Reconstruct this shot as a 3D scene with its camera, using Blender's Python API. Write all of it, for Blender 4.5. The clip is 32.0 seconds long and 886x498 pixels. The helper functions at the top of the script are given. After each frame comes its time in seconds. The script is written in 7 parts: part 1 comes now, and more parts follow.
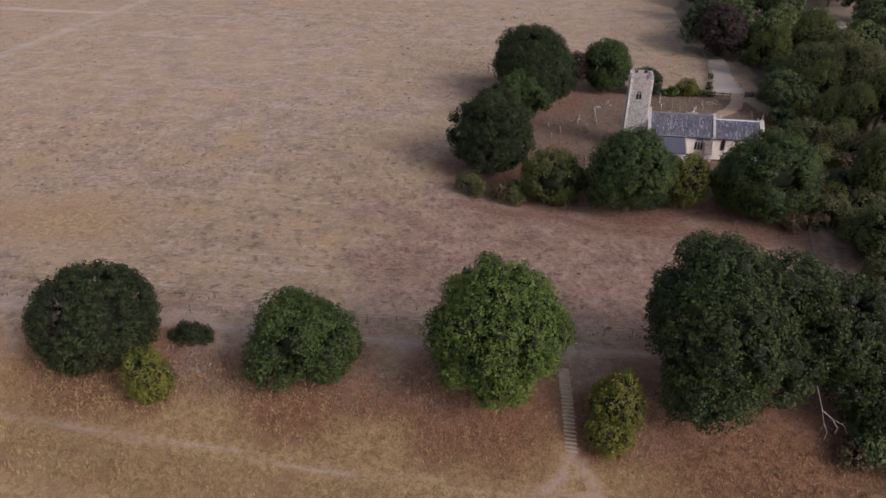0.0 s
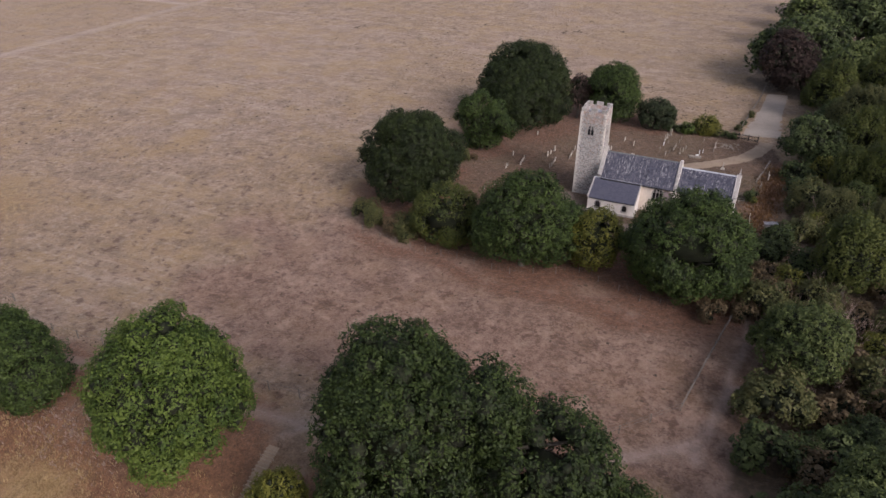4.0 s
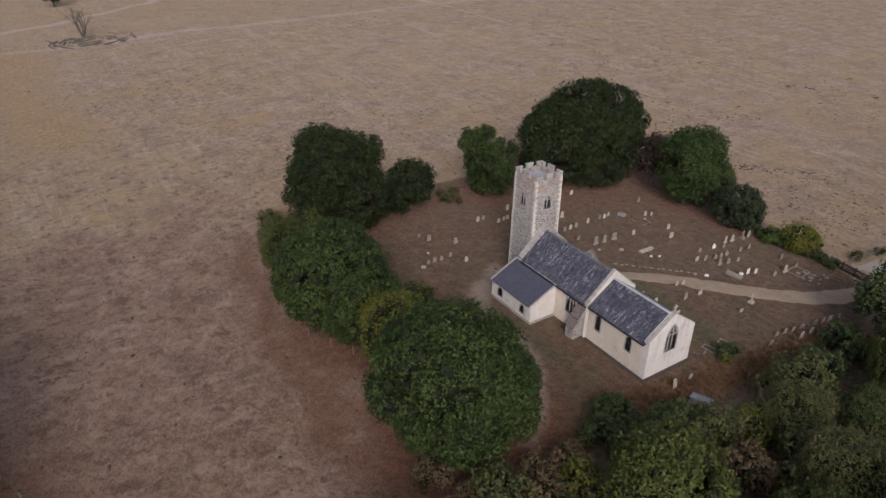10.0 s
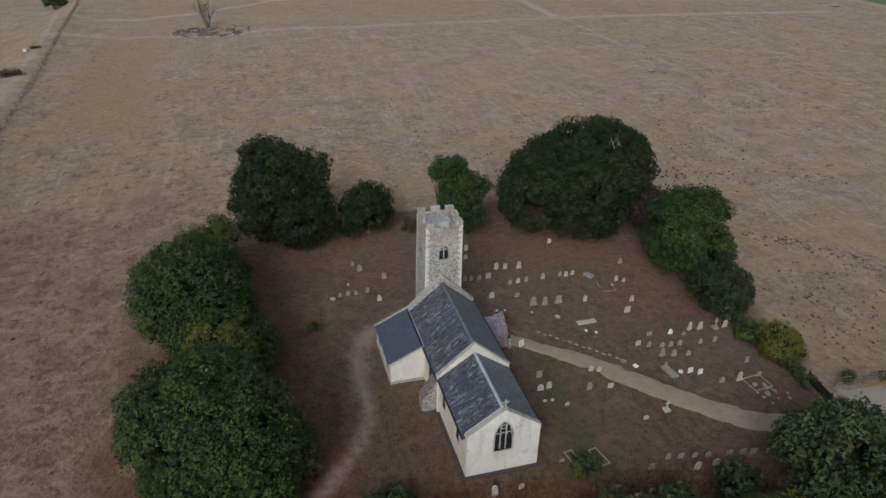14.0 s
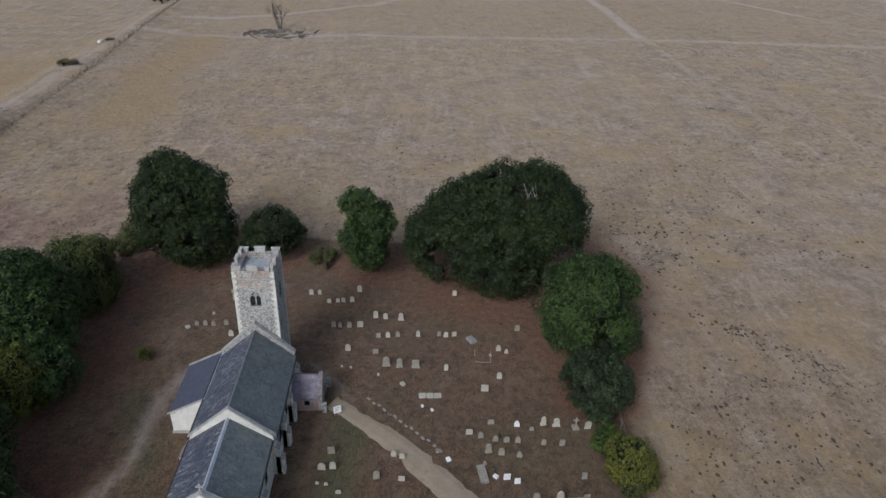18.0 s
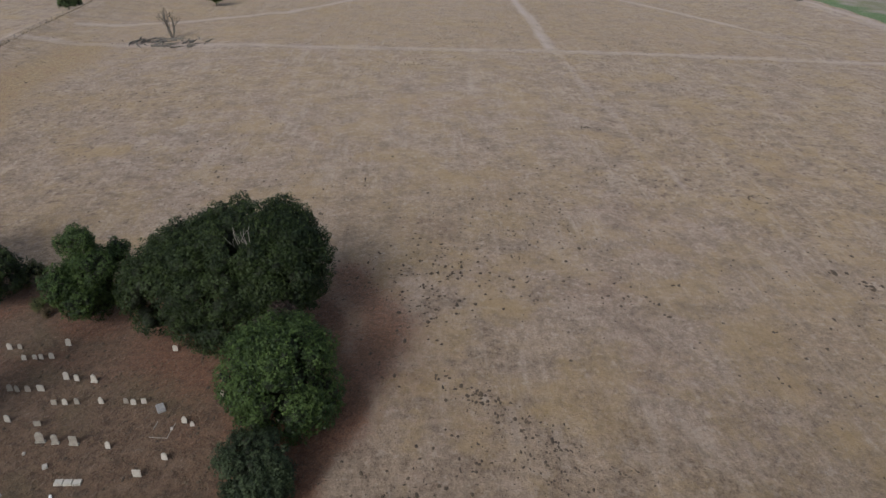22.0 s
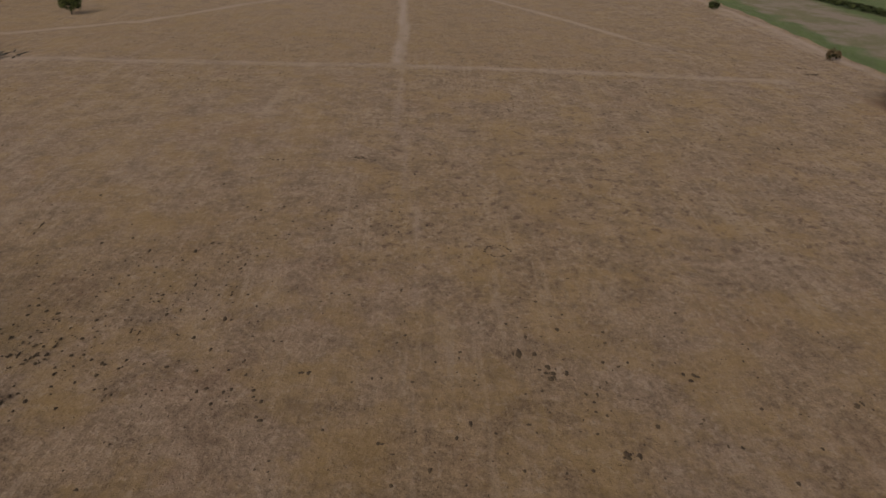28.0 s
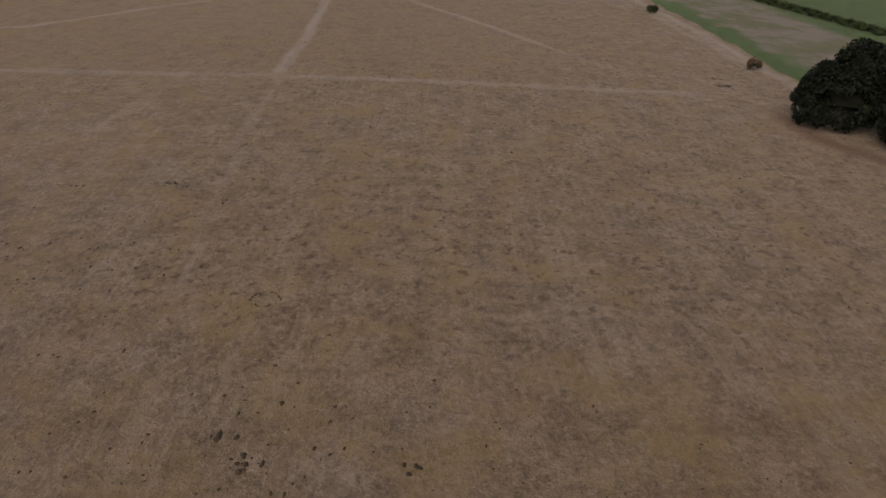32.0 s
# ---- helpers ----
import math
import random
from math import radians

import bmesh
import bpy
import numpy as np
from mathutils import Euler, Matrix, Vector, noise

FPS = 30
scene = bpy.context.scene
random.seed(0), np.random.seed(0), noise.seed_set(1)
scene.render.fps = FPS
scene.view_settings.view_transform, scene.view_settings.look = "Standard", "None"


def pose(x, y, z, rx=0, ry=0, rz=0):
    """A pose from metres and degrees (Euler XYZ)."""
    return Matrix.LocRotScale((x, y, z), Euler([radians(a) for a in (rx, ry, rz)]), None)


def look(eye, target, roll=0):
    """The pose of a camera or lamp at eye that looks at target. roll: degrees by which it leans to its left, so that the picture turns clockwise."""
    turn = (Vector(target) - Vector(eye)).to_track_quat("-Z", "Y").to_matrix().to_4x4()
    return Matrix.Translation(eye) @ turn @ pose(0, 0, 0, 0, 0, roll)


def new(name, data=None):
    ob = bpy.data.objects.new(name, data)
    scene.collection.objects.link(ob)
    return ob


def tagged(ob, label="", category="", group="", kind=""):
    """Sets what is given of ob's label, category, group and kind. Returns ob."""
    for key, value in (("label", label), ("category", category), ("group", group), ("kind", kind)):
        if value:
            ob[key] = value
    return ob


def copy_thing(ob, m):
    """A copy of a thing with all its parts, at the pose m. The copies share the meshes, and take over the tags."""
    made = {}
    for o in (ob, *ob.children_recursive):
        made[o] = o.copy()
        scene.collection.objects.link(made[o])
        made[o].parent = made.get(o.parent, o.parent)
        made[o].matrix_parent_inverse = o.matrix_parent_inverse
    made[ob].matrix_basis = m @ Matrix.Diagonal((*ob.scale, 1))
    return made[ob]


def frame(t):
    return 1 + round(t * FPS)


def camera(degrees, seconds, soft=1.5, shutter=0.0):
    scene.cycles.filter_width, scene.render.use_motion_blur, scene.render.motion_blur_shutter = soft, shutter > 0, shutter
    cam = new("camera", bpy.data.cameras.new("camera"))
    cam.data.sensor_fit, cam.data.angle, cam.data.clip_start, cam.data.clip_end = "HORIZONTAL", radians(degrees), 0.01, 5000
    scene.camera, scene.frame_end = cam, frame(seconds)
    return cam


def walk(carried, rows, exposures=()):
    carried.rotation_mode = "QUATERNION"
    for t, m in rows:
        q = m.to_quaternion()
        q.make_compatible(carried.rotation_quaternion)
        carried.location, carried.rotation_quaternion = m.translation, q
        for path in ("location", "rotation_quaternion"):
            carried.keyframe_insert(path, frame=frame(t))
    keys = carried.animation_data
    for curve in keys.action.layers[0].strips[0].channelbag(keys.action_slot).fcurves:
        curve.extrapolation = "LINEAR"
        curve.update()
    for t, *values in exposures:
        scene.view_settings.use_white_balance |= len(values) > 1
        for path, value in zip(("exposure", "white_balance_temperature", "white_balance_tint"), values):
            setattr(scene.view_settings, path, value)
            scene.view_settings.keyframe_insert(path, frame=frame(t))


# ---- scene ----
cam = camera(65.2, 32.0)
METRES, EYE, TILT, LEAN, TURN = 303.6, 51.7, 0.0, 0.0, 9.4
ROWS = [
    (0.0, 0.0, 0.0, 0.0, 0.15, -30.42, -0.26),
    (0.5, 0.0144, 0.0041, -0.0002, 1.73, -30.44, -0.28),
    (1.0, 0.0286, 0.0086, -0.0003, 3.15, -30.44, -0.31),
    (1.5, 0.0428, 0.0136, -0.0004, 4.84, -30.45, -0.32),
    (2.0, 0.0568, 0.0191, -0.0006, 6.56, -30.42, -0.32),
    (2.5, 0.0706, 0.025, -0.0008, 8.07, -30.4, -0.32),
    (3.0, 0.0843, 0.0311, -0.001, 9.73, -30.38, -0.33),
    (3.5, 0.1083, 0.0434, -0.0019, 12.62, -30.33, -0.29),
    (5.5, 0.2051, 0.1174, -0.012, 26.62, -29.36, -0.05),
    (6.0, 0.2188, 0.1302, -0.0121, 31.65, -29.35, -0.06),
    (6.5, 0.2289, 0.1407, -0.0124, 31.72, -29.3, -0.11),
    (7.0, 0.2384, 0.1514, -0.0129, 31.74, -29.26, -0.2),
    (7.5, 0.2471, 0.1622, -0.0133, 32.66, -29.25, -0.32),
    (8.0, 0.2557, 0.1731, -0.0136, 36.42, -29.26, -0.41),
    (8.5, 0.2643, 0.1845, -0.0139, 40.11, -29.26, -0.46),
    (9.0, 0.2722, 0.1961, -0.0143, 43.01, -29.29, -0.52),
    (9.5, 0.2798, 0.2081, -0.0147, 45.69, -29.26, -0.57),
    (10.0, 0.2866, 0.2205, -0.0149, 47.97, -29.27, -0.64),
    (10.5, 0.2931, 0.2332, -0.015, 50.1, -29.25, -0.71),
    (11.0, 0.2989, 0.246, -0.015, 52.12, -29.26, -0.77),
    (11.5, 0.3042, 0.259, -0.0152, 54.22, -29.21, -0.86),
    (12.0, 0.3091, 0.2722, -0.0149, 56.36, -29.19, -0.92),
    (12.5, 0.3134, 0.2857, -0.0145, 58.44, -29.19, -1.0),
    (13.0, 0.3171, 0.2993, -0.0137, 60.42, -29.18, -1.05),
    (13.5, 0.3203, 0.3131, -0.0128, 62.49, -29.19, -1.13),
    (14.0, 0.3232, 0.3269, -0.0119, 64.89, -29.18, -1.19),
    (14.5, 0.3255, 0.3411, -0.0111, 67.11, -29.19, -1.2),
    (16.5, 0.3295, 0.3974, -0.0087, 76.01, -29.13, -1.49),
    (17.0, 0.3292, 0.4119, -0.0081, 78.4, -29.19, -1.53),
    (17.5, 0.3283, 0.4264, -0.0081, 78.55, -29.11, -1.55),
    (18.0, 0.3268, 0.4403, -0.0077, 78.59, -29.09, -1.66),
    (18.5, 0.3251, 0.4545, -0.0077, 78.62, -29.01, -1.68),
    (19.0, 0.3229, 0.4687, -0.0074, 78.65, -29.01, -1.72),
    (19.5, 0.3207, 0.4827, -0.0072, 78.67, -28.95, -1.78),
    (20.0, 0.3182, 0.4969, -0.0069, 78.7, -28.94, -1.8),
    (20.5, 0.3159, 0.511, -0.0067, 78.76, -28.88, -1.83),
    (21.0, 0.3135, 0.5252, -0.0063, 78.86, -28.88, -1.8),
    (21.5, 0.311, 0.5393, -0.0062, 78.91, -28.86, -1.83),
    (22.0, 0.3085, 0.5535, -0.0064, 78.99, -28.83, -1.87),
    (22.5, 0.3059, 0.5675, -0.0064, 79.02, -28.82, -1.89),
    (23.0, 0.3033, 0.5816, -0.0065, 79.05, -28.8, -1.9),
    (23.5, 0.3006, 0.5958, -0.0067, 79.09, -28.77, -1.92),
    (24.0, 0.2979, 0.6099, -0.0069, 79.13, -28.73, -1.93),
    (24.5, 0.2953, 0.6239, -0.0067, 79.15, -28.71, -1.94),
    (25.0, 0.2925, 0.638, -0.0066, 79.19, -28.66, -1.94),
    (25.5, 0.2896, 0.6518, -0.0061, 79.19, -28.67, -1.95),
    (27.5, 0.2772, 0.7083, -0.0053, 79.35, -28.65, -1.89),
    (28.0, 0.2738, 0.7224, -0.0051, 79.37, -28.66, -1.89),
    (28.5, 0.2704, 0.7361, -0.0052, 79.38, -28.65, -1.9),
    (29.0, 0.2671, 0.7503, -0.0051, 79.42, -28.65, -1.89),
    (29.5, 0.2635, 0.7642, -0.0049, 79.42, -28.67, -1.91),
    (30.0, 0.26, 0.7782, -0.0048, 79.45, -28.65, -1.89),
    (30.5, 0.2564, 0.792, -0.0046, 79.47, -28.68, -1.92),
    (31.0, 0.2528, 0.8058, -0.0043, 79.47, -28.69, -1.93),
    (31.5, 0.2492, 0.8196, -0.0042, 79.48, -28.69, -1.96),
    (32.0, 0.2455, 0.8334, -0.004, 79.48, -28.71, -1.98),
]
walk(cam, [(t, pose(0, 0, EYE, TILT, LEAN, TURN) @ pose(METRES * x, METRES * y, METRES * z, 90 + pitch, roll, yaw)) for t, x, y, z, yaw, pitch, roll in ROWS],
     [(0.0, 0.24, 6330, 23), (3.0, 0.30, 6330, 22), (6.0, 0.15, 6330, 22), (9.0, -0.03, 6330, 20), (11.0, -0.13, 6330, 14), (13.0, -0.26, 6080, 9), (14.5, -0.27, 5880, 4), (17.0, -0.16, 5650, 6), (19.0, 0.05, 5580, 5), (21.0, 0.09, 5680, 5), (23.0, -0.09, 6150, 11),
      (25.0, -0.32, 6830, 12), (28.0, -0.76, 7730, 14), (30.0, -0.79, 7380, 14), (32.0, -0.79, 6980, 14)])

# ---- light ----
SUN_DIR = Vector((0.86, -0.51, 0.0)).normalized()
SUN_UP = 35.0
world = bpy.data.worlds.new("world")
scene.world = world
world.use_nodes = True
wn = world.node_tree.nodes
sky = wn.new("ShaderNodeTexSky")
sky.sky_type = "NISHITA"
sky.sun_disc = False
sky.sun_elevation, sky.sun_rotation = radians(SUN_UP), radians(120)
sky.air_density, sky.dust_density, sky.ozone_density = 1.0, 4.0, 1.0
haze = wn.new("ShaderNodeHueSaturation")
haze.inputs["Saturation"].default_value = 0.6
world.node_tree.links.new(sky.outputs[0], haze.inputs["Color"])
world.node_tree.links.new(haze.outputs[0], wn["Background"].inputs[0])
wn["Background"].inputs[1].default_value = 0.15
sun = new("sun", bpy.data.lights.new("sun", "SUN"))
sun.data.energy, sun.data.angle, sun.data.color = 1.2, radians(18.0), (1.0, 0.97, 0.94)
sun.matrix_basis = look((0, 0, 0), -(SUN_DIR * math.cos(radians(SUN_UP)) + Vector((0, 0, math.sin(radians(SUN_UP))))))


# ---- materials ----
class Nodes:
    """Small wrapper that adds shader nodes and joins them."""

    def __init__(self, name):
        self.mat = bpy.data.materials.new(name)
        self.mat.use_nodes = True
        self.tree = self.mat.node_tree
        self.bsdf = self.tree.nodes["Principled BSDF"]
        self.out = self.tree.nodes["Material Output"]
        self.co = self.add("ShaderNodeTexCoord").outputs["Object"]
        self.geo = self.add("ShaderNodeNewGeometry")

    def add(self, kind):
        return self.tree.nodes.new(kind)

    def join(self, a, b):
        self.tree.links.new(a, b)

    def noise(self, scale, detail=4.0, rough=0.6, co=None, distortion=0.0):
        n = self.add("ShaderNodeTexNoise")
        n.inputs["Scale"].default_value = scale
        n.inputs["Detail"].default_value = detail
        n.inputs["Roughness"].default_value = rough
        n.inputs["Distortion"].default_value = distortion
        self.join(self.co if co is None else co, n.inputs["Vector"])
        return n.outputs["Fac"]

    def stretch(self, sx, sy, sz, co=None):
        m = self.add("ShaderNodeMapping")
        m.inputs["Scale"].default_value = (sx, sy, sz)
        self.join(self.co if co is None else co, m.inputs["Vector"])
        return m.outputs[0]

    def cells(self, scale, co=None, feature="F1", rand=1.0):
        n = self.add("ShaderNodeTexVoronoi")
        n.feature = feature
        n.inputs["Scale"].default_value = scale
        n.inputs["Randomness"].default_value = rand
        self.join(self.co if co is None else co, n.inputs["Vector"])
        return n

    def ramp(self, fac, a, b):
        """Smooth step of fac from a to b, 0 to 1."""
        m = self.add("ShaderNodeMapRange")
        m.interpolation_type = "SMOOTHSTEP"
        m.inputs["From Min"].default_value, m.inputs["From Max"].default_value = a, b
        self.join(fac, m.inputs["Value"])
        return m.outputs["Result"]

    def math(self, op, a, b):
        m = self.add("ShaderNodeMath")
        m.operation = op
        for socket, v in zip(m.inputs, (a, b)):
            if isinstance(v, (int, float)):
                socket.default_value = v
            else:
                self.join(v, socket)
        return m.outputs[0]

    def mix(self, fac, a, b, mode="MIX"):
        m = self.add("ShaderNodeMix")
        m.data_type, m.blend_type = "RGBA", mode
        for socket, v in ((m.inputs[0], fac), (m.inputs[6], a), (m.inputs[7], b)):
            if isinstance(v, (int, float)):
                socket.default_value = v
            elif isinstance(v, tuple):
                socket.default_value = (*v, 1.0)
            else:
                self.join(v, socket)
        return m.outputs[2]

    def attr(self, name):
        n = self.add("ShaderNodeAttribute")
        n.attribute_name = name
        return n.outputs["Fac"]

    def finish(self, colour, rough=0.8, bump=None, height=0.02, spec=0.3, metal=0.0):
        b = self.bsdf
        if isinstance(colour, tuple):
            b.inputs["Base Color"].default_value = (*colour, 1.0)
        else:
            self.join(colour, b.inputs["Base Color"])
        if isinstance(rough, float):
            b.inputs["Roughness"].default_value = rough
        else:
            self.join(rough, b.inputs["Roughness"])
        b.inputs["Specular IOR Level"].default_value = spec
        b.inputs["Metallic"].default_value = metal
        if bump is not None:
            n = self.add("ShaderNodeBump")
            n.inputs["Distance"].default_value = height
            n.inputs["Strength"].default_value = 1.0
            self.join(bump, n.inputs["Height"])
            self.join(n.outputs[0], b.inputs["Normal"])
        return self.mat


def mottled(name, a, b, scale, rough=0.85, height=0.02, fine=6.0, c=None, spec=0.3, metal=0.0, runs=0.0):
    """Two tones mixed at a large and a fine scale, with a third tone in stains and streaks that run down."""
    n = Nodes(name)
    big, small = n.noise(scale, 5.0), n.noise(scale * fine, 4.0)
    col = n.mix(n.ramp(n.math("ADD", n.math("MULTIPLY", big, 0.6), n.math("MULTIPLY", small, 0.4)), 0.35, 0.65), a, b)
    if c:
        col = n.mix(n.ramp(n.noise(scale * 0.7, 6.0, 0.7), 0.56, 0.7), col, c)
    if runs:
        down = n.noise(1.0, 5.0, 0.7, n.stretch(0.9, 0.9, 0.2))
        col = n.mix(n.math("MULTIPLY", n.ramp(down, 0.5, 0.66), runs), col, (0.3, 0.285, 0.265))
        col = n.mix(n.math("MULTIPLY", n.ramp(n.noise(0.45, 5.0, 0.7), 0.54, 0.66), runs), col, (0.68, 0.66, 0.63))
    return n.finish(col, rough, small, height, spec, metal)


def leafy(name, a, b, tip, density=0.35):
    """Leaves: tone by leaf, by spray and by part of the crown, thin enough to let light through."""
    n = Nodes(name)
    rnd = n.geo.outputs["Random Per Island"]
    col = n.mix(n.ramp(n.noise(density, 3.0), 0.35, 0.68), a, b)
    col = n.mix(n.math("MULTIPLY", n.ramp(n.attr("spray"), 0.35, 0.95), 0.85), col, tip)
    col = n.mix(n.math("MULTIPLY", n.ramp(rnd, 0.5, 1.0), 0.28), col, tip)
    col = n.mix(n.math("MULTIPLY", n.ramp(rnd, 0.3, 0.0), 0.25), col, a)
    n.finish(col, 0.62, spec=0.25)
    t = n.add("ShaderNodeBsdfTranslucent")
    n.join(col, t.inputs["Color"])
    m = n.add("ShaderNodeMixShader")
    m.inputs[0].default_value = 0.22
    n.join(n.bsdf.outputs[0], m.inputs[1])
    n.join(t.outputs[0], m.inputs[2])
    n.join(m.outputs[0], n.out.inputs["Surface"])
    return n.mat


def ground_material():
    n = Nodes("dry_pasture")
    broad = n.noise(0.018, 4.0, 0.55)
    mid = n.noise(0.16, 7.0, 0.72)
    small = n.noise(1.1, 6.0, 0.75)
    fine = n.noise(4.5, 4.0, 0.7)
    streak = n.noise(1.0, 5.0, 0.7, n.stretch(0.32, 0.75, 1.0))
    # dry turf: thatch from dark brown to bleached straw, in patches
    grain = n.math("ADD", n.math("MULTIPLY", n.ramp(small, 0.41, 0.59), 0.5), n.math("MULTIPLY", n.ramp(fine, 0.4, 0.6), 0.5))
    dark = n.mix(n.ramp(broad, 0.38, 0.62), (0.098, 0.065, 0.039), (0.102, 0.07, 0.047))
    pale = n.mix(n.ramp(broad, 0.4, 0.6), (0.355, 0.257, 0.165), (0.365, 0.272, 0.2))
    turf = n.mix(n.math("ADD", n.math("MULTIPLY", grain, 0.62), n.math("MULTIPLY", n.ramp(mid, 0.34, 0.66), 0.38)), dark, pale)
    turf = n.mix(n.math("MULTIPLY", n.ramp(streak, 0.5, 0.66), 0.32), turf, (0.155, 0.112, 0.08))
    turf = n.mix(n.math("MULTIPLY", n.ramp(n.noise(0.085, 6.0, 0.75), 0.47, 0.6), 0.5), turf, (0.275, 0.19, 0.09))
    turf = n.mix(n.math("MULTIPLY", n.ramp(n.noise(0.045, 7.0, 0.8), 0.52, 0.68), 0.35), turf, (0.205, 0.122, 0.08))
    # flecks: dark tufts and bleached thatch, thicker in some places
    thick = n.ramp(n.noise(0.11, 4.0, 0.65), 0.36, 0.62)
    clump = n.math("MULTIPLY", n.ramp(n.noise(1.25, 3.0, 0.55), 0.55, 0.66), n.math("ADD", n.math("MULTIPLY", thick, 0.26), 0.06))
    clump = n.math("MULTIPLY", clump, n.math("ADD", n.math("MULTIPLY", n.attr("rough"), 1.1), 0.55))
    turf = n.mix(clump, turf, (0.09, 0.062, 0.042))
    blot = n.math("MULTIPLY", n.ramp(n.noise(0.62, 4.0, 0.62), 0.55, 0.66), n.math("MULTIPLY", n.attr("rough"), 0.8))
    turf = n.mix(n.math("MULTIPLY", n.ramp(n.noise(0.85, 3.0, 0.6), 0.54, 0.68), 0.42), turf, (0.375, 0.305, 0.235))
    rut = n.noise(1.0, 3.0, 0.6, n.stretch(0.05, 0.55, 1.0))
    turf = n.mix(n.math("MULTIPLY", n.math("MULTIPLY", n.ramp(rut, 0.52, 0.64), n.ramp(n.noise(0.04, 2.0), 0.42, 0.58)), 0.3), turf, (0.37, 0.295, 0.225))
    swath = n.noise(1.0, 2.0, 0.5, n.stretch(0.02, 0.95, 1.0))
    turf = n.mix(n.math("MULTIPLY", n.math("MULTIPLY", n.ramp(swath, 0.5, 0.62), n.ramp(n.noise(0.03, 2.0), 0.45, 0.6)), 0.22), turf, (0.15, 0.11, 0.078))
    fleck = n.math("MULTIPLY", n.ramp(n.noise(2.6, 3.0, 0.6), 0.6, 0.68), n.ramp(n.noise(0.3, 3.0), 0.4, 0.6))
    fleck = n.math("MULTIPLY", fleck, n.math("ADD", n.math("MULTIPLY", n.attr("rough"), 0.35), 0.5))
    turf = n.mix(fleck, turf, (0.08, 0.054, 0.035))
    worn_turf = n.noise(0.34, 5.0, 0.68, n.stretch(1.0, 0.75, 1.0))
    turf = n.mix(n.math("MULTIPLY", n.ramp(worn_turf, 0.52, 0.66), 0.34), turf, (0.36, 0.275, 0.205))
    turf = n.mix(n.math("MULTIPLY", n.ramp(worn_turf, 0.47, 0.34), 0.36), turf, (0.115, 0.078, 0.051))
    turf = n.mix(n.math("MULTIPLY", n.ramp(n.noise(0.07, 5.0, 0.7), 0.5, 0.66), 0.46), turf, (0.27, 0.18, 0.075))
    breakup = n.math("MULTIPLY", n.math("SUBTRACT", n.math("ADD", n.math("MULTIPLY", small, 0.5), n.math("MULTIPLY", mid, 0.5)), 0.5), 1.1)

    def zone(name, lo, hi):
        return n.ramp(n.math("ADD", n.attr(name), breakup), lo, hi)

    rust = n.mix(grain, (0.115, 0.065, 0.046), (0.245, 0.156, 0.118))
    rust = n.mix(n.math("MULTIPLY", n.ramp(n.noise(0.22, 7.0, 0.76), 0.5, 0.64), 0.55), rust, (0.082, 0.044, 0.03))
    rust = n.mix(n.math("MULTIPLY", n.ramp(worn_turf, 0.52, 0.64), 0.6), rust, (0.31, 0.215, 0.165))
    rust = n.mix(n.math("MULTIPLY", n.ramp(worn_turf, 0.46, 0.34), 0.5), rust, (0.085, 0.048, 0.034))
    rust = n.mix(clump, rust, (0.07, 0.042, 0.03))
    rust = n.mix(fleck, rust, (0.066, 0.038, 0.026))
    turf = n.mix(blot, turf, (0.105, 0.066, 0.045))
    rust = n.mix(blot, rust, (0.085, 0.048, 0.034))
    turf = n.mix(n.math("MULTIPLY", zone("rust", 0.2, 1.0), 0.8), turf, rust)
    straw = n.mix(grain, (0.14, 0.088, 0.038), (0.33, 0.232, 0.115))
    straw = n.mix(n.math("MULTIPLY", n.ramp(mid, 0.45, 0.65), 0.6), straw, (0.2, 0.115, 0.068))
    col = n.mix(zone("straw", 0.3, 0.7), turf, straw)
    yard = n.mix(grain, (0.06, 0.036, 0.022), (0.152, 0.096, 0.058))
    yard = n.mix(n.math("MULTIPLY", n.ramp(n.noise(0.09, 3.0), 0.5, 0.62), 0.3), yard, (0.09, 0.08, 0.04))
    yard = n.mix(n.math("MULTIPLY", n.ramp(mid, 0.5, 0.68), 0.5), yard, (0.125, 0.08, 0.055))
    yard = n.mix(n.math("MULTIPLY", n.ramp(n.noise(0.35, 5.0, 0.75), 0.52, 0.64), 0.6), yard, (0.058, 0.036, 0.024))
    yard = n.mix(n.math("MULTIPLY", n.ramp(worn_turf, 0.52, 0.64), 0.55), yard, (0.16, 0.108, 0.07))
    yard = n.mix(n.math("MULTIPLY", n.ramp(n.noise(0.8, 5.0, 0.72), 0.5, 0.62), 0.5), yard, (0.045, 0.03, 0.02))
    yard = n.mix(n.math("MULTIPLY", zone("moss", 0.25, 0.75), 0.85), yard, n.mix(grain, (0.034, 0.04, 0.018), (0.085, 0.085, 0.04)))
    col = n.mix(zone("yard", 0.3, 0.6), col, yard)
    # leaf litter brown, dark enough to carry the trees' painted shade as well
    litter_shade = n.mix(grain, (0.068, 0.03, 0.018), (0.172, 0.083, 0.046))
    col = n.mix(n.math("MULTIPLY", zone("litter_shade", 0.25, 0.85), 0.85), col, litter_shade)
    wood = n.mix(n.ramp(small, 0.4, 0.65), (0.07, 0.052, 0.035), (0.13, 0.095, 0.06))
    col = n.mix(zone("wood", 0.3, 0.7), col, wood)
    bare = n.mix(n.ramp(small, 0.35, 0.7), (0.41, 0.335, 0.29), (0.305, 0.242, 0.205))
    col = n.mix(n.math("MULTIPLY", zone("worn", 0.25, 1.05), 0.72), col, bare)
    green = n.mix(n.ramp(mid, 0.4, 0.65), (0.024, 0.08, 0.008), (0.05, 0.118, 0.02))
    col = n.mix(zone("green", 0.35, 0.65), col, green)
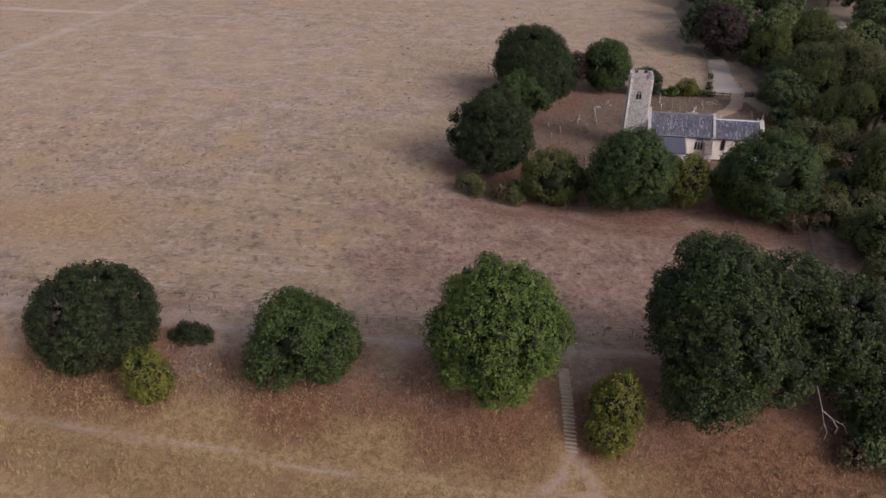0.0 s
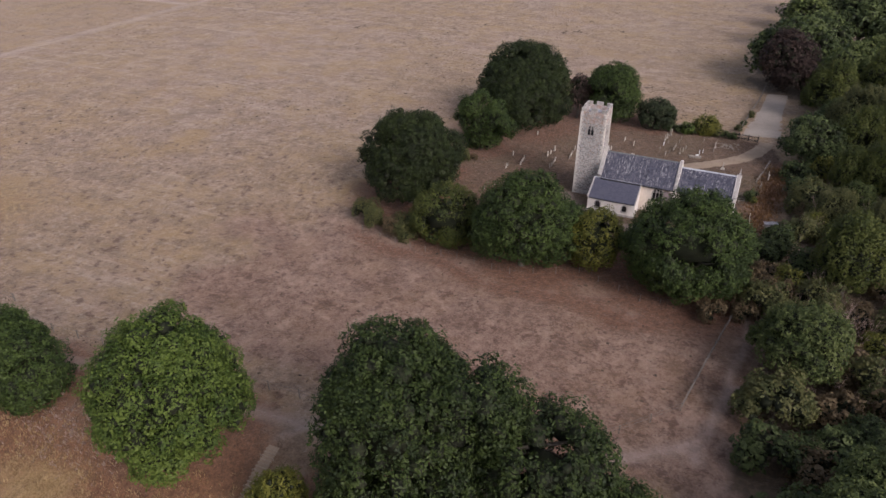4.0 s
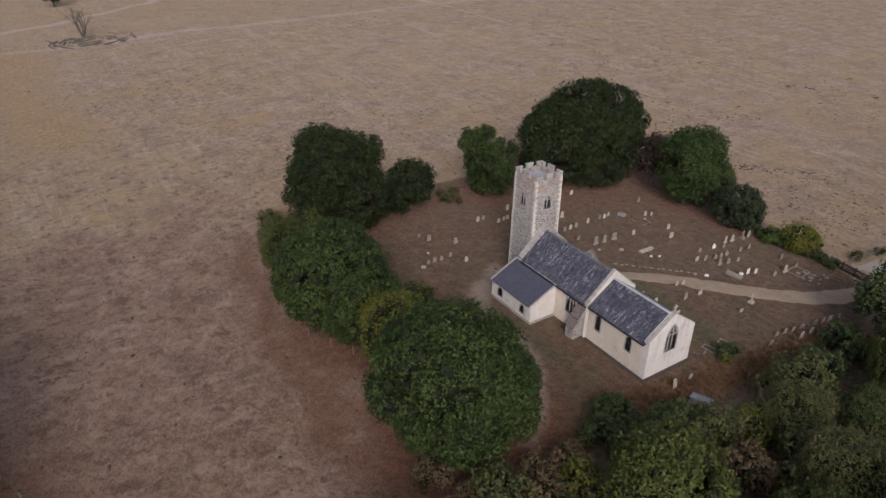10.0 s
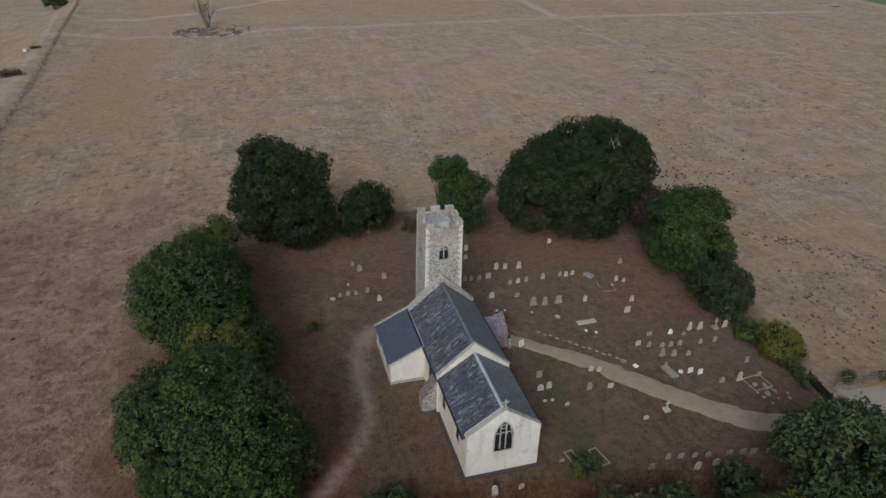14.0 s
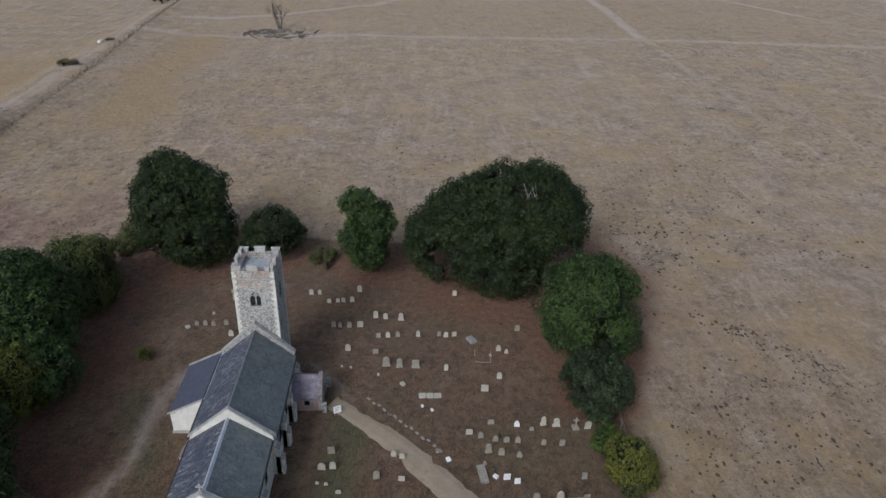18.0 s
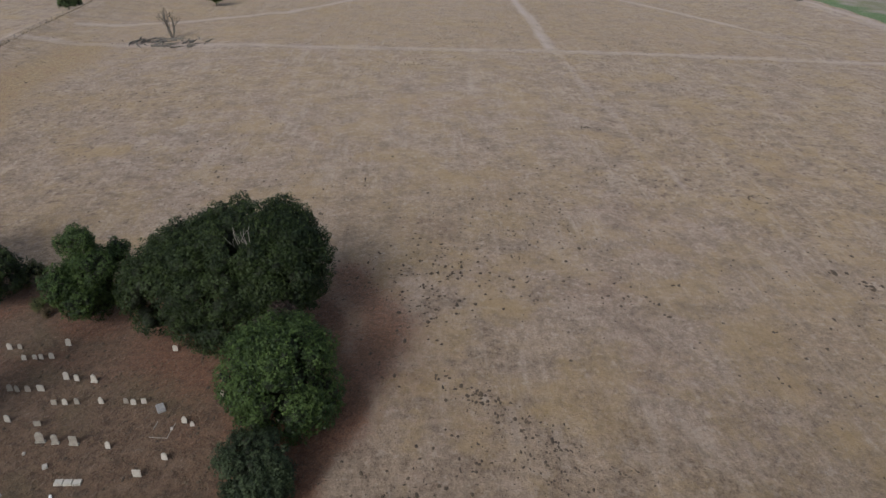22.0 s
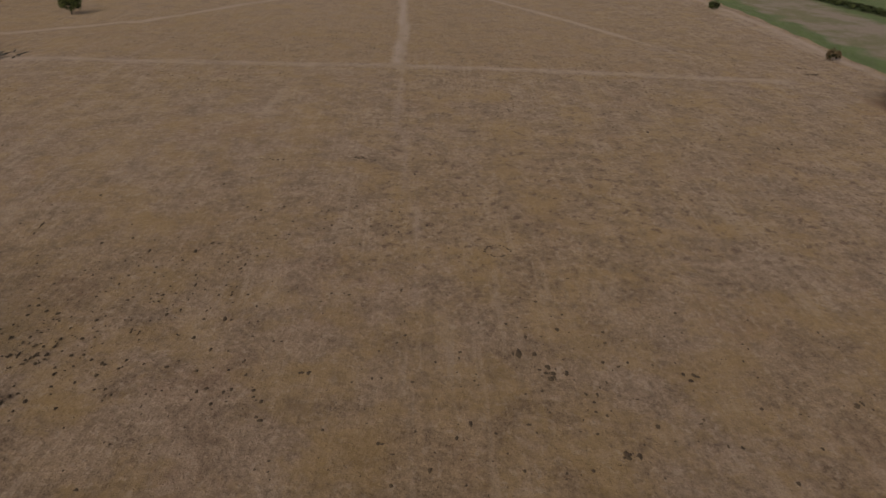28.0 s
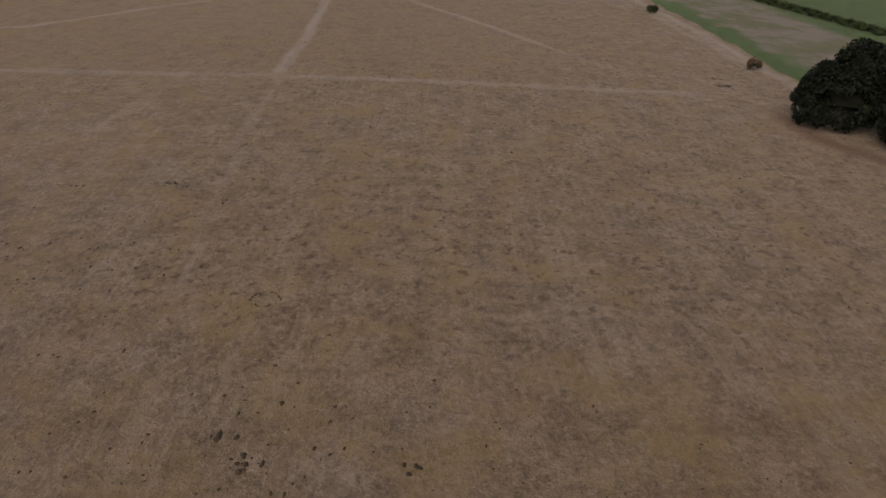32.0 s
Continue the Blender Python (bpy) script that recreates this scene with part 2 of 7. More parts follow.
    crop = n.mix(n.ramp(n.noise(0.05, 5.0, 0.7), 0.42, 0.58), (0.185, 0.16, 0.132), (0.105, 0.11, 0.05))
    col = n.mix(zone("crop", 0.15, 0.95), col, crop)
    tufts = n.ramp(n.noise(1.5, 3.0, 0.6), 0.5, 0.7)
    h = n.math("ADD", n.math("MULTIPLY", tufts, 0.3), n.math("ADD", n.math("MULTIPLY", small, 0.8), n.math("MULTIPLY", mid, 0.5)))
    n.bsdf.inputs["Sheen Weight"].default_value = 0.16
    n.bsdf.inputs["Sheen Roughness"].default_value = 0.45
    n.bsdf.inputs["Sheen Tint"].default_value = (1.0, 0.86, 0.76, 1.0)
    return n.finish(col, 0.95, h, 0.22, 0.1)


def co_world(n):
    return n.geo.outputs["Position"]


def flint_material():
    n = Nodes("flint_rubble")
    v = n.cells(5.5, n.stretch(1, 1, 1.25))
    tone = n.add("ShaderNodeSeparateColor")
    n.join(v.outputs["Color"], tone.inputs[0])
    stone = n.mix(n.ramp(tone.outputs[0], 0.15, 0.85), (0.19, 0.19, 0.19), (0.52, 0.5, 0.465))
    stone = n.mix(n.math("MULTIPLY", n.ramp(tone.outputs[1], 0.8, 0.95), 0.7), stone, (0.34, 0.2, 0.14))
    edge = n.cells(5.5, n.stretch(1, 1, 1.25), "DISTANCE_TO_EDGE")
    col = n.mix(n.ramp(edge.outputs["Distance"], 0.1, 0.03), stone, (0.46, 0.435, 0.395))
    col = n.mix(n.math("MULTIPLY", n.ramp(n.noise(0.6, 4.0), 0.5, 0.7), 0.4), col, (0.5, 0.455, 0.4))
    xyz = n.add("ShaderNodeSeparateXYZ")
    n.join(co_world(n), xyz.inputs[0])
    band = n.math("MULTIPLY", n.ramp(xyz.outputs[2], 12.0, 12.6), n.ramp(n.noise(1.2, 4.0), 0.4, 0.6))
    col = n.mix(n.math("MULTIPLY", band, 0.55), col, (0.42, 0.26, 0.2))
    return n.finish(col, 0.85, n.ramp(edge.outputs["Distance"], 0.0, 0.16), 0.05)


def slate_material(name, lichen, tone_a, tone_b, blotch=(0.2, 0.2, 0.2)):
    """Slates by course and piece, blotched with weather and speckled with pale lichen."""
    n = Nodes(name)
    v = n.cells(1.0, n.stretch(3.6, 3.6, 5.2))
    tone = n.add("ShaderNodeSeparateColor")
    n.join(v.outputs["Color"], tone.inputs[0])
    col = n.mix(tone.outputs[0], tone_a, tone_b)
    col = n.mix(n.math("MULTIPLY", n.ramp(n.noise(0.7, 6.0, 0.75), 0.46, 0.66), 0.6), col, blotch)
    run = n.noise(1.0, 7.0, 0.72, n.stretch(4.2, 1.1, 1.1))
    fleck = n.noise(5.5, 4.0, 0.7)
    spots = n.math("MULTIPLY", n.ramp(n.math("ADD", n.math("MULTIPLY", run, 0.65), n.math("MULTIPLY", fleck, 0.35)), 0.49, 0.62), n.ramp(n.noise(0.42, 5.0, 0.7), 0.36, 0.6))
    col = n.mix(n.math("MULTIPLY", spots, lichen), col, (0.34, 0.335, 0.335))
    dirt = n.noise(1.0, 5.0, 0.7, n.stretch(2.0, 0.5, 0.5))
    col = n.mix(n.math("MULTIPLY", n.ramp(dirt, 0.5, 0.68), 0.5), col, tone_a)
    return n.finish(col, 0.6, v.outputs["Distance"], 0.02, 0.35)


M = {
    "ground": ground_material(),
    "flint": flint_material(),
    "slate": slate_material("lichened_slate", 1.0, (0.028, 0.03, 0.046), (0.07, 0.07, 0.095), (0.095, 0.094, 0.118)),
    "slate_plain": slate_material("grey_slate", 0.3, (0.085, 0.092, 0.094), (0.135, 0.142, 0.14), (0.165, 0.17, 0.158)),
    "slate_aisle": slate_material("blue_slate", 0.05, (0.058, 0.06, 0.085), (0.075, 0.077, 0.104), (0.088, 0.088, 0.112)),
    "slate_porch": slate_material("purple_slate", 0.5, (0.1, 0.085, 0.115), (0.2, 0.165, 0.2), (0.22, 0.18, 0.19)),
    "render": mottled("limewash_render", (0.61, 0.54, 0.45), (0.69, 0.62, 0.53), 0.5, 0.9, 0.012, 8.0, (0.49, 0.43, 0.35), runs=0.16),
    "render_old": mottled("weathered_render", (0.5, 0.47, 0.42), (0.66, 0.62, 0.55), 0.9, 0.9, 0.02, 6.0, (0.36, 0.34, 0.31)),
    "render_white": mottled("white_render", (0.6, 0.565, 0.515), (0.7, 0.665, 0.615), 0.7, 0.9, 0.01, 6.0, (0.45, 0.43, 0.4), runs=0.3),
    "stone": mottled("dressed_limestone", (0.28, 0.262, 0.24), (0.42, 0.395, 0.365), 1.8, 0.85, 0.015, 5.0, (0.2, 0.19, 0.18)),
    "stone_dark": mottled("dark_stone", (0.2, 0.19, 0.18), (0.3, 0.28, 0.26), 3.0, 0.8, 0.01),
    "grave_pale": mottled("pale_headstone", (0.35, 0.31, 0.255), (0.48, 0.44, 0.375), 2.0, 0.85, 0.01, 4.0, (0.23, 0.2, 0.16)),
    "grave_grey": mottled("lichened_headstone", (0.21, 0.18, 0.145), (0.32, 0.285, 0.235), 2.0, 0.85, 0.01, 4.0, (0.15, 0.13, 0.1)),
    "slab_grey": mottled("grey_ledger_slab", (0.13, 0.135, 0.15), (0.27, 0.27, 0.28), 1.6, 0.8, 0.01, 4.0, (0.08, 0.08, 0.085)),
    "marble": mottled("white_marble", (0.66, 0.65, 0.63), (0.76, 0.75, 0.73), 3.0, 0.5, 0.003),
    "brick": mottled("old_red_brick", (0.24, 0.17, 0.15), (0.36, 0.27, 0.24), 3.0, 0.85, 0.01, 5.0, (0.2, 0.14, 0.13)),
    "tile_old": mottled("old_plain_tile", (0.12, 0.095, 0.095), (0.21, 0.165, 0.155), 3.0, 0.85, 0.01, 5.0, (0.3, 0.28, 0.26)),
    "lead": mottled("lead_roof", (0.36, 0.38, 0.41), (0.47, 0.49, 0.52), 0.8, 0.5, 0.008, 5.0, (0.28, 0.3, 0.32), 0.5, 0.3),
    "glass": mottled("leaded_glass", (0.012, 0.013, 0.015), (0.03, 0.032, 0.036), 4.0, 0.18, 0.01, 4.0, None, 0.6),
    "louvre": mottled("dark_louvre", (0.05, 0.04, 0.035), (0.08, 0.065, 0.055), 4.0, 0.8, 0.01),
    "iron": mottled("black_painted_timber", (0.018, 0.018, 0.02), (0.035, 0.034, 0.036), 3.0, 0.6, 0.004),
    "pipe": mottled("painted_pipe", (0.72, 0.7, 0.66), (0.78, 0.76, 0.72), 3.0, 0.5, 0.002),
    "gravel": mottled("compacted_gravel", (0.25, 0.19, 0.132), (0.31, 0.24, 0.17), 0.6, 0.95, 0.02, 9.0, (0.2, 0.15, 0.105)),
    "concrete": mottled("dusty_concrete", (0.27, 0.232, 0.19), (0.34, 0.295, 0.245), 0.25, 0.9, 0.01, 12.0, (0.25, 0.21, 0.17)),
    "asphalt": mottled("asphalt", (0.055, 0.06, 0.07), (0.075, 0.08, 0.09), 0.5, 0.85, 0.01, 12.0),
    "timber": mottled("weathered_timber", (0.14, 0.12, 0.1), (0.22, 0.19, 0.16), 3.0, 0.9, 0.01),
    "timber_pale": mottled("pale_sawn_timber", (0.26, 0.2, 0.15), (0.36, 0.29, 0.22), 2.0, 0.9, 0.01),
    "bark": mottled("bark", (0.09, 0.075, 0.06), (0.16, 0.14, 0.115), 2.0, 0.95, 0.04),
    "bark_pale": mottled("bleached_wood", (0.36, 0.33, 0.3), (0.5, 0.46, 0.42), 1.5, 0.9, 0.02),
    "twig": mottled("dead_twigs", (0.21, 0.15, 0.12), (0.33, 0.25, 0.21), 1.0, 0.95, 0.01),
    "tuft": mottled("dark_tussock", (0.05, 0.036, 0.026), (0.1, 0.072, 0.045), 0.5, 0.95, 0.02),
    "straw": mottled("straw_grass", (0.25, 0.165, 0.075), (0.36, 0.265, 0.14), 0.3, 0.95, 0.01, 6.0, (0.23, 0.13, 0.08)),
    "bracken": mottled("dry_bracken", (0.11, 0.058, 0.028), (0.2, 0.115, 0.05), 0.4, 0.95, 0.01, 6.0, (0.075, 0.07, 0.025)),
    "yard_straw": mottled("dull_dry_grass", (0.1, 0.075, 0.05), (0.17, 0.13, 0.085), 0.3, 0.95, 0.01, 6.0, (0.12, 0.075, 0.05)),
    "leaf_yew": leafy("yew_needles", (0.004, 0.0065, 0.0036), (0.0072, 0.0105, 0.0048), (0.0118, 0.0165, 0.0072)),
    "leaf_mid": leafy("oak_leaves", (0.0157, 0.0290, 0.0074), (0.0273, 0.0475, 0.0107), (0.0654, 0.0983, 0.0212)),
    "leaf_oak": leafy("deep_green_leaves", (0.0112, 0.0207, 0.0054), (0.0197, 0.0341, 0.0076), (0.0463, 0.0696, 0.0150)),
    "leaf_bright": leafy("chestnut_leaves", (0.0268, 0.0499, 0.0090), (0.0482, 0.0825, 0.0136), (0.1062, 0.1503, 0.0264)),
    "leaf_dark": leafy("dark_leaves", (0.0088, 0.0164, 0.0047), (0.0155, 0.0251, 0.0064), (0.0346, 0.0492, 0.0110)),
    "leaf_olive": leafy("olive_leaves", (0.0372, 0.0522, 0.0127), (0.0616, 0.0782, 0.0160), (0.0887, 0.1013, 0.0201)),
    "leaf_yellow": leafy("yellowing_leaves", (0.0693, 0.0809, 0.0139), (0.1160, 0.1202, 0.0198), (0.1418, 0.1368, 0.0226)),
    "leaf_grey": leafy("grey_green_leaves", (0.0531, 0.0654, 0.0224), (0.0859, 0.0957, 0.0326), (0.1108, 0.1090, 0.0367)),
    "leaf_sage": leafy("sage_leaves", (0.012, 0.020, 0.0088), (0.022, 0.0325, 0.0135), (0.050, 0.066, 0.027)),
    # dark and mid leaf tones again, lightened in colour to brighten the dim wood
    "leaf_dark_lifted": leafy("lifted_dark_leaves", (0.026, 0.04, 0.015), (0.044, 0.064, 0.022), (0.088, 0.115, 0.036)),
    "leaf_mid_lifted": leafy("lifted_mid_leaves", (0.032, 0.05, 0.014), (0.056, 0.078, 0.022), (0.11, 0.135, 0.038)),
    "leaf_purple": leafy("copper_leaves", (0.0238, 0.0160, 0.0137), (0.0386, 0.0235, 0.0180), (0.0590, 0.0370, 0.0283)),
    "leaf_brown": leafy("russet_leaves", (0.0790, 0.0539, 0.0252), (0.1204, 0.0827, 0.0414), (0.1390, 0.1042, 0.0556)),
    # shade between the boughs, put into the dark colour of the crown hearts
    "crown_shade": mottled("painted_shade_in_crowns", (0.01, 0.012, 0.006), (0.02, 0.025, 0.01), 1.2, 0.9, 0.02),
    "car": mottled("black_car_paint", (0.015, 0.016, 0.018), (0.02, 0.02, 0.022), 1.0, 0.25, 0.0, 5.0, None, 0.5),
    "roof_tile": mottled("grey_roof_tile", (0.2, 0.19, 0.185), (0.28, 0.27, 0.26), 0.8, 0.8, 0.02),
}


# ---- building helpers ----
def link(name, me, material, parent=None, label=""):
    ob = new(name, me)
    if not me.materials:
        me.materials.append(M[material])
    if parent is not None:
        ob.parent = parent
    if label:
        ob["label"] = label
    return ob


def root_of(parent):
    at = Vector()
    while parent is not None:
        at = at + parent.location
        parent = parent.parent
    return at


def part(name, bm, material, parent, label="", world=True):
    """Links a bmesh as one mesh object under a thing or a part; its points are in the world unless world is off."""
    if world:
        bmesh.ops.translate(bm, verts=bm.verts, vec=-root_of(parent))
    me = bpy.data.meshes.new(name)
    bm.to_mesh(me)
    bm.free()
    return link(name, me, material, parent, label)


def thing(name, at, label, category, group="", kind=""):
    ob = new(name)
    ob.location = at
    return tagged(ob, label, category, group, kind)


def solid(name, bm, material, at, label, category, group="", kind="", turn=(0, 0, 0)):
    """A thing of one mesh, whose points lie round its own base."""
    me = bpy.data.meshes.new(name)
    bm.to_mesh(me)
    bm.free()
    ob = link(name, me, material)
    ob.matrix_basis = pose(*at, *turn)
    return tagged(ob, label, category, group, kind)


def mesh_arrays(name, verts, faces):
    """A mesh from numpy arrays: points, and a list of index arrays (n, 3) or (n, 4)."""
    me = bpy.data.meshes.new(name)
    verts = np.asarray(verts, dtype=np.float32)
    me.vertices.add(len(verts))
    me.vertices.foreach_set("co", verts.ravel())
    loops = np.concatenate([f.ravel() for f in faces]).astype(np.int32)
    totals = np.concatenate([np.full(len(f), f.shape[1]) for f in faces]).astype(np.int32)
    starts = (np.cumsum(totals) - totals).astype(np.int32)
    me.loops.add(len(loops))
    me.loops.foreach_set("vertex_index", loops)
    me.polygons.add(len(totals))
    me.polygons.foreach_set("loop_start", starts)
    me.polygons.foreach_set("loop_total", totals)
    me.update(calc_edges=True)
    me.validate()
    return me


def box(bm, x0, x1, y0, y1, z0, z1, bevel=0.0):
    v = [bm.verts.new((x, y, z)) for z in (z0, z1) for y in (y0, y1) for x in (x0, x1)]
    made = [bm.faces.new([v[i] for i in f]) for f in ((0, 2, 3, 1), (4, 5, 7, 6), (0, 1, 5, 4), (1, 3, 7, 5), (3, 2, 6, 7), (2, 0, 4, 6))]
    if bevel:
        edges = {e for f in made for e in f.edges}
        bmesh.ops.bevel(bm, geom=list(edges), offset=bevel, segments=1, affect="EDGES")


def prism(bm, outline, depth):
    """A closed solid: outline points, moved by depth for the far side."""
    depth = Vector(depth)
    a = [bm.verts.new(p) for p in outline]
    b = [bm.verts.new(Vector(p) + depth) for p in outline]
    bm.faces.new(a)
    bm.faces.new(b[::-1])
    for i in range(len(a)):
        j = (i + 1) % len(a)
        bm.faces.new((a[j], a[i], b[i], b[j]))
    bmesh.ops.recalc_face_normals(bm, faces=bm.faces)


def tube(bm, points, radii, sides=6):
    """A tapered tube along points."""
    rings = []
    points = [Vector(p) for p in points]
    for i, p in enumerate(points):
        d = (points[min(i + 1, len(points) - 1)] - points[max(i - 1, 0)]).normalized()
        side = d.cross(Vector((0.31, 0.83, 0.47))).normalized()
        up = d.cross(side)
        rings.append([bm.verts.new(p + radii[i] * (math.cos(a) * side + math.sin(a) * up)) for a in (2 * math.pi * k / sides for k in range(sides))])
    for r0, r1 in zip(rings, rings[1:]):
        for k in range(sides):
            bm.faces.new((r0[k], r0[(k + 1) % sides], r1[(k + 1) % sides], r1[k]))
    bm.faces.new(rings[-1])


def bar(bm, a, b, w, h=None):
    """A squared bar from a to b."""
    a, b = Vector(a), Vector(b)
    h = w if h is None else h
    d = (b - a).normalized()
    ref = Vector((0, 0, 1)) if abs(d.z) < 0.95 else Vector((1, 0, 0))
    s = d.cross(ref).normalized() * w / 2
    u = s.cross(d).normalized() * h / 2
    prism(bm, [a + s + u, a - s + u, a - s - u, a + s - u], b - a)


# ---- ground ----
PROFILE_Y = (-400, 30, 46, 50, 53.5, 57, 62, 70, 80, 105, 125, 3000)
PROFILE_Z = (-3.2, -3.0, -2.8, -2.5, -1.2, 0.5, 1.2, 0.3, -0.8, -0.8, 0.0, 0.0)


def terrain(x, y):
    x, y = np.asarray(x, dtype=float), np.asarray(y, dtype=float)
    z = sum(np.interp(y + k, PROFILE_Y, PROFILE_Z) for k in (-1.5, -0.75, 0, 0.75, 1.5)) / 5
    return z + 0.9 * np.clip((-x - 20) / 80, 0, 1)


def ground_at(x, y, sink=0.0):
    return (x, y, float(terrain(x, y)) - sink)


def near_line(x, y, line, width):
    """1 on a line of points, falling to 0 at width."""
    best = np.full(x.shape, 1e9)
    for (x0, y0), (x1, y1) in zip(line, line[1:]):
        dx, dy = x1 - x0, y1 - y0
        k = np.clip(((x - x0) * dx + (y - y0) * dy) / (dx * dx + dy * dy), 0, 1)
        best = np.minimum(best, np.hypot(x - x0 - k * dx, y - y0 - k * dy))
    return np.clip(1.15 - best / width, 0, 1)


def inside(x, y, poly):
    hit = np.zeros(x.shape, bool)
    for (x0, y0), (x1, y1) in zip(poly, poly[1:] + poly[:1]):
        cross = (y0 > y) != (y1 > y)
        with np.errstate(divide="ignore", invalid="ignore"):
            hit ^= cross & (x < (x1 - x0) * (y - y0) / (y1 - y0 + 1e-12) + x0)
    return hit.astype(float)


YARD = [(-9, 106), (4, 104.5), (13, 103), (22, 107), (30, 104), (41, 108), (43, 118), (46, 130), (46, 150), (44, 166), (38, 168), (28, 168.5), (20, 172), (8, 176), (-8, 172), (-17, 160), (-14, 146), (-16, 130), (-17, 114)]
WOOD = [(44, 60), (45, 86), (46.5, 100), (43, 112), (44, 124), (46.5, 135), (46, 152), (49, 165), (50, 200), (37, 203), (36, 225), (44, 300), (72, 330), (118, 326), (124, 240), (110, 150), (98, 60), (60, 40)]
WORN_LINES = (
    ([(12, 128), (14, 124.5), (17.2, 122.9), (22.3, 122.2), (28, 121.6), (32.5, 119.8), (37, 116.5), (39.5, 113)], 1.5),
    ([(12.5, 129), (16, 124)], 2.6),
    ([(14.2, 136.8), (16.2, 139.2), (18.4, 141.0), (20.2, 141.6)], 1.0, 0.6),
    ([(14, 125.5), (19, 122.6), (24, 121.8)], 2.0),
    ([(-90, 48), (-56.7, 47.5), (-40.4, 46.8), (-18, 46), (3, 47), (20, 46.5)], 0.75),
    ([(4.8, 51.8), (4.2, 49.3), (2.8, 47.2)], 1.0),
    ([(4.8, 51.8), (6.5, 49.2), (8, 46)], 1.0),
    ([(-110, 60.5), (-66, 61), (-44, 61.5), (-20, 62.5), (4, 65), (15, 66.5), (30, 72), (40.5, 81)], 1.6),
    ([(3.2, 62.5), (4, 66)], 1.2),
    ([(40.7, 78), (41.5, 86), (42.3, 91.4), (43, 100), (42.5, 107)], 1.2),
    ([(42, 91), (47, 92)], 1.0),
    ([(-290, 221.2), (-266, 221.0), (-200, 223.3), (-156, 222.8)], 2.7, 1.05),
    ([(-165, 223.4), (-124, 224.4), (-99.5, 225.1), (-74, 227.5), (-55, 228.9)], 2.2, 0.62),
    ([(-55, 228.9), (-42, 228.9), (-29, 229.0), (-14, 228)], 1.0),
    ([(-310, 358), (-260, 361.5), (-221, 363.6), (-178, 364.6), (-150, 366.5)], 3.2, 0.95),
    ([(-300, 351), (-250, 355), (-221, 357.5), (-180, 358.0)], 1.0),
    ([(-149, 60), (-149, 113), (-150, 149), (-151.5, 187), (-152.6, 222), (-152, 262), (-148.7, 302), (-146, 336)], 3.8, 0.74),
    ([(-172, 70), (-182, 96), (-204, 132), (-223, 145.5), (-246, 160.5), (-262, 175)], 2.7, 0.92),
    ([(-280, 256), (-272, 260.3), (-244, 277), (-218, 291), (-200, 300.5)], 2.6, 0.92),
    ([(-200, 300.5), (-172, 315)], 2.4, 0.62),
    ([(-153, 275), (-116, 271), (-86, 266.6)], 2.2, 0.5),
    ([(-107, 150), (-136, 148), (-158, 147), (-190, 152)], 2.2, 0.5),
    ([(-310, 361), (-236, 356.5), (-208, 358.5), (-179, 362), (-155, 365)], 3.0),
    ([(-40, 63.5), (-105, 62), (-150, 59), (-230, 50)], 1.9),
)
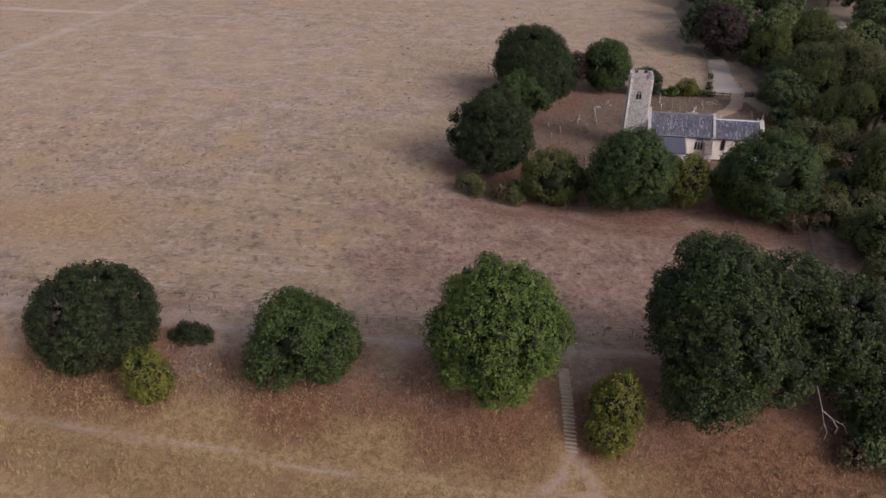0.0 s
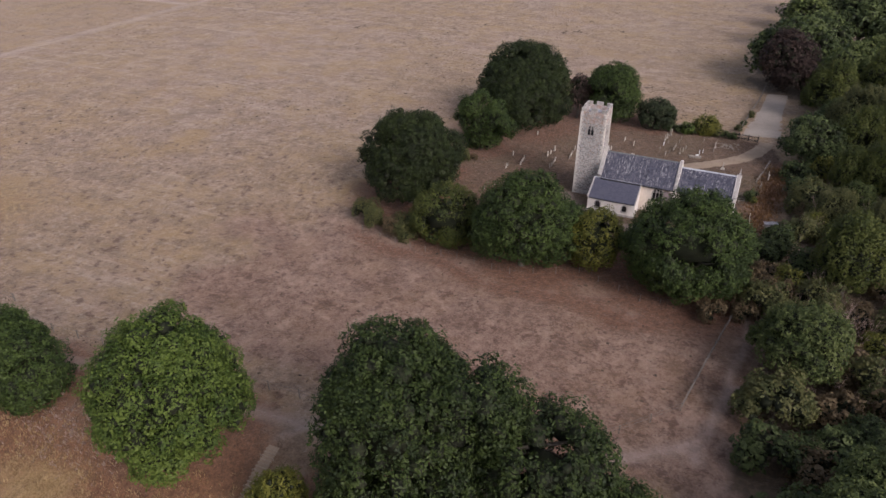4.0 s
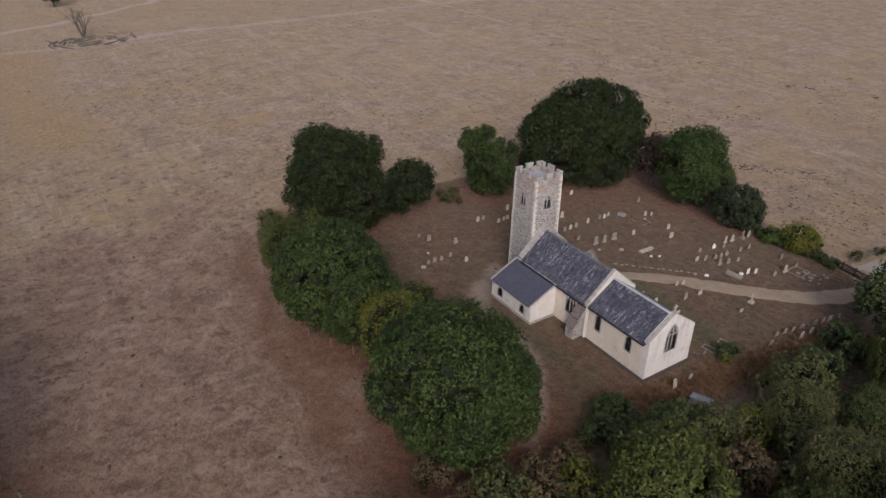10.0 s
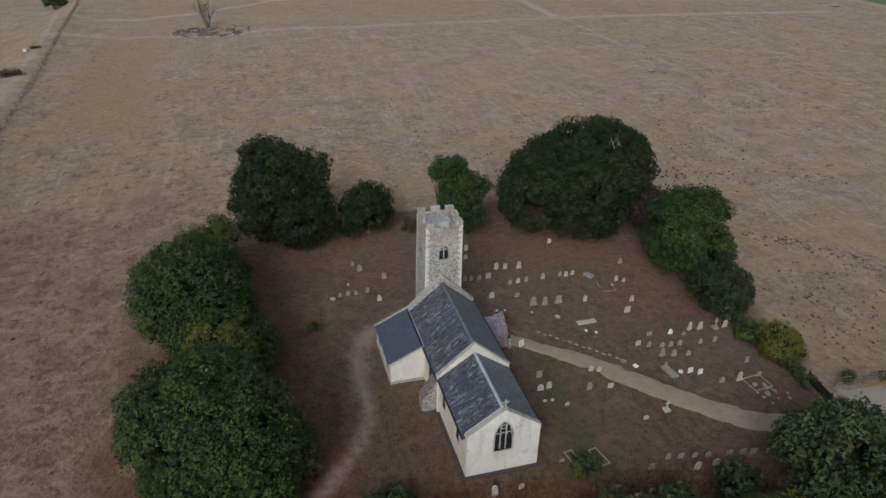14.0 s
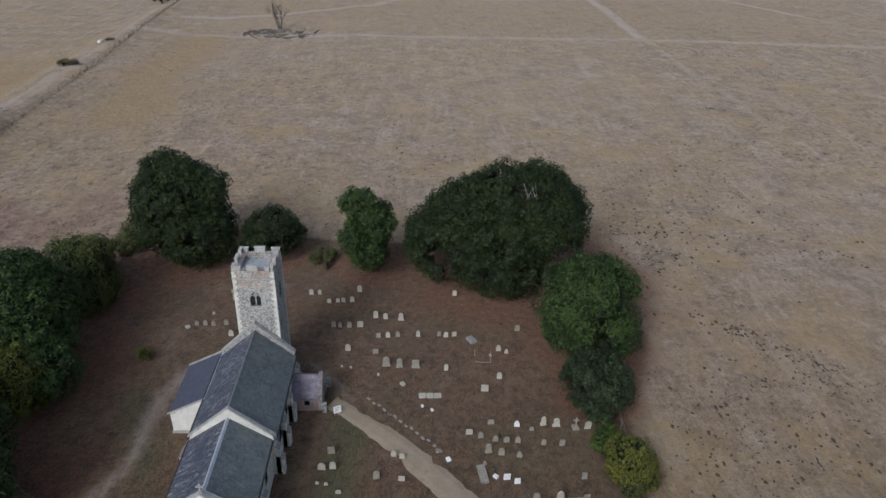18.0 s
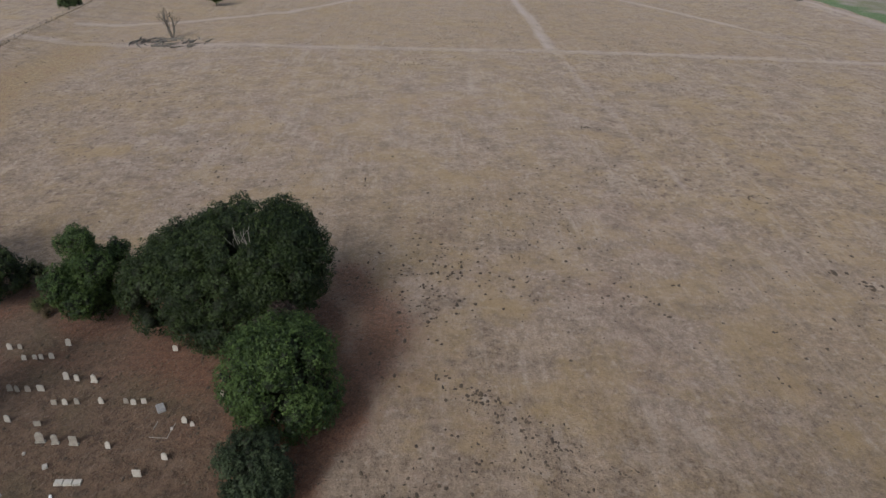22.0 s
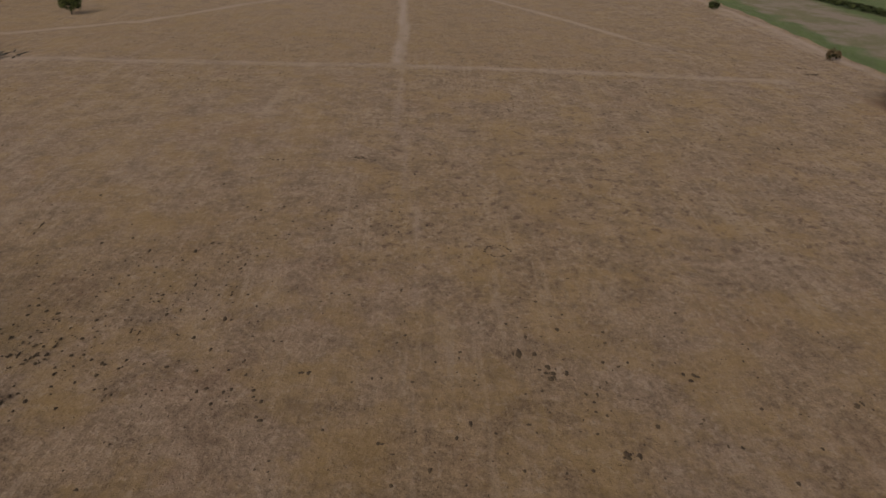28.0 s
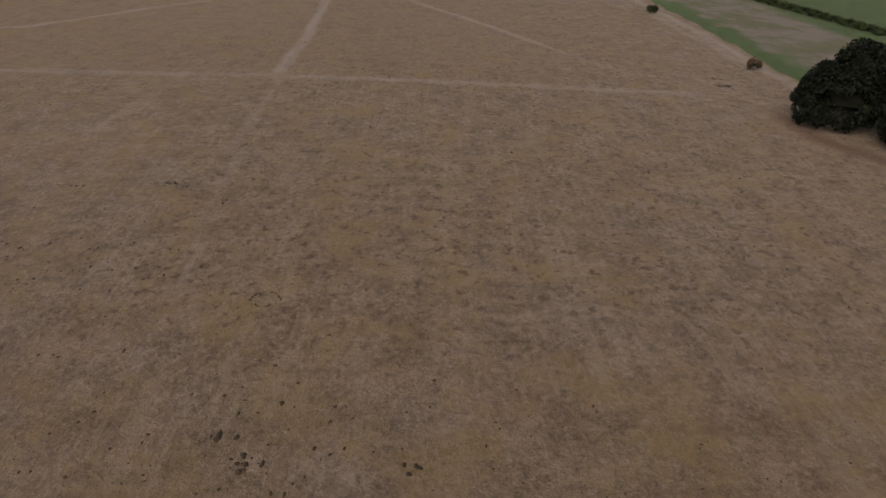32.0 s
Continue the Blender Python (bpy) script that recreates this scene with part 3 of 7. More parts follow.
# crowns: foot x, y; masses (dx, dy, z above the foot, rx, ry, rz); lobe size; leaf; leaf tone; trunk radius; radius of
# litter and painted shade
TREES = (
    ("round_tree", -49.4, 56.5, [(0.0, 0.0, 4.5, 6.9, 6.9, 6.2)], 0.6, "leaf_dark", 0.5, 9.5, "dense round dark green tree standing on the grassy bank"),
    ("tree", -25.1, 56.2, [(-0.4, 0.2, 5.2, 4.6, 4.8, 5.0), (-2.6, -1.6, 3.0, 3.2, 3.0, 3.0), (2.9, 0.6, 4.8, 3.6, 3.8, 4.0), (-1.6, 0.8, 8.0, 3.0, 3.0, 2.4), (2.0, 0.8, 7.6, 2.8, 2.8, 2.4), (3.4, -0.8, 3.4, 2.4, 2.4, 2.4)], 0.82, "leaf_mid", 0.4, 8.0, "spreading mid green tree with an uneven crown on the bank"),
    ("tree", -3.7, 57.1, [(0, 0, 9.0, 6.6, 6.6, 6.0), (-4.2, -0.6, 7.6, 3.4, 3.6, 3.6), (4.0, 0.2, 7.8, 3.8, 4.0, 4.2), (-0.4, 0.8, 12.8, 4.2, 4.2, 3.2), (2.6, 0.6, 11.6, 3.4, 3.4, 3.0), (-2.8, 0.4, 11.0, 3.2, 3.2, 3.0), (0.0, -2.4, 4.4, 4.2, 3.4, 3.4), (-2.4, -2.2, 5.6, 3.6, 3.0, 3.2)], 0.92, "leaf_bright", 0.55, 9.5, "bright green broadleaf tree with a lobed crown beside steps"),
    ("oak_tree", 21.0, 60.5, [(-2.6, -0.5, 9.8, 7.2, 7.2, 7.4), (-3.8, 0.2, 14.0, 5.0, 5.2, 4.4), (2.6, 0.5, 13.4, 4.4, 4.6, 3.8), (-6.4, 0.2, 11.2, 3.4, 3.8, 3.6), (-3.4, -4.4, 4.4, 5.2, 4.2, 4.2), (2.6, -2.6, 6.8, 4.6, 4.4, 4.6), (8.6, 0.4, 9.6, 5.4, 5.2, 5.2), (11.2, -1.2, 6.2, 4.8, 4.4, 4.4), (14.2, 0.2, 6.4, 3.4, 3.4, 3.8), (13.4, -3.4, 3.4, 3.6, 3.2, 3.2)], 0.99, "leaf_oak", 0.85, 15.0, "large spreading oak tree with broken pale limbs on the bank"),
    ("tree", -9.9, 116.4, [(0.0, 0.0, 9.2, 5.8, 5.8, 6.0), (-1.0, -2.4, 6.2, 4.8, 4.4, 5.2), (1.4, 2.8, 5.4, 5.5, 5.0, 4.9), (-1.2, -1.2, 12.5, 3.5, 3.5, 3.2), (0.3, 4.1, 11.2, 3.5, 3.6, 2.9), (1.0, 1.4, 11.9, 3.0, 3.0, 3.0), (-4.2, 0.2, 7.6, 4.4, 4.8, 5.4)], 0.88, "leaf_dark", 0.6, 9.5, "tall dark green tree at the churchyard corner"),
    ("tree", -9.4, 128.9, [(0.0, 0.0, 4.5, 3.7, 4.1, 3.5), (0.5, -2.1, 3.1, 3.1, 3.1, 2.7)], 0.68, "leaf_dark", 0.3, 5.0, "small dark tree beside a taller one"),
    ("tree", 0.6, 107.1, [(0.0, 0.0, 4.6, 5.1, 5.1, 4.2), (1.7, 0.6, 3.2, 4.2, 4.0, 3.0)], 0.68, "leaf_olive", 0.35, 6.0, "olive green tree with yellowing top on the yard edge"),
    ("tree", 13.0, 105.7, [(0.0, 0.0, 7.6, 6.9, 6.3, 6.0), (2.7, 1.7, 5.6, 5.4, 5.0, 5.0), (-2.9, -1.0, 5.4, 4.6, 4.4, 4.5), (0.5, 0.5, 10.6, 4.2, 4.0, 3.5), (4.8, 3.5, 4.3, 3.1, 3.3, 3.2), (6.6, 5.4, 4.4, 3.4, 3.6, 3.2)], 0.85, "leaf_mid", 0.5, 9.0, "broad dark green tree along the churchyard edge"),
    ("shrub", 22.5, 108.4, [(0, 0, 4.9, 3.8, 3.8, 4.2), (-1.6, 0.8, 3.3, 2.8, 2.8, 2.7)], 0.58, "leaf_yellow", 0.2, 4.5, "yellow-green bushy small tree between two darker trees"),
    ("tree", 34.5, 107.5, [(0.0, 0.0, 7.7, 7.6, 7.4, 6.2), (-3.4, 0.9, 5.6, 5.3, 5.1, 4.8), (3.2, -0.2, 5.8, 4.6, 4.6, 5.0), (-0.9, -2.1, 4.6, 4.9, 4.0, 4.2), (1.4, 4.6, 5.0, 4.0, 4.0, 4.6), (0.5, 0.9, 11.2, 4.6, 4.4, 3.3), (2.5, 3.4, 4.8, 4.0, 3.8, 4.0)], 0.92, "leaf_mid", 0.6, 10.5, "large lobed green tree near the church wall"),
    ("tree", -7.6, 142.0, [(0, 0, 5.2, 4.6, 3.1, 3.6), (-1.8, -1.8, 8.8, 2.6, 2.0, 2.0), (1.8, 1.7, 7.8, 2.6, 2.2, 2.0), (3.8, -1.7, 6.6, 2.6, 1.9, 2.0), (-4.2, 1.6, 6.0, 2.4, 1.9, 2.0), (-0.6, -0.4, 10.2, 1.9, 1.6, 1.4), (4.8, 0.6, 4.8, 2.2, 1.8, 1.8), (0, 0, 2.4, 4.0, 2.8, 2.2)], 0.7, "leaf_mid", 0.35, 6.0, "lighter green tree with an open forked top"),
    ("tree", -5.6, 159.4, [(0, 0.3, 7.9, 9.2, 10.7, 6.0), (1.5, -6.2, 6.2, 6.4, 6.0, 5.2), (0.5, 6.2, 8.8, 7.2, 6.0, 5.9), (-1.0, 3.2, 11.7, 7.8, 7.8, 4.0), (-0.5, -3.2, 9.4, 7.0, 6.4, 4.2), (4.0, 0.5, 4.6, 6.0, 8.0, 4.0)], 1.02, "leaf_dark", 0.8, 13.5, "very broad domed dark green tree by the graves"),
    ("tree", 4.4, 167.0, [(0, 0, 5.6, 2.8, 2.8, 3.8)], 0.61, "leaf_purple", 0.25, 3.5, "dark purple copper-leaved tree among green ones"),
    ("tree", 11.2, 167.8, [(0, 0, 6.4, 5.8, 5.8, 4.9), (0.6, 0.8, 4.2, 5.6, 5.6, 3.9), (0.0, 0.8, 9.0, 4.8, 4.8, 2.9)], 0.85, "leaf_mid", 0.45, 7.5, "rounded green tree at the churchyard boundary"),
    ("shrub", 20.6, 167.2, [(0.0, 0.0, 3.3, 3.8, 3.8, 3.1), (0.8, 0.5, 2.5, 3.3, 3.3, 2.3)], 0.58, "leaf_sage", 0.22, 4.5, "dark grey-green rounded shrub at the churchyard boundary"),
    ("shrub", 27.4, 167.0, [(0.0, 0.0, 1.2, 1.5, 1.5, 1.4)], 0.50, "leaf_bright", 0.12, 1.8, "low bright green shrub by the boundary hedge"),
    ("shrub", 30.3, 168.3, [(0.0, 0.0, 1.9, 2.7, 2.3, 1.9), (1.4, 0.6, 1.4, 1.9, 1.9, 1.3)], 0.50, "leaf_yellow", 0.14, 2.5, "yellowing feathery shrub by the boundary hedge"),
    ("shrub", -41.3, 51.9, [(0.0, 0.0, 3.3, 2.4, 2.3, 3.3), (0.3, 0.2, 1.9, 2.2, 2.2, 2.0)], 0.54, "leaf_yellow", 0.18, 3.5, "upright yellow-green bush on the slope"),
    ("shrub", -39.6, 59.2, [(0, 0, 0.7, 2.7, 2.0, 1.3)], 0.50, "leaf_dark", 0.12, 2.5, "low dark bush on the bank top"),
    ("shrub", 8.6, 53.5, [(0.3, 1.3, 3.6, 3.0, 2.7, 2.8), (-0.3, -0.9, 1.6, 2.5, 2.1, 2.0), (0.5, 1.7, 5.5, 2.1, 1.9, 1.8)], 0.5, "leaf_yellow", 0.2, 4.5, "feathery olive green bush beside the steps"),
    ("shrub", 37.6, 62.0, [(0, 0, 4.0, 2.8, 2.8, 3.4)], 0.58, "leaf_yellow", 0.2, 3.5, "yellowing bush beneath the large oak"),
)


def crown_arrays(masses, lobe, seed, leaf=0.3, floor=0.25, density=1.0, upright=1.0, under=-0.85):
    """Leafy boughs over the outside of several masses: each bough a ragged dome of folded leaves in smaller sprays,
    round a heart of twigs whose dark colour is painted shade, with gaps between the boughs.
    Gives points, faces, a tone for each point, random by bough and paler on its bumps, and how many of the faces are
    hearts."""
    rng = np.random.default_rng(seed)
    reach = lobe * 1.5
    centres, radii, outward = [], [], []
    for m in masses:
        c, r = np.array(m[:3]), np.array(m[3:])
        size = min(reach, 0.5 * r.min())
        area = 4 * math.pi * ((r[0] * r[1]) ** 1.6 / 3 + 2 * (r[0] * r[2]) ** 1.6 / 3) ** (1 / 1.6)
        count = max(12, int(area / (size * size * 1.75)))
        k = np.arange(count * 4) + 0.5
        phi, theta = np.arccos(1 - 2 * k / len(k)), math.pi * (1 + 5 ** 0.5) * k
        d = np.stack([np.cos(theta) * np.sin(phi), np.sin(theta) * np.sin(phi), np.cos(phi)], 1)
        share = np.linalg.norm(d * np.array([r[1] * r[2], r[0] * r[2], r[0] * r[1]]), axis=1)
        d = d[np.diff(np.floor(np.cumsum(share) * count / share.sum()), prepend=0.0) > 0]
        d += rng.normal(0, 0.36 * size / r.mean(), d.shape)
        d /= np.linalg.norm(d, axis=1)[:, None]
        span = size * np.clip(rng.lognormal(-0.12, 0.34, len(d)), 0.45, 1.5)
        sink = size * (rng.uniform(0.0, 1.0, len(d)) ** 2 * 0.75 - 0.26)
        p = c + d * np.maximum(r - span[:, None] * 0.78 - sink[:, None], 0.25 * r)
        keep = (p[:, 2] > floor + size * 0.2) & (d[:, 2] > under)
        for o in masses:
            if o is not m:
                q = (p - np.array(o[:3])) / np.maximum(np.array(o[3:]) - size * 1.75, np.array(o[3:]) * 0.35)
                keep &= (q * q).sum(1) > 1
        centres.append(p[keep])
        outward.append(d[keep])
        radii.append(span[keep])
    centres, radii, outward = np.concatenate(centres), np.concatenate(radii), np.concatenate(outward)
    axis = outward + np.array([0, 0, 0.5])
    axis /= np.linalg.norm(axis, axis=1)[:, None]
    tone = rng.uniform(0, 1, len(centres))
    verts, tris, tones, base = [], [], [], 0
    bm = bmesh.new()
    bmesh.ops.create_icosphere(bm, subdivisions=1, radius=1.0)
    ico = np.array([v.co[:] for v in bm.verts])
    bm.faces.ensure_lookup_table()
    ico_f = np.array([[v.index for v in f.verts] for f in bm.faces])
    bm.free()
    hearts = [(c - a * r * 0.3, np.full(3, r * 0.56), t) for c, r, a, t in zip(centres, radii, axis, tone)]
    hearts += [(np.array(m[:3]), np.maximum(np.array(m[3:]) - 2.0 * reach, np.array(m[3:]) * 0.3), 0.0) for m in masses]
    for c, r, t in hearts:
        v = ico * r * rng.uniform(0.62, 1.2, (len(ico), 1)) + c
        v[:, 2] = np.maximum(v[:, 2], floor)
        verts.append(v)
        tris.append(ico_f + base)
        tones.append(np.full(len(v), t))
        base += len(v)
    # leaves on the outer side of each bough, bunched into sprays
    per = np.maximum(20, (density * 11.0 * radii ** 2 / (leaf * leaf)).astype(int))
    which = np.repeat(np.arange(len(centres)), per)
    g = rng.normal(0, 1, (len(which), 3))
    g /= np.linalg.norm(g, axis=1)[:, None]
    ax = axis[which]
    dot = (g * ax).sum(1)
    flip = (dot < 0) & (rng.uniform(0, 1, len(g)) < 0.8)
    g = np.where(flip[:, None], g - 2 * dot[:, None] * ax, g)
    turn = rng.uniform(0, 2 * math.pi, (len(centres), 3))[which]
    freq = (5.0 * np.clip(radii / 1.2, 0.5, 1.3))[which][:, None]
    wave = np.sin(freq * g * np.array([1, 1, 1 / upright]) + turn)
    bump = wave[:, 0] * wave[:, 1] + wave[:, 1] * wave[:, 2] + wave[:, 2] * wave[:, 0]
    keep = bump > rng.uniform(-0.95, 0.1, len(bump))
    which, g, ax, bump = which[keep], g[keep], ax[keep], bump[keep]
    n = len(which)
    p = centres[which] + g * (radii[which] * (0.84 + 0.11 * bump) * rng.uniform(0.86, 1.08, n))[:, None] * np.array([1, 1, upright ** 0.5])
    p[:, 2] = np.maximum(p[:, 2], floor * 0.6 + rng.uniform(0, 0.3, n))
    normal = g * 0.7 + ax * 0.3 + np.array([0, 0, 0.25]) + rng.normal(0, 0.45, (n, 3))
    normal /= np.linalg.norm(normal, axis=1)[:, None]
    a = np.cross(normal, rng.normal(0, 1, (n, 3)))
    a /= np.linalg.norm(a, axis=1)[:, None]
    b = np.cross(normal, a)
    s = leaf * rng.uniform(0.6, 1.4, (n, 1))
    droop = normal * s * 0.25
    quad = np.stack([p - a * s * 0.75, p - b * s * 0.42 - droop, p + a * s * 0.75, p + b * s * 0.42 - droop], 1).reshape(-1, 3)
    verts.append(quad)
    # tone: random by bough, paler on a spray's bumps, darker between them
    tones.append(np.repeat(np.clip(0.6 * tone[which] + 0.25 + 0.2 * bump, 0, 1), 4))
    quads = base + np.arange(n * 4).reshape(-1, 4)
    tris = np.concatenate(tris)
    return np.concatenate(verts), [tris, quads], np.concatenate(tones), len(tris)


def limbs(tree, masses, r, seed):
    """Trunk and main limbs, from the foot into each mass of the crown."""
    rng = random.Random(seed)
    top = max(m[2] for m in masses)
    mid = masses[0]
    fork = Vector((mid[0] * 0.3, mid[1] * 0.3, max(0.8, min(mid[2] * 0.5, 3.2))))
    bm = bmesh.new()
    tube(bm, [(0, 0, -0.4), (0.0, 0, 0.15), fork * 0.6 + Vector((rng.uniform(-0.1, 0.1), 0.05, 0)), fork, Vector((mid[0], mid[1], top))], [r * 1.5, r * 1.05, r * 0.9, r * 0.85, r * 0.2], 8)
    part("trunk", bm, "bark", tree, world=False)
    for m in masses:
        for _ in range(2):
            tip = Vector((m[0] + rng.uniform(-0.5, 0.5) * m[3], m[1] + rng.uniform(-0.5, 0.5) * m[4], m[2] + rng.uniform(0.1, 0.5) * m[5]))
            bend = fork.lerp(tip, 0.5) + Vector((0, 0, 0.12 * (tip - fork).length))
            bm = bmesh.new()
            tube(bm, [fork, bend, tip], [r * 0.5, r * 0.34, r * 0.08], 5)
            part("limb", bm, "bark", tree, world=False)


def tree(name, x, y, masses, lobe, tone, r, label, seed, leaf=0.3, density=1.0, category="tree", group="", upright=1.0):
    t = thing(name, ground_at(x, y), label, category, group)
    limbs(t, masses, r, seed)
    verts, faces, tones, inner = crown_arrays(masses, lobe, seed, leaf, density=density, upright=upright, under=-0.45 if group else -0.85)
    me = mesh_arrays("crown", verts, faces)
    me.materials.append(M[tone])
    # the hearts take the dark tone that paints the crown's inner shade
    me.materials.append(M["crown_shade"])
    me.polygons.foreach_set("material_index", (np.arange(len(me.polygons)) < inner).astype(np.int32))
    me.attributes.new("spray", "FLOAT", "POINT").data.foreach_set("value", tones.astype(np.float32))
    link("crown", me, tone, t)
    return t


def build_ground():
    xs = np.concatenate([np.array([-3000, -1500, -800, -500, -400]), np.arange(-340, -92, 2.5), np.arange(-92, 76, 1.0), np.arange(76, 200, 2.5), np.array([220, 300, 500, 900, 1600, 3000])])
    ys = np.concatenate([np.array([-3000, -1200, -500, -200, -80, -20, 0, 12, 20]), np.arange(26, 182, 1.0), np.arange(182, 470, 2.5), np.array([480, 560, 750, 1200, 2000, 3000])])
    x, y = np.meshgrid(xs, ys)
    z = terrain(x, y)
    rng = np.random.default_rng(5)
    z = z + rng.normal(0, 0.025, z.shape)
    z += 0.18 * np.sin(x * 0.043 + 1.3 * np.sin(y * 0.031)) * np.sin(y * 0.037 + 0.8) * np.clip((np.hypot(x - 26, y - 132) - 40) / 30, 0, 1) * np.clip((28 - x) / 12, 0, 1)
    nx, ny = len(xs), len(ys)
    i = np.arange(nx * ny).reshape(ny, nx)
    quads = np.stack([i[:-1, :-1], i[:-1, 1:], i[1:, 1:], i[1:, :-1]], -1).reshape(-1, 4)
    me = mesh_arrays("ground", np.stack([x, y, z], -1).reshape(-1, 3), [quads])
    me.polygons.foreach_set("use_smooth", np.ones(len(me.polygons), bool))
    wobble = 2.2 * np.sin(x * 0.31 + 2 * np.sin(y * 0.17)) + 1.6 * np.sin(y * 0.43 + x * 0.11)
    worn = np.zeros(x.shape)
    for line, width, *strength in WORN_LINES:
        worn = np.maximum(worn, (strength[0] if strength else 0.7) * near_line(x + wobble * 0.18, y + wobble * 0.12, line, width * 1.15))
    # fallen leaves plus painted tree shade, each ring shifted away from the sun
    litter_shade = np.zeros(x.shape)
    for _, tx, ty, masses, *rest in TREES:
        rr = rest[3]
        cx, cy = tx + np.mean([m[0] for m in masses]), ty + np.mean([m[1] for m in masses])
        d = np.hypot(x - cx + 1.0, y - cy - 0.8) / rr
        litter_shade = np.maximum(litter_shade, np.clip(1.55 - d, 0, 1))
    litter_shade = np.maximum(litter_shade, 0.68 * near_line(x + 0.35 * wobble, y + 0.5 * wobble, [(-14, 104), (-4, 101), (4, 100), (13, 99), (30, 99.5), (40, 103)], 4.6))
    litter_shade = np.maximum(litter_shade, 0.7 * np.clip((x + 75 + 3 * wobble) / 30, 0, 1) * np.clip((50 - x) / 8, 0, 1) * np.clip((y - 50 + wobble * 0.4) / 4, 0, 1) * np.clip((61 - y) / 4, 0, 1))
    litter_shade = np.maximum(litter_shade, 0.78 * near_line(x, y, [(4, 175), (-6, 177.5), (-17, 172)], 7.5))
    litter_shade = np.maximum(litter_shade, 0.72 * near_line(x, y, [(9, 55), (18, 51), (30, 49), (46, 48)], 7.0))
    litter_shade = np.maximum(litter_shade, 0.62 * near_line(x, y, [(39, 124), (42, 132), (43.5, 140), (45, 148), (45.5, 158)], 4.0))
    litter_shade = np.maximum(litter_shade, 0.45 * near_line(x, y, [(-4, 118), (2, 128), (2, 146), (8, 158), (14, 160)], 7.0))
    rust = 0.85 * np.clip((x + 38 + wobble * 2) / 16, 0, 1) * np.clip((y - 68) / 6, 0, 1) * np.clip((112 - y) / 6, 0, 1) * np.clip((60 - x) / 5, 0, 1)
    rust = np.maximum(rust, 0.5 * near_line(x, y, [(2, 180), (-14, 176), (-26, 160)], 14.0))
    litter_shade = np.maximum(litter_shade, 0.75 * near_line(x, y, [(-128, 349), (-112, 350), (-98, 358)], 6.0))
    litter_shade = np.maximum(litter_shade, 0.4 * near_line(x, y, [(-52, 63.6), (-20, 66.0), (15, 69.2), (32, 76)], 1.2))
    yard = sum(inside(x + wobble * 0.25 + u, y - wobble * 0.25 + v, YARD) for u in (-1.6, -0.5, 0.5, 1.6) for v in (-1.6, -0.5, 0.5, 1.6)) / 16
    wood = sum(inside(x + wobble * 0.4 + u, y + wobble * 0.3 + v, WOOD) for u in (-1.5, 0, 1.5) for v in (-1.5, 0, 1.5)) / 9
    straw = np.clip((56 - y + wobble * 0.6) / 3.5, 0, 1) * np.clip((y - 26) / 6, 0, 1) * np.clip((x + 170 + 6 * wobble) / 90, 0, 1) * 0.95
    far_straw = 0.42 * np.clip((-150 - x) / 4, 0, 1) * np.clip((320 - y) / 20, 0, 1) * np.clip((y - 60) / 8, 0, 1)
    straw = np.maximum(straw, far_straw)
    straw = np.maximum(straw, 0.66 * near_line(x, y, [(-70, 86), (-105, 82), (-145, 84)], 18.0))
    edge = np.interp(x, [-310, -248, -200, -168, -150], [364.5, 366.0, 367.0, 367.5, 369.5])
    green = np.clip((y - edge + wobble * 0.3) / 3, 0, 1) * (x < -95)
    crop = np.clip((y - edge - 7 + wobble) / 9, 0, 1) * np.clip((edge + 58 - y) / 10, 0, 1) * np.clip((-150 - x) / 25, 0, 1)
    moss = np.maximum(0.62 * near_line(x, y, [(23, 142.2), (30, 141.6), (37.5, 140.4)], 4.5), 0.5 * near_line(x, y, [(19, 119.5), (31, 124), (41, 122)], 4.5))
    moss = np.maximum(moss, 0.4 * near_line(x, y, [(30, 152), (36, 148), (40, 150)], 4.0))
    rough = np.clip((150 - y) / 30, 0, 1) * np.clip((y - 60) / 8, 0, 1) * np.clip((x + 150) / 50, 0, 1)
    rough = np.maximum(rough, 1.0 * np.clip((-10 - x) / 40, 0, 1) * np.clip((y - 195) / 30, 0, 1))
    for key, values in (("worn", worn), ("rust", rust), ("litter_shade", litter_shade), ("yard", yard), ("wood", wood), ("straw", straw), ("moss", moss), ("rough", rough), ("green", green), ("crop", crop)):
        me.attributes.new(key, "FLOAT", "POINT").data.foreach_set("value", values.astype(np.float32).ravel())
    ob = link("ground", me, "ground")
    return tagged(ob, "parched brown pasture with worn tracks, fallen leaves and painted tree shade", "ground", kind="structure")


build_ground()


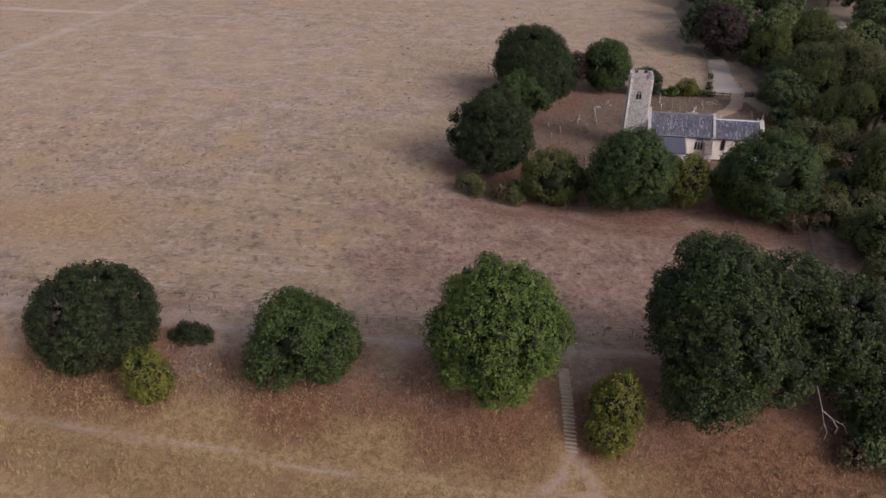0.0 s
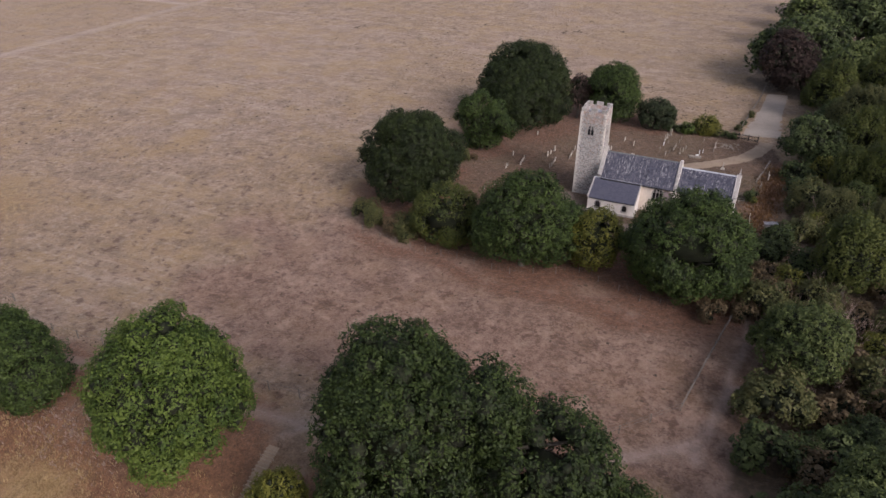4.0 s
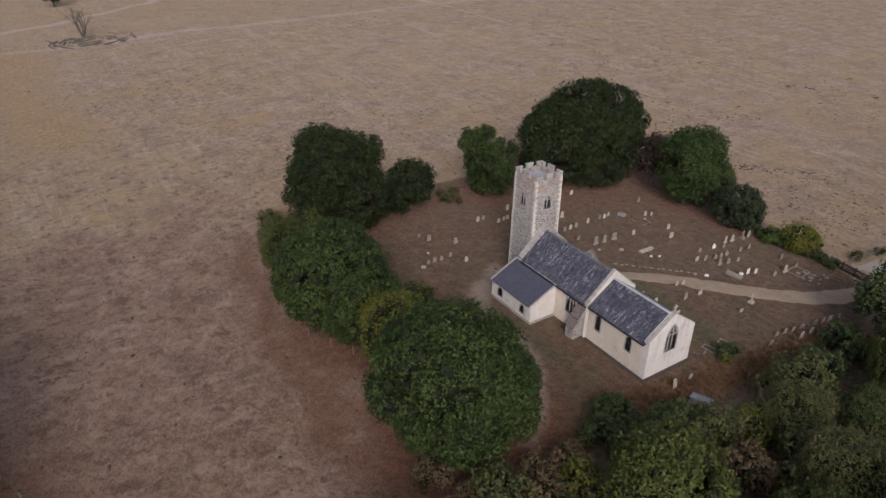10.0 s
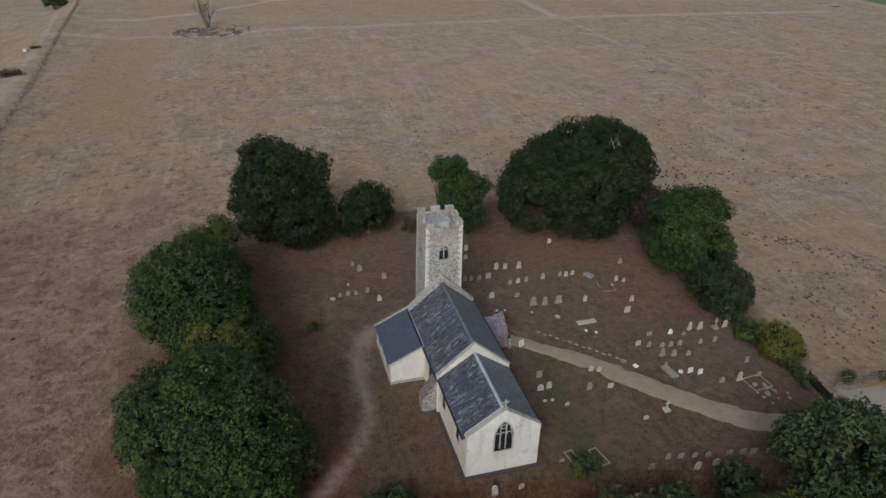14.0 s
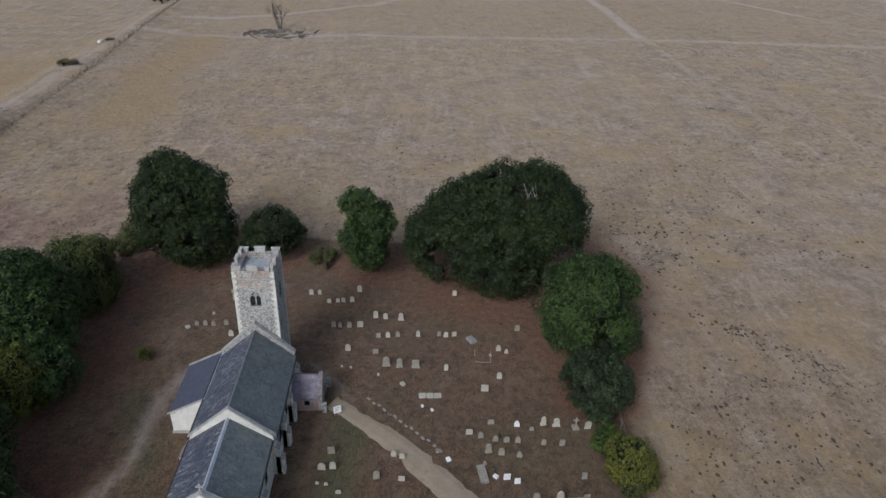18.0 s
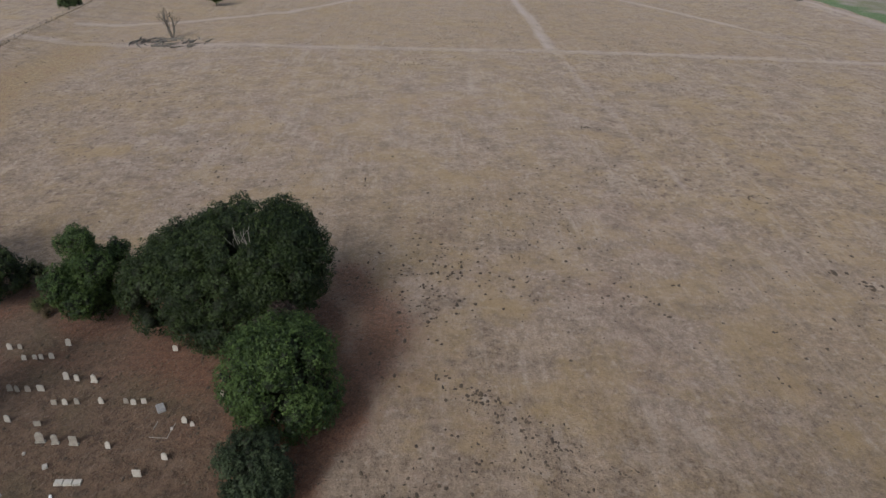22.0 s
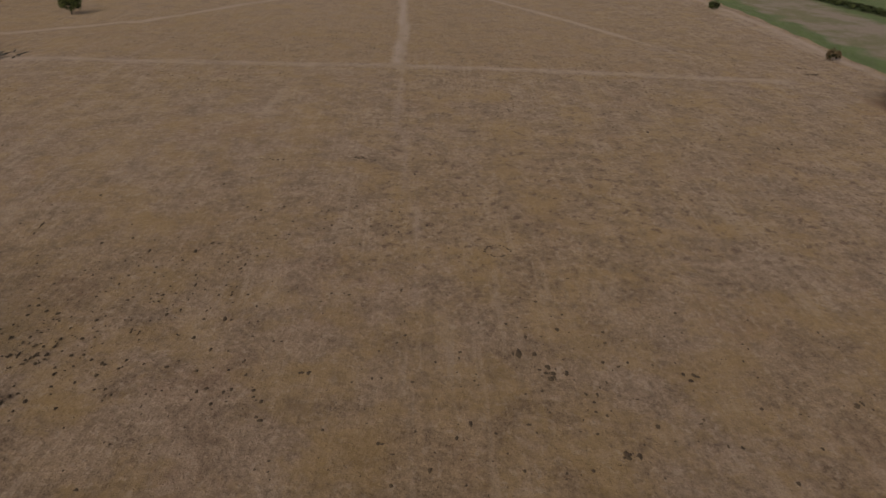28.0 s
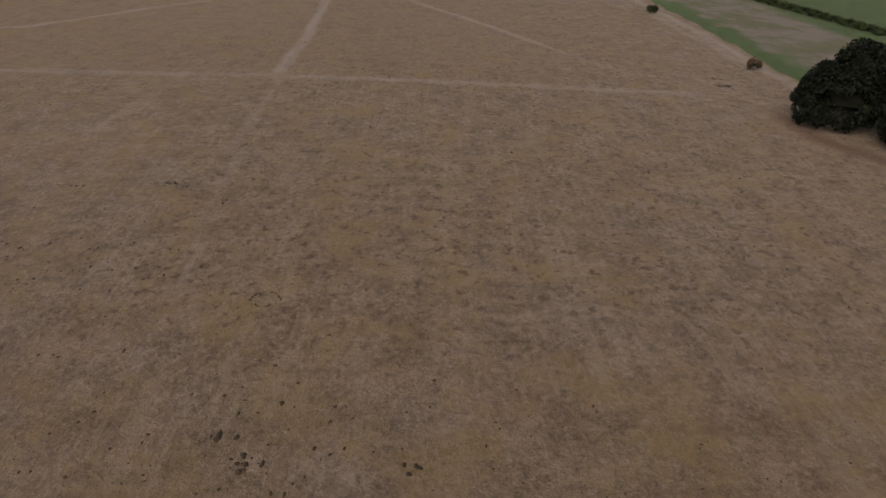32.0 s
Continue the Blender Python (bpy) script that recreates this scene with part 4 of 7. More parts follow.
def ribbon(name, left, right, material, label, category, lift=0.05, steps=10, rough=0.06):
    """A surface between two lines of ground points, with ragged edges."""
    def fine(line):
        out = []
        for a, b in zip(line, line[1:]):
            out += [(a[0] + (b[0] - a[0]) * k / steps, a[1] + (b[1] - a[1]) * k / steps) for k in range(steps)]
        return out + [line[-1]]
    rng = random.Random(len(name))
    bm = bmesh.new()
    rows = []
    for a, b in zip(fine(left), fine(right)):
        a = (a[0] + rng.uniform(-rough, rough), a[1] + rng.uniform(-rough, rough))
        b = (b[0] + rng.uniform(-rough, rough), b[1] + rng.uniform(-rough, rough))
        row = []
        for k in range(5):
            x, y = a[0] + (b[0] - a[0]) * k / 4, a[1] + (b[1] - a[1]) * k / 4
            crown = lift + (0.03 if 0 < k < 4 else -0.06)
            row.append(bm.verts.new((x, y, float(terrain(x, y)) + crown)))
        rows.append(row)
    for r0, r1 in zip(rows, rows[1:]):
        for k in range(4):
            bm.faces.new((r0[k], r0[k + 1], r1[k + 1], r1[k]))
    bmesh.ops.recalc_face_normals(bm, faces=bm.faces)
    if sum(f.normal.z for f in bm.faces) < 0:
        bmesh.ops.reverse_faces(bm, faces=bm.faces)
    return solid(name, bm, material, (0, 0, 0), label, category, kind="structure")


PATH_N = [(19.6, 140.4), (22.0, 143.4), (24.3, 146.3), (28.4, 150.4), (33.4, 154.6), (37.3, 158.9), (39.6, 163.6), (41.0, 168.4)]
PATH_S = [(21.2, 139.4), (23.8, 142.3), (26.2, 144.9), (31.1, 149.1), (35.8, 152.9), (39.6, 157.0), (42.0, 161.0), (43.9, 168.2)]
ribbon("footpath", PATH_N, PATH_S, "gravel", "pale brown gravel path crossing the churchyard", "path")
ribbon("parking_area", [(37.4, 170.6), (38.6, 180), (40.4, 196.5), (40.8, 202)], [(45.2, 172.2), (44.9, 180), (45.2, 198), (45.4, 203)], "concrete", "pale dusty concrete drive beside the churchyard gate", "drive", 0.05, 6, 0.2)
ribbon("road", [(72, 330), (80.5, 296), (86, 250), (100, 205)], [(78, 331), (86.5, 297), (92, 251), (105, 207)], "asphalt", "blue-grey asphalt lane between hedges", "road", 0.06, 6, 0.05)

# ---- church ----
church = thing("church", (26.0, 132.2, 0.0), "small flint and cream rendered church with slate roofs", "church")


def arch_height(o, d):
    """Height of an opening's head at distance d from its middle. o: middle, width, sill, springing, rise."""
    _, w, _, spring, rise = o
    if rise <= 0:
        return spring
    big = (rise * rise + w * w / 4) / w
    return spring + math.sqrt(max(0.0, big * big - (abs(d) + big - w / 2) ** 2))


def wall(name, p0, p1, thick, foot, profile, openings, material, parent, label="", shape=None):
    """A wall whose outer face runs from p0 to p1, the inside on its left, with arched openings that go through it.
    profile: (distance, height) along the top."""
    p0, p1 = Vector((*p0, 0)), Vector((*p1, 0))
    length = (p1 - p0).length
    u = (p1 - p0) / length
    inn = Vector((-u.y, u.x, 0)) * thick
    cuts = {0.0, length} | {p[0] for p in profile}
    for o in openings:
        cuts |= {o[0] - o[1] / 2 + o[1] * k / 8 for k in range(9)}
    cuts = sorted(cuts)
    bm = bmesh.new()

    def at(s, z, back):
        return bm.verts.new(p0 + u * s + inn * back + Vector((0, 0, z)))

    def top(s):
        return float(np.interp(s, [p[0] for p in profile], [p[1] for p in profile]))

    def face(*pts):
        bm.faces.new([at(*p) for p in pts])

    for a, b in zip(cuts, cuts[1:]):
        if b - a < 1e-6:
            continue
        m = (a + b) / 2
        o = next((q for q in openings if abs(m - q[0]) < q[1] / 2), None)
        bands = [(foot, foot, top(a), top(b))]
        if o:
            ha, hb = arch_height(o, a - o[0]), arch_height(o, b - o[0])
            bands = [(foot, foot, o[2], o[2]), (ha, hb, top(a), top(b))]
            face((a, o[2], 0), (b, o[2], 0), (b, o[2], 1), (a, o[2], 1))
            face((a, ha, 1), (b, hb, 1), (b, hb, 0), (a, ha, 0))
            for s, h, edge in ((a, ha, o[0] - o[1] / 2), (b, hb, o[0] + o[1] / 2)):
                if abs(s - edge) < 1e-6:
                    face((s, o[2], 0), (s, o[2], 1), (s, h, 1), (s, h, 0))
        for la, lb, ta, tb in bands:
            face((a, la, 0), (b, lb, 0), (b, tb, 0), (a, ta, 0))
            face((b, lb, 1), (a, la, 1), (a, ta, 1), (b, tb, 1))
        face((a, top(a), 0), (b, top(b), 0), (b, top(b), 1), (a, top(a), 1))
    face((0, foot, 1), (0, foot, 0), (0, top(0), 0), (0, top(0), 1))
    face((length, foot, 0), (length, foot, 1), (length, top(length), 1), (length, top(length), 0))
    if shape:
        for v in bm.verts:
            v.co = shape(v.co)
    ob = part(name, bm, material, parent, label)
    for o in openings:
        window(p0, u, inn.normalized(), o, parent, shape)
    return ob


def window(p0, u, inn, o, parent, shape=None):
    """Stone surround, glass and bars of one opening."""
    mid, w, sill, spring, rise = o
    lights = 3 if w > 1.25 else 2 if w > 0.85 else 1
    steps = 12
    outline = [(-w / 2, sill)] + [(-w / 2 + w * k / steps, arch_height(o, -w / 2 + w * k / steps)) for k in range(steps + 1)] + [(w / 2, sill)]
    bend = shape or (lambda p: p)

    def at(s, z, depth):
        return bend(p0 + u * (mid + s) + inn * depth + Vector((0, 0, z)))

    grow = 0.14
    centre = Vector((0, (sill + spring) / 2))
    outer = []
    for s, z in outline:
        d = Vector((s, max(0.0, z - spring) * 0.8 if z > spring else 0.0))
        d = d.normalized() if d.length > 1e-4 else Vector((0, 1))
        outer.append((s + d.x * grow, z + (d.y * grow if z > sill else -0.12)))
    bm = bmesh.new()
    loops = [[bm.verts.new(at(s, z, depth)) for s, z in line] for line, depth in ((outline, 0.22), (outline, -0.03), (outer, -0.03), (outer, 0.05))]
    n = len(outline)
    for a, b in zip(loops, loops[1:]):
        for k in range(n):
            j = (k + 1) % n
            bm.faces.new((a[k], a[j], b[j], b[k]))
    bmesh.ops.recalc_face_normals(bm, faces=bm.faces)
    win = part("window", bm, "stone", parent, "pale stone window surround")
    bm = bmesh.new()
    bm.faces.new([bm.verts.new(at(s, z, 0.2)) for s, z in outline])
    part("pane", bm, "glass", win, "dark leaded glass")
    for k in range(1, lights):
        s = -w / 2 + w * k / lights
        bm = bmesh.new()
        bar(bm, at(s, sill, 0.13), at(s, arch_height(o, s) - 0.02, 0.13), 0.1 if lights > 1 else 0.06)
        part("mullion", bm, "stone", win)
    if lights > 1:
        lw = w / lights
        low = spring - (0.1 if lights == 2 else 0.25)
        for k in range(lights):
            c = -w / 2 + lw * (k + 0.5)
            bm = bmesh.new()
            arc = [(c + lw / 2 * math.cos(a), low + lw * 0.75 * math.sin(a)) for a in (math.pi * j / 6 for j in range(7))]
            for a, b in zip(arc, arc[1:]):
                bar(bm, at(*a, 0.13), at(*b, 0.13), 0.075)
            part("tracery", bm, "stone", win)
        bm = bmesh.new()
        ring = [(0.2 * w / 1.5 * math.cos(a), spring + rise * 0.55 + 0.2 * w / 1.5 * math.sin(a)) for a in (math.pi * j / 5 for j in range(11))]
        for a, b in zip(ring, ring[1:]):
            bar(bm, at(*a, 0.13), at(*b, 0.13), 0.06)
        part("tracery", bm, "stone", win)


def slope(name, eave0, eave1, ridge0, ridge1, material, parent, label="", courses=16, thick=0.1, step=0.018):
    """A roof slope of overlapping courses between an eaves line and a ridge line."""
    e0, e1, r0, r1 = (Vector(p) for p in (eave0, eave1, ridge0, ridge1))
    normal = (e1 - e0).cross(r0 - e0).normalized()
    if normal.z < 0:
        normal = -normal
    bm = bmesh.new()
    line = []
    for k in range(courses):
        line += [(k / courses, step), ((k + 1) / courses, 0.0)]
    line += [(1.0, -thick), (0.0, -thick)]
    prism(bm, [e0.lerp(r0, a) + normal * h for a, h in line], e1 - e0)
    return part(name, bm, material, parent, label)


def coping(name, points, width, height, along, parent, material="stone", label=""):
    """Flat stones along the top of a gable; along: the way across it."""
    along = Vector(along) * width / 2
    for a, b in zip(points, points[1:]):
        a, b = Vector(a), Vector(b)
        n = max(1, round((b - a).length / 0.75))
        for k in range(n):
            p, q = a.lerp(b, k / n), a.lerp(b, (k + 0.985) / n)
            up = Vector((0, 0, height))
            bm = bmesh.new()
            prism(bm, [p - along, p + along, p + along + up, p - along + up], q - p)
            part(name, bm, material, parent, label)


# tower
TX0, TX1, TY0, TY1, TTOP = 13.55, 17.6, 130.55, 134.6, 14.15
TC = Vector(((TX0 + TX1) / 2, (TY0 + TY1) / 2, 0))


def batter(p):
    k = 1.0 + 0.055 * (1 - min(p.z, 15.0) / 15.0)
    return Vector((TC.x + (p.x - TC.x) * k, TC.y + (p.y - TC.y) * k, p.z))


side = TX1 - TX0
flat = [(0, TTOP), (side, TTOP)]
belfry = (side / 2, 1.05, 10.15, 11.05, 0.75)
wall("tower_wall", (TX0, TY0), (TX1, TY0), 0.7, -0.6, flat, [(side / 2 - 0.2, 0.95, 10.3, 11.2, 0.75), (side / 2 - 0.3, 0.26, 6.9, 7.5, 0)], "flint", church, shape=batter)
short = [(0, TTOP), (side - 1.4, TTOP)]
belfry_side = (side / 2 - 0.7, *belfry[1:])
wall("tower_wall", (TX1, TY0 + 0.7), (TX1, TY1 - 0.7), 0.7, -0.6, short, [belfry_side], "flint", church, shape=batter)
wall("tower_wall", (TX1, TY1), (TX0, TY1), 0.7, -0.6, flat, [belfry], "flint", church, shape=batter)
wall("tower_wall", (TX0, TY1 - 0.7), (TX0, TY0 + 0.7), 0.7, -0.6, short, [belfry_side], "flint", church, shape=batter)
for cx, cy, sx, sy in ((TX0, TY0, 1, 1), (TX1, TY0, -1, 1), (TX1, TY1, -1, -1), (TX0, TY1, 1, -1)):
    z, k = -0.4, 0
    while z < TTOP - 0.1:
        lx, ly = (0.4, 0.22) if k % 2 else (0.22, 0.4)
        xs, ys = sorted((cx - 0.015 * sx, cx + lx * sx)), sorted((cy - 0.015 * sy, cy + ly * sy))
        bm = bmesh.new()
        box(bm, *xs, *ys, z, z + 0.31)
        for v in bm.verts:
            v.co = batter(v.co)
        part("quoin", bm, "render_old", church)
        z, k = z + 0.33, k + 1
bm = bmesh.new()
for z0, z1, out in ((13.25, 13.4, 0.08),):
    box(bm, TX0 - out, TX1 + out, TY0 - out, TY1 + out, z0, z1)
part("string_course", bm, "stone", church)
bm = bmesh.new()
box(bm, TX0 + 0.35, TX1 - 0.35, TY0 + 0.35, TY1 - 0.35, 13.42, 13.62)
roof = part("tower_roof", bm, "lead", church, "flat grey lead roof")
for k in range(5):
    bm = bmesh.new()
    y = TY0 + 0.75 + k * 0.62
    box(bm, TX0 + 0.5, TX1 - 0.5, y, y + 0.06, 13.62, 13.68)
    part("lead_roll", bm, "lead", roof)
for px, py, along in ((TX0, TY0, 0), (TX1, TY0, 1), (TX1, TY1, 2), (TX0, TY1, 3)):
    turn = Matrix.Rotation(along * math.pi / 2, 4, "Z")
    for s0, s1, z1 in ((0.0, 0.85, 0.52), (1.5, 2.55, 0.62), (3.2, 3.65, 0.52)):
        bm = bmesh.new()
        box(bm, s0, s1, 0.02, 0.28, -0.02, z1 - 0.08)
        box(bm, s0 - 0.03, s1 + 0.03, -0.01, 0.31, z1 - 0.08, z1)
        bmesh.ops.transform(bm, matrix=Matrix.Translation((px, py, TTOP)) @ turn, verts=bm.verts)
        part("merlon", bm, "stone", church, "pale stone battlement")

# nave and chancel
NX0, NX1, NY0, NY1, EAVE, RIDGE = 17.75, 30.1, 128.65, 135.95, 4.4, 7.55
CX1, CY0, CY1, CRIDGE = 38.85, 128.8, 135.65, 6.85
MID = (NY0 + NY1) / 2
wall("nave_wall", (NX0 + 0.5, NY0), (NX1 - 0.51, NY0), 0.7, -0.6, [(0, EAVE), (NX1 - NX0 - 1.01, EAVE)], [(9.15, 1.5, 1.85, 3.3, 0.75)], "render", church)
wall("nave_wall", (NX1 - 0.51, NY1), (NX0 + 0.5, NY1), 0.7, -0.6, [(0, EAVE), (NX1 - NX0 - 1.01, EAVE)], [(2.0, 1.4, 1.8, 3.2, 0.75), (5.4, 0.9, 1.8, 3.2, 0.6)], "render_old", church)
wall("nave_gable", (NX0, NY1), (NX0, NY0), 0.5, -0.6, [(0, EAVE + 0.35), (3.65, RIDGE + 0.75), (7.3, EAVE + 0.35)], [], "flint", church)
wall("nave_gable", (NX1 - 0.01, NY0), (NX1 - 0.01, NY1), 0.5, -0.6, [(0, EAVE + 0.2), (3.65, RIDGE + 0.2), (7.3, EAVE + 0.2)], [], "render_old", church)
wall("chancel_wall", (NX1, CY0), (CX1 - 0.7, CY0), 0.7, -0.6, [(0, EAVE), (CX1 - NX1 - 0.7, EAVE)], [(1.6, 0.72, 1.95, 3.45, 0.6), (6.1, 0.72, 2.1, 3.5, 0.6)], "render", church)
wall("chancel_wall", (CX1 - 0.7, CY1), (NX1, CY1), 0.7, -0.6, [(0, EAVE), (CX1 - NX1 - 0.7, EAVE)], [(1.6, 0.7, 2.0, 3.4, 0.6), (5.3, 0.7, 2.0, 3.4, 0.6)], "render_old", church)
half = (CY1 - CY0) / 2
wall("chancel_gable", (CX1, CY0), (CX1, CY1), 0.7, -0.6, [(0, EAVE + 0.3), (half, CRIDGE + 0.25), (2 * half, EAVE + 0.3)], [(half - 0.05, 1.6, 2.55, 4.35, 1.45)], "render_white", church)
for name, x0, x1, y0, y1, ridge, tone_n in (("nave_roof", NX0 + 0.5, NX1 - 0.5, NY0, NY1, RIDGE, "slate_plain"), ("chancel_roof", NX1, CX1 - 0.45, CY0, CY1, CRIDGE, "slate_plain")):
    m = (y0 + y1) / 2
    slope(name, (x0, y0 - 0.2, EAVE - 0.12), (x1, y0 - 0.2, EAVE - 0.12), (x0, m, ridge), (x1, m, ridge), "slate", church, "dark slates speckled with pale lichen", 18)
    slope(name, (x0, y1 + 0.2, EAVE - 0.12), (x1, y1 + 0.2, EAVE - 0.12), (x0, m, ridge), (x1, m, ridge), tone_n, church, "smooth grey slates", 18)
    bm = bmesh.new()
    n = int((x1 - x0) / 0.45)
    for k in range(n):
        a, b = x0 + (x1 - x0) * k / n, x0 + (x1 - x0) * (k + 0.97) / n
        prism(bm, [(a, m - 0.17, ridge - 0.1), (a, m, ridge + 0.07), (a, m + 0.17, ridge - 0.1)], (b - a, 0, 0))
    part("ridge_tiles", bm, "lead" if name == "chancel_roof" else "slate_plain", church, "row of ridge tiles")
coping("gable_coping", [(NX0 + 0.25, NY0 - 0.15, EAVE + 0.3), (NX0 + 0.25, MID, RIDGE + 0.8), (NX0 + 0.25, NY1 + 0.15, EAVE + 0.3)], 0.6, 0.12, (1, 0, 0), church, "stone")
coping("gable_coping", [(NX1 - 0.25, NY0 - 0.2, EAVE + 0.12), (NX1 - 0.25, MID, RIDGE + 0.22), (NX1 - 0.25, NY1 + 0.2, EAVE + 0.12)], 0.36, 0.1, (1, 0, 0), church)
coping("gable_coping", [(CX1 - 0.32, CY0 - 0.12, EAVE + 0.2), (CX1 - 0.32, (CY0 + CY1) / 2, CRIDGE + 0.24), (CX1 - 0.32, CY1 + 0.12, EAVE + 0.2)], 0.5, 0.1, (1, 0, 0), church)
bm = bmesh.new()
cx, cy, cz = CX1 - 0.3, (CY0 + CY1) / 2, CRIDGE + 0.3
box(bm, cx - 0.16, cx + 0.16, cy - 0.16, cy + 0.16, cz, cz + 0.22)
box(bm, cx - 0.06, cx + 0.06, cy - 0.07, cy + 0.07, cz + 0.22, cz + 0.95)
box(bm, cx - 0.055, cx + 0.055, cy - 0.3, cy + 0.3, cz + 0.58, cz + 0.72)
part("gable_cross", bm, "stone", church, "small stone cross on the gable")

# south aisle
AX0, AX1, AY0 = 17.3, 24.75, 125.0
wall("aisle_wall", (AX0, AY0), (AX1, AY0), 0.55, -0.6, [(0, 2.4), (AX1 - AX0, 2.4)], [(1.65, 0.8, 0.75, 1.5, 0.4), (5.85, 0.7, 0.75, 1.45, 0.35)], "render_white", church)
wall("aisle_gable", (AX1, AY0 + 0.55), (AX1, NY0 - 0.003), 0.55, -0.6, [(0, 2.65), (NY0 - AY0 - 0.55, 4.15)], [], "render_white", church)
wall("aisle_gable", (AX0, NY0 - 0.003), (AX0, AY0 + 0.55), 0.55, -0.6, [(0, 4.15), (NY0 - AY0 - 0.55, 2.65)], [], "render_white", church)
slope("aisle_roof", (AX0 + 0.12, AY0 - 0.25, 2.36), (AX1 - 0.12, AY0 - 0.25, 2.36), (AX0 + 0.12, NY0 - 0.02, 4.3), (AX1 - 0.12, NY0 - 0.02, 4.3), "slate_aisle", church, "smooth dark blue slates", 14, 0.1, 0.01)
coping("verge", [(AX0 + 0.02, AY0 - 0.27, 2.36), (AX0 + 0.02, NY0 - 0.04, 4.28)], 0.22, 0.14, (1, 0, 0), church)
coping("verge", [(AX1 - 0.02, AY0 - 0.27, 2.36), (AX1 - 0.02, NY0 - 0.04, 4.28)], 0.14, 0.12, (1, 0, 0), church)
bm = bmesh.new()
box(bm, AX0 - 0.1, AX1 + 0.1, NY0 - 0.14, NY0 - 0.004, 4.26, 4.38)
part("flashing", bm, "lead", church)
bm = bmesh.new()
box(bm, AX0 - 0.12, AX1 + 0.12, AY0 - 0.1, AY0 - 0.004, -0.5, 0.28)
box(bm, AX1 + 0.004, AX1 + 0.1, AY0 - 0.1, NY0 - 0.1, -0.5, 0.28)
part("plinth", bm, "stone", church)

# porch with its gable to the north
PX0, PX1, PY1, PM = 17.9, 21.7, 139.1, 19.8
wall("porch_wall", (PX1, NY1 + 0.003), (PX1, PY1 - 0.4), 0.4, -0.5, [(0, 1.75), (PY1 - NY1 - 0.4, 1.75)], [(1.6, 0.55, 0.75, 1.35, 0)], "brick", church, "patched red brick and render")
wall("porch_wall", (PX0, PY1 - 0.4), (PX0, NY1 + 0.003), 0.4, -0.5, [(0, 1.75), (PY1 - NY1 - 0.4, 1.75)], [(1.6, 0.55, 0.75, 1.35, 0)], "brick", church)
wall("porch_gable", (PX1, PY1 - 0.003), (PX0, PY1 - 0.003), 0.4, -0.5, [(0, 2.0), (PX1 - PM, 3.55), (PX1 - PX0, 2.0)], [(PX1 - PM, 1.3, -0.05, 1.45, 0.75)], "flint", church)
slope("porch_roof", (PX1 + 0.15, NY1 + 0.01, 1.68), (PX1 + 0.15, PY1 - 0.3, 1.68), (PM, NY1 + 0.01, 3.2), (PM, PY1 - 0.3, 3.2), "slate_porch", church, "purple slates with patches of moss", 9)
slope("porch_roof", (PX0 - 0.15, NY1 + 0.01, 1.68), (PX0 - 0.15, PY1 - 0.3, 1.68), (PM, NY1 + 0.01, 3.2), (PM, PY1 - 0.3, 3.2), "slate_porch", church, "purple slates with patches of moss", 9)
coping("porch_coping", [(PX1 + 0.12, PY1 - 0.2, 1.9), (PM, PY1 - 0.2, 3.55), (PX0 - 0.12, PY1 - 0.2, 1.9)], 0.36, 0.09, (0, 1, 0), church, "tile_old")
for x in (PX0 - 0.1, PX1 + 0.1):
    bm = bmesh.new()
    box(bm, x - 0.24, x + 0.24, PY1 + 0.004, PY1 + 0.42, -0.4, 1.1, 0.04)
    part("buttress", bm, "flint", church)


def buttress(x, y, out, w, h):
    """A stepped buttress with sloping tops against the wall; out: +1 to the north, -1 to the south."""
    bm = bmesh.new()
    for depth, top in ((0.7, h * 0.62), (0.4, h)):
        prism(bm, [(x - w / 2, y, -0.5), (x - w / 2, y + out * depth, -0.5), (x - w / 2, y + out * depth, top - 0.35), (x - w / 2, y, top + 0.1)], (w, 0, 0))
    part("buttress", bm, "render_old", church, "stepped buttress of flint and stone")
    for depth, top in ((0.7, h * 0.62), (0.4, h)):
        bm = bmesh.new()
        prism(bm, [(x - w / 2 - 0.03, y + out * (depth + 0.04), top - 0.36), (x - w / 2 - 0.03, y + out * (depth + 0.04), top - 0.28), (x - w / 2 - 0.03, y + out * (depth - 0.42), top + 0.08), (x - w / 2 - 0.03, y + out * (depth - 0.42), top - 0.02)], (w + 0.06, 0, 0))
        part("weathering", bm, "stone_dark", church, "dark mossy sloping stones")


for x in (22.9, 26.3, 29.7):
    buttress(x, NY1 + 0.004, 1, 0.75, 3.4)
buttress(34.6, CY1 + 0.004, 1, 0.65, 2.8)
buttress(18.1, NY1 + 0.004, 1, 0.7, 3.2)

# stair turret where nave and chancel meet
bm = bmesh.new()
prism(bm, [(28.45, NY0 - 0.004, -0.5), (28.45, 127.15, -0.5), (28.45, 127.15, 1.5), (28.45, NY0 - 0.004, 3.6)], (1.2, 0, 0))
turret = part("stair_turret", bm, "flint", church, "rough flint turret with sloping tiled top")
bm = bmesh.new()
for z0, z1, y0, y1 in ((1.4, 2.25, 127.05, 127.7), (2.4, 2.9, 127.7, 128.15), (3.0, 3.7, 128.1, NY0 - 0.01)):
    prism(bm, [(28.38, y0, z0 + 0.12), (28.38, y0, z0 + 0.2), (28.38, y1, z1 + 0.12), (28.38, y1, z1)], (1.34, 0, 0))
part("turret_tiles", bm, "tile_old", turret, "stepped dark purple tiles")
bm = bmesh.new()
tube(bm, [(29.95, CY0 - 0.2, -0.3), (29.95, CY0 - 0.2, EAVE - 0.2)], [0.06, 0.06], 8)
part("downpipe", bm, "pipe", church, "white painted downpipe")
